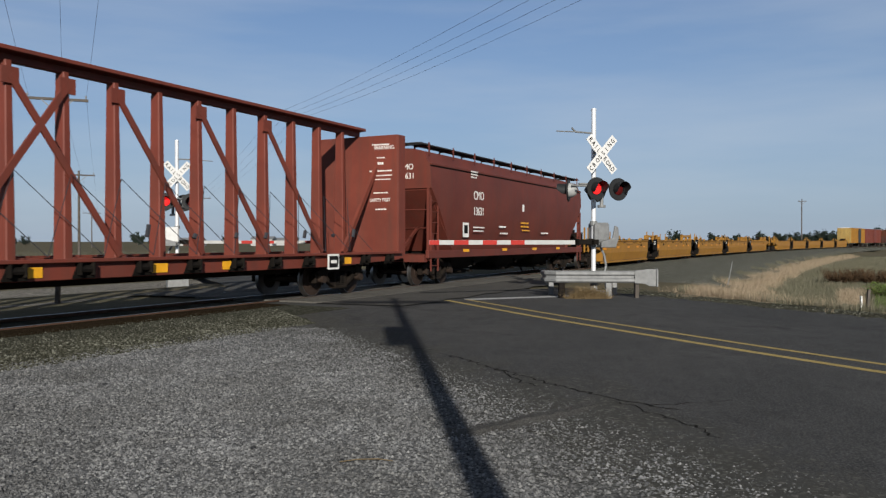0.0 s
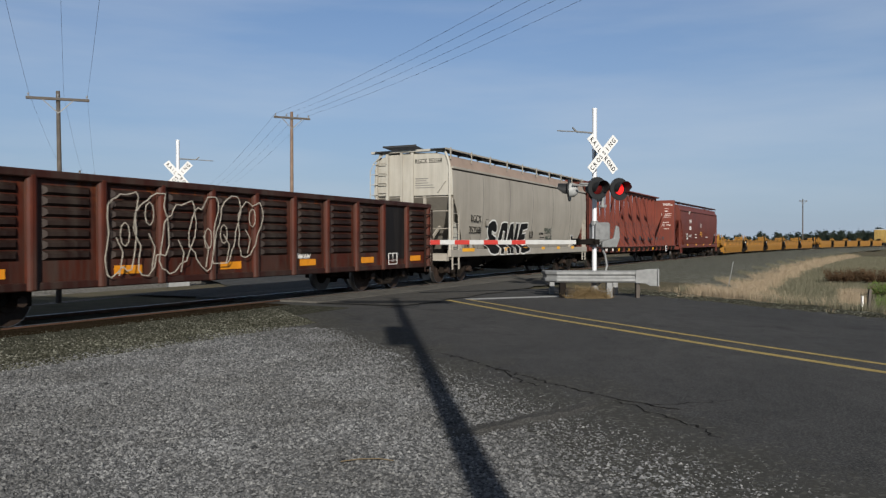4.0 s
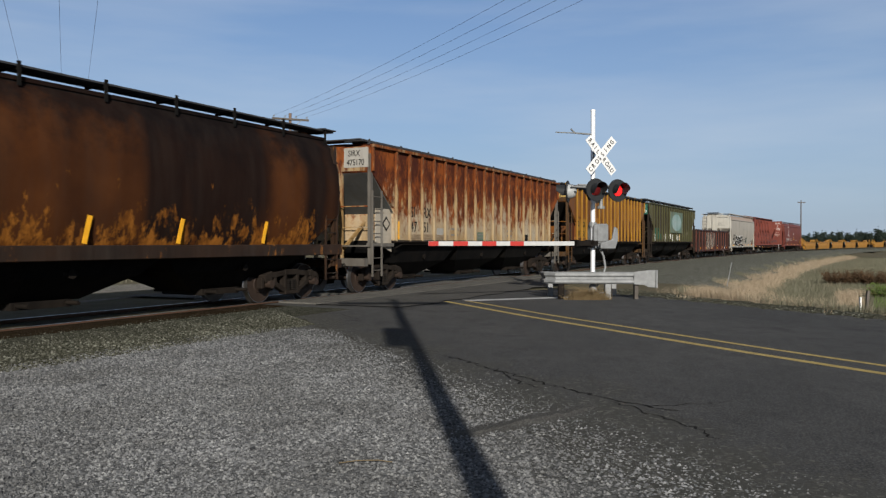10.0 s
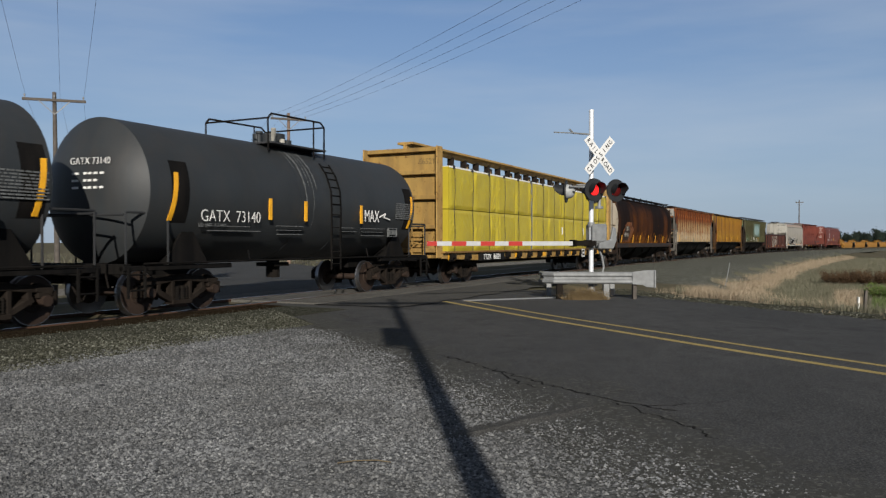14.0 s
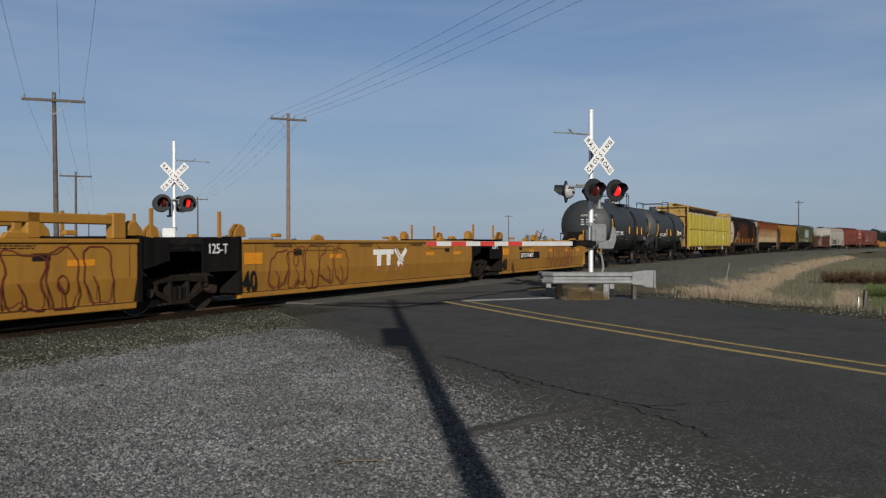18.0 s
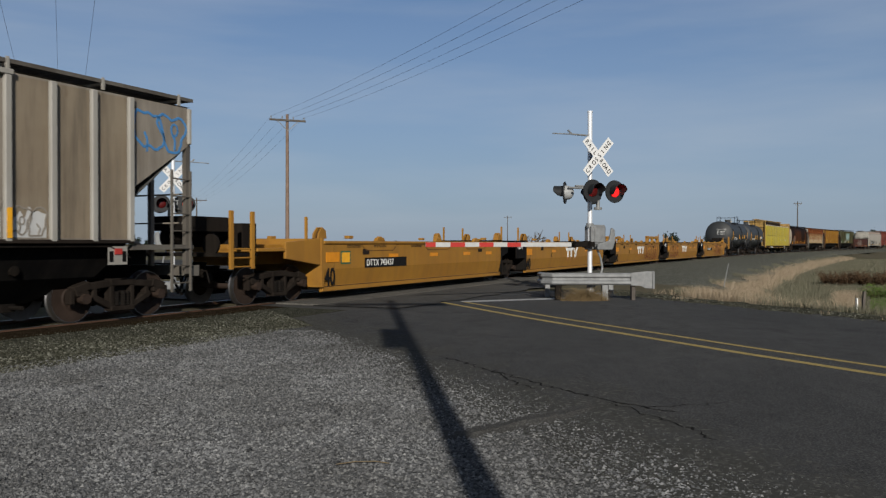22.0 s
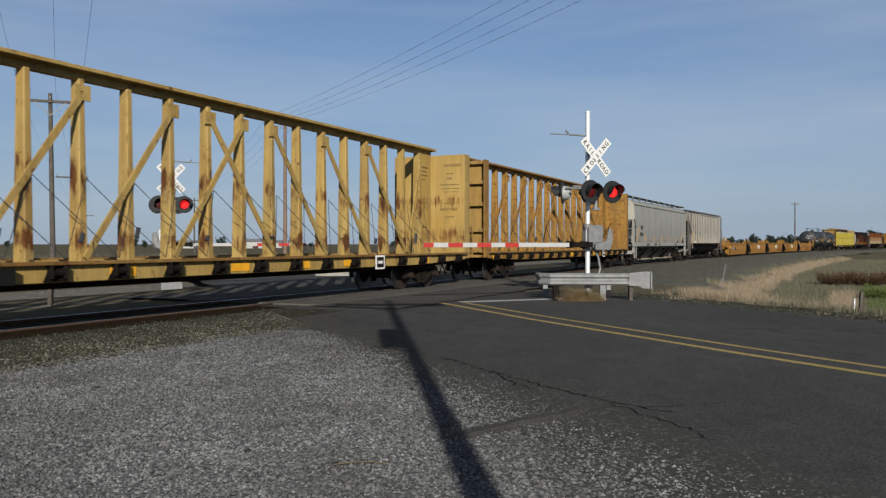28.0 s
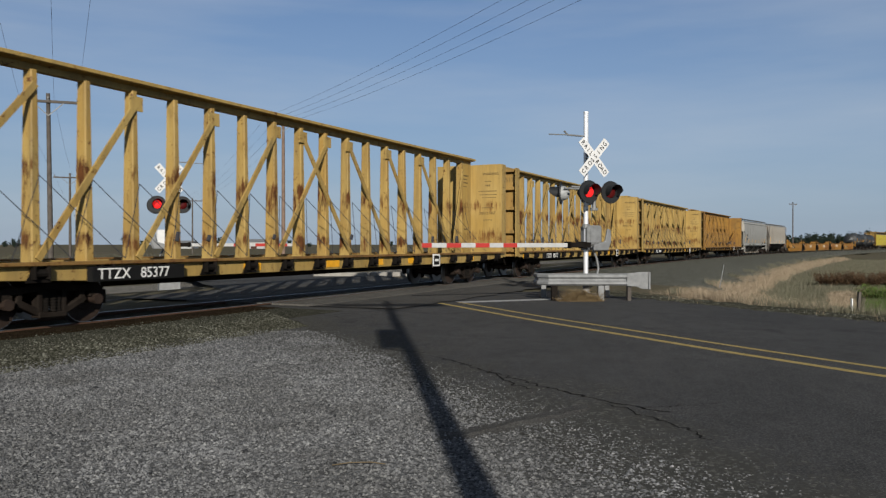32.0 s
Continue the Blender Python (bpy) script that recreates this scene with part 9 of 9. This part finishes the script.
for k in range(5):
    car = well_unit(J[k + 1], J[k], k == 4, k == 0, number="DTTX 743437" if k in (0, 4) else "", graffiti=GRAF[k], logo=k in (1, 2, 3), frame=k == 2, letter={2: "D", 3: "C"}.get(k, ""))
notice(car, -4.5, -4.03, 0.92, 1.27, -1.482, M["green_board"], "small green and yellow plate")
notice(car, -4.46, -4.07, 0.96, 1.23, -1.486, M["orange_mark"])

car, h = ribbed_hopper(-282.27, -265.21, M["up_grey"], "weathered pale grey ribbed covered hopper car", 18, foot=7.03, rise=0.29, rib_w=0.062, eave_span=(-3.75, 4.6), walk_edge=M["grimy_grey"], rib_mat=M["up_rib"], slope_mat=M["slope_grey"], panel_mat=M["up_brown"], post_mat=M["grimy_grey"], bracket_mat=M["up_rib"])
for x, tx in ((-6.62, "U"), (-5.82, "P")):
    lettering("number", tx, 0.42, M["black_mark"], car, x, 2.80, -1.508, 0.85)
for x, tx in ((-6.62, "7"), (-5.82, "9"), (-5.0, "6"), (-4.2, "0"), (-3.38, "8")):
    lettering("number", tx, 0.42, M["black_mark"], car, x, 2.23, -1.508, 0.85)
M["ghost_white"] = paint("scrubbed_white_band", (0.95, 0.95, 0.93), (0.75, 0.73, 0.68), rust=0.0, dirt=0.2)
rnd = random.Random(41)
for i in list(range(0, 4)) + [14, 15, 16]:
    x = -6.98 + i * 0.8212
    part("panel", MB().box(x + 0.065, x + 0.755, -1.504, -1.497, 1.56, 4.20), M["up_brown"], car, "browner side sheet with rust at its head")
for i in range(4, 15):
    # smears left where the spray paint was scrubbed off, with a torn upper edge
    x = -6.98 + i * 0.8212
    rows, reach = [], 0.30 + 0.22 * rnd.random() + (0.15 if i > 5 else 0)
    for k in range(9):
        rows.append((x + 0.08 + 0.08 * k, 1.58 + reach * (0.55 + 0.5 * rnd.random())))
    part("scrubbed_patch", MB().prism([(x + 0.72, 1.57), (x + 0.08, 1.57)] + rows, -1.5055, -1.50), M["ghost_white"], car, "scrubbed pale patch")
    if i > 4:
        scrawl(car, x + 0.09, x + 0.71, 1.60, 1.60 + reach, -1.508, 200 + i, M["up_grey"], 0.03)
for i, wide in ((6, 0.30), (7, 0.32), (8, 0.0), (9, 0.30), (10, 0.32)):
    x = -6.98 + i * 0.8212
    for dx in ((-wide / 2, wide / 2) if wide else (0.0,)):
        part("letter_bar", MB().box(x + 0.33 + dx - 0.04, x + 0.33 + dx + 0.04, -1.508, -1.50, 2.40, 2.90), M["black_mark"], car, "dark upright bar of a painted name")
for i in range(5, 13):
    x = -6.98 + i * 0.8212
    for dx in ((-0.13, 0.13) if i % 3 else (-0.05,)):
        part("letter_bar", MB().box(x + 0.41 + dx - 0.035, x + 0.41 + dx + 0.035, -1.514, -1.509, 1.76, 2.16), M["grey_spray"], car, "worn grey bar of a painted name")
strips(car, (-6.98,), 1.56, 2.55, -1.592, w=0.12)
strips(car, (-3.695, -2.053, 1.232, 4.516), 1.56, 2.05, -1.592)
notice(car, -6.75, -6.30, 1.56, 1.74, -1.506, M["white_mark"], "white stencilled plate")
notice(car, -6.70, -6.36, 1.58, 1.71, -1.512, M["up_brown"])
notice(car, -5.95, -5.45, 1.57, 1.71, -1.506, M["white_mark"], "white notice with small print")
for x in (-6.9, 6.7):
    notice(car, x - 0.22, x + 0.22, 1.08, 1.42, -1.505, M["up_rib"], "pale plate with a red lens between dark slots")
    part("lens", MB().box(x - 0.07, x + 0.09, -1.53, -1.509, 1.27, 1.38), M["stripe_red"], car, "square red reflector")
    for dx in (-0.14, 0.15):
        part("slot", MB().box(x + dx - 0.045, x + dx + 0.045, -1.512, -1.509, 1.13, 1.33), M["black"], car, "dark slot", bevel=0.0)
scrawl(car, 7.15, 8.35, 3.25, 4.12, -1.504, 77, M["blue_spray"], 0.05)

car, h = round_hopper(-301.85, -283.9, M["tilx_grey"], "clean light grey smooth-sided covered hopper car", FLOW_HIGH, bays=4, seams=8, sill=(1.30, 1.55), run=1.3, high=3.1, bay_mat=M["grimy_bay"], gate_mat=M["up_grey"], slope_mat=M["tilx_grey"], deep=2.2, seam_mat=M["seam_dark"], rise=0.22)
side_text("number", "TILX", 0.27, M["black_mark"], car, -7.4, 2.46, FLOW_HIGH, 0.85, lift=0.012)
side_text("number", "570114", 0.26, M["black_mark"], car, -7.5, 2.0, FLOW_HIGH, 0.95, lift=0.012)
lettering("number", "TILX", 0.15, M["black_mark"], car, -h - 0.036, 4.12, -0.6, 0.8, face="end")
lettering("number", "570114", 0.15, M["black_mark"], car, -h - 0.036, 3.90, -0.6, 0.8, face="end")
for x, z1 in ((-7.9, 2.55), (-5.6, 2.08), (-3.0, 2.1), (-0.4, 2.1), (2.3, 2.1), (5.0, 2.1), (7.3, 2.3)):
    part("reflector", MB().beam((x - 0.03, -1.46, 1.62), (x + 0.04, -surface(FLOW_HIGH, z1) - 0.012, z1), 0.008, 0.10), M["orange_mark"], car, "yellow reflective strip")
small_print(car, [(-7.6, -7.0, 1.78, 0.04), (-7.6, -7.1, 1.66, 0.05), (-4.6, -3.8, 1.66, 0.05), (-2.0, -1.2, 1.66, 0.05), (0.6, 1.3, 1.7, 0.05), (3.4, 4.0, 1.7, 0.05)], M["grey_spray"], -1.48)
notice(car, 5.7, 6.0, 1.45, 1.75, -1.47, M["black_mark"])
for x, tx in ((-5.5, "JRB ONE"), (-3.1, "DELTA 9"), (-1.6, "DUB"), (4.2, "DELTA 9")):
    lettering("graffiti", tx, 0.15, M["dark_spray"], car, x, 1.35, -1.566, 1.1, "small dark green graffiti letters", bold=0.006)

NUMBERS = ("", "TTZX 84867", "TTZX 85517", "TTZX 85377")
MIDS = (-315.1, -340.0, -364.8, -389.55)
for k in range(4):
    centre_beam(MIDS[k] - 11.375, MIDS[k] + 11.375, M["beam_orange"] if k == 0 else M["beam_yellow"], "rust-speckled orange-yellow empty centre-beam flatcar" if k == 0 else "yellow empty centre-beam flatcar with rusty edges", 20 + k, number=NUMBERS[k])


def motions():
    """The train runs through; the signal lenses flash in turn."""
    for ob, s0 in TRAIN:
        walk(ob, [(t, on_track(s0 + gone(t))) for t in np.arange(0, 32.01, 0.5)])
    for ob, s0, x in WHEELSETS:
        # the wheels roll while their car is near; far up the line they are specks
        near = [t for t in np.arange(0, 32.01, 1 / 30) if -45 < s0 + x + gone(t) < 42]
        if not near:
            continue
        at, r = ob.matrix_basis.translation.copy(), R_WHEEL
        roll = lambda t: math.degrees((s0 + x + gone(t)) / r)
        rows = [(t, pose(at.x, at.y, at.z, 0, roll(t) % 360, 0)) for t in near]
        if near[0] > 0.02:
            rows.insert(0, (0.0, rows[0][1]))
        if near[-1] < 31.97:
            rows.append((32.0, rows[-1][1]))
        walk(ob, rows)
    for ob, first in LENSES:
        rows, lit = [(0.0, pose(0, 0, 0, 0, 0, 0 if first else 180))], first
        t = FLASH_0
        while t < 31.9:
            a = 0 if lit else 180
            for k in range(4):
                if t + (k - 1.5) / 30 > rows[-1][0] + 0.02:
                    rows.append((t + (k - 1.5) / 30, pose(0, 0, 0, 0, 0, a + 60 * k)))
            lit = 1 - lit
            t += FLASH / 2
        rows.append((32.0, pose(0, 0, 0, 0, 0, 0 if lit else 180)))
        walk(ob, rows)


FLASH, FLASH_0 = 1.191, 0.105
motions()
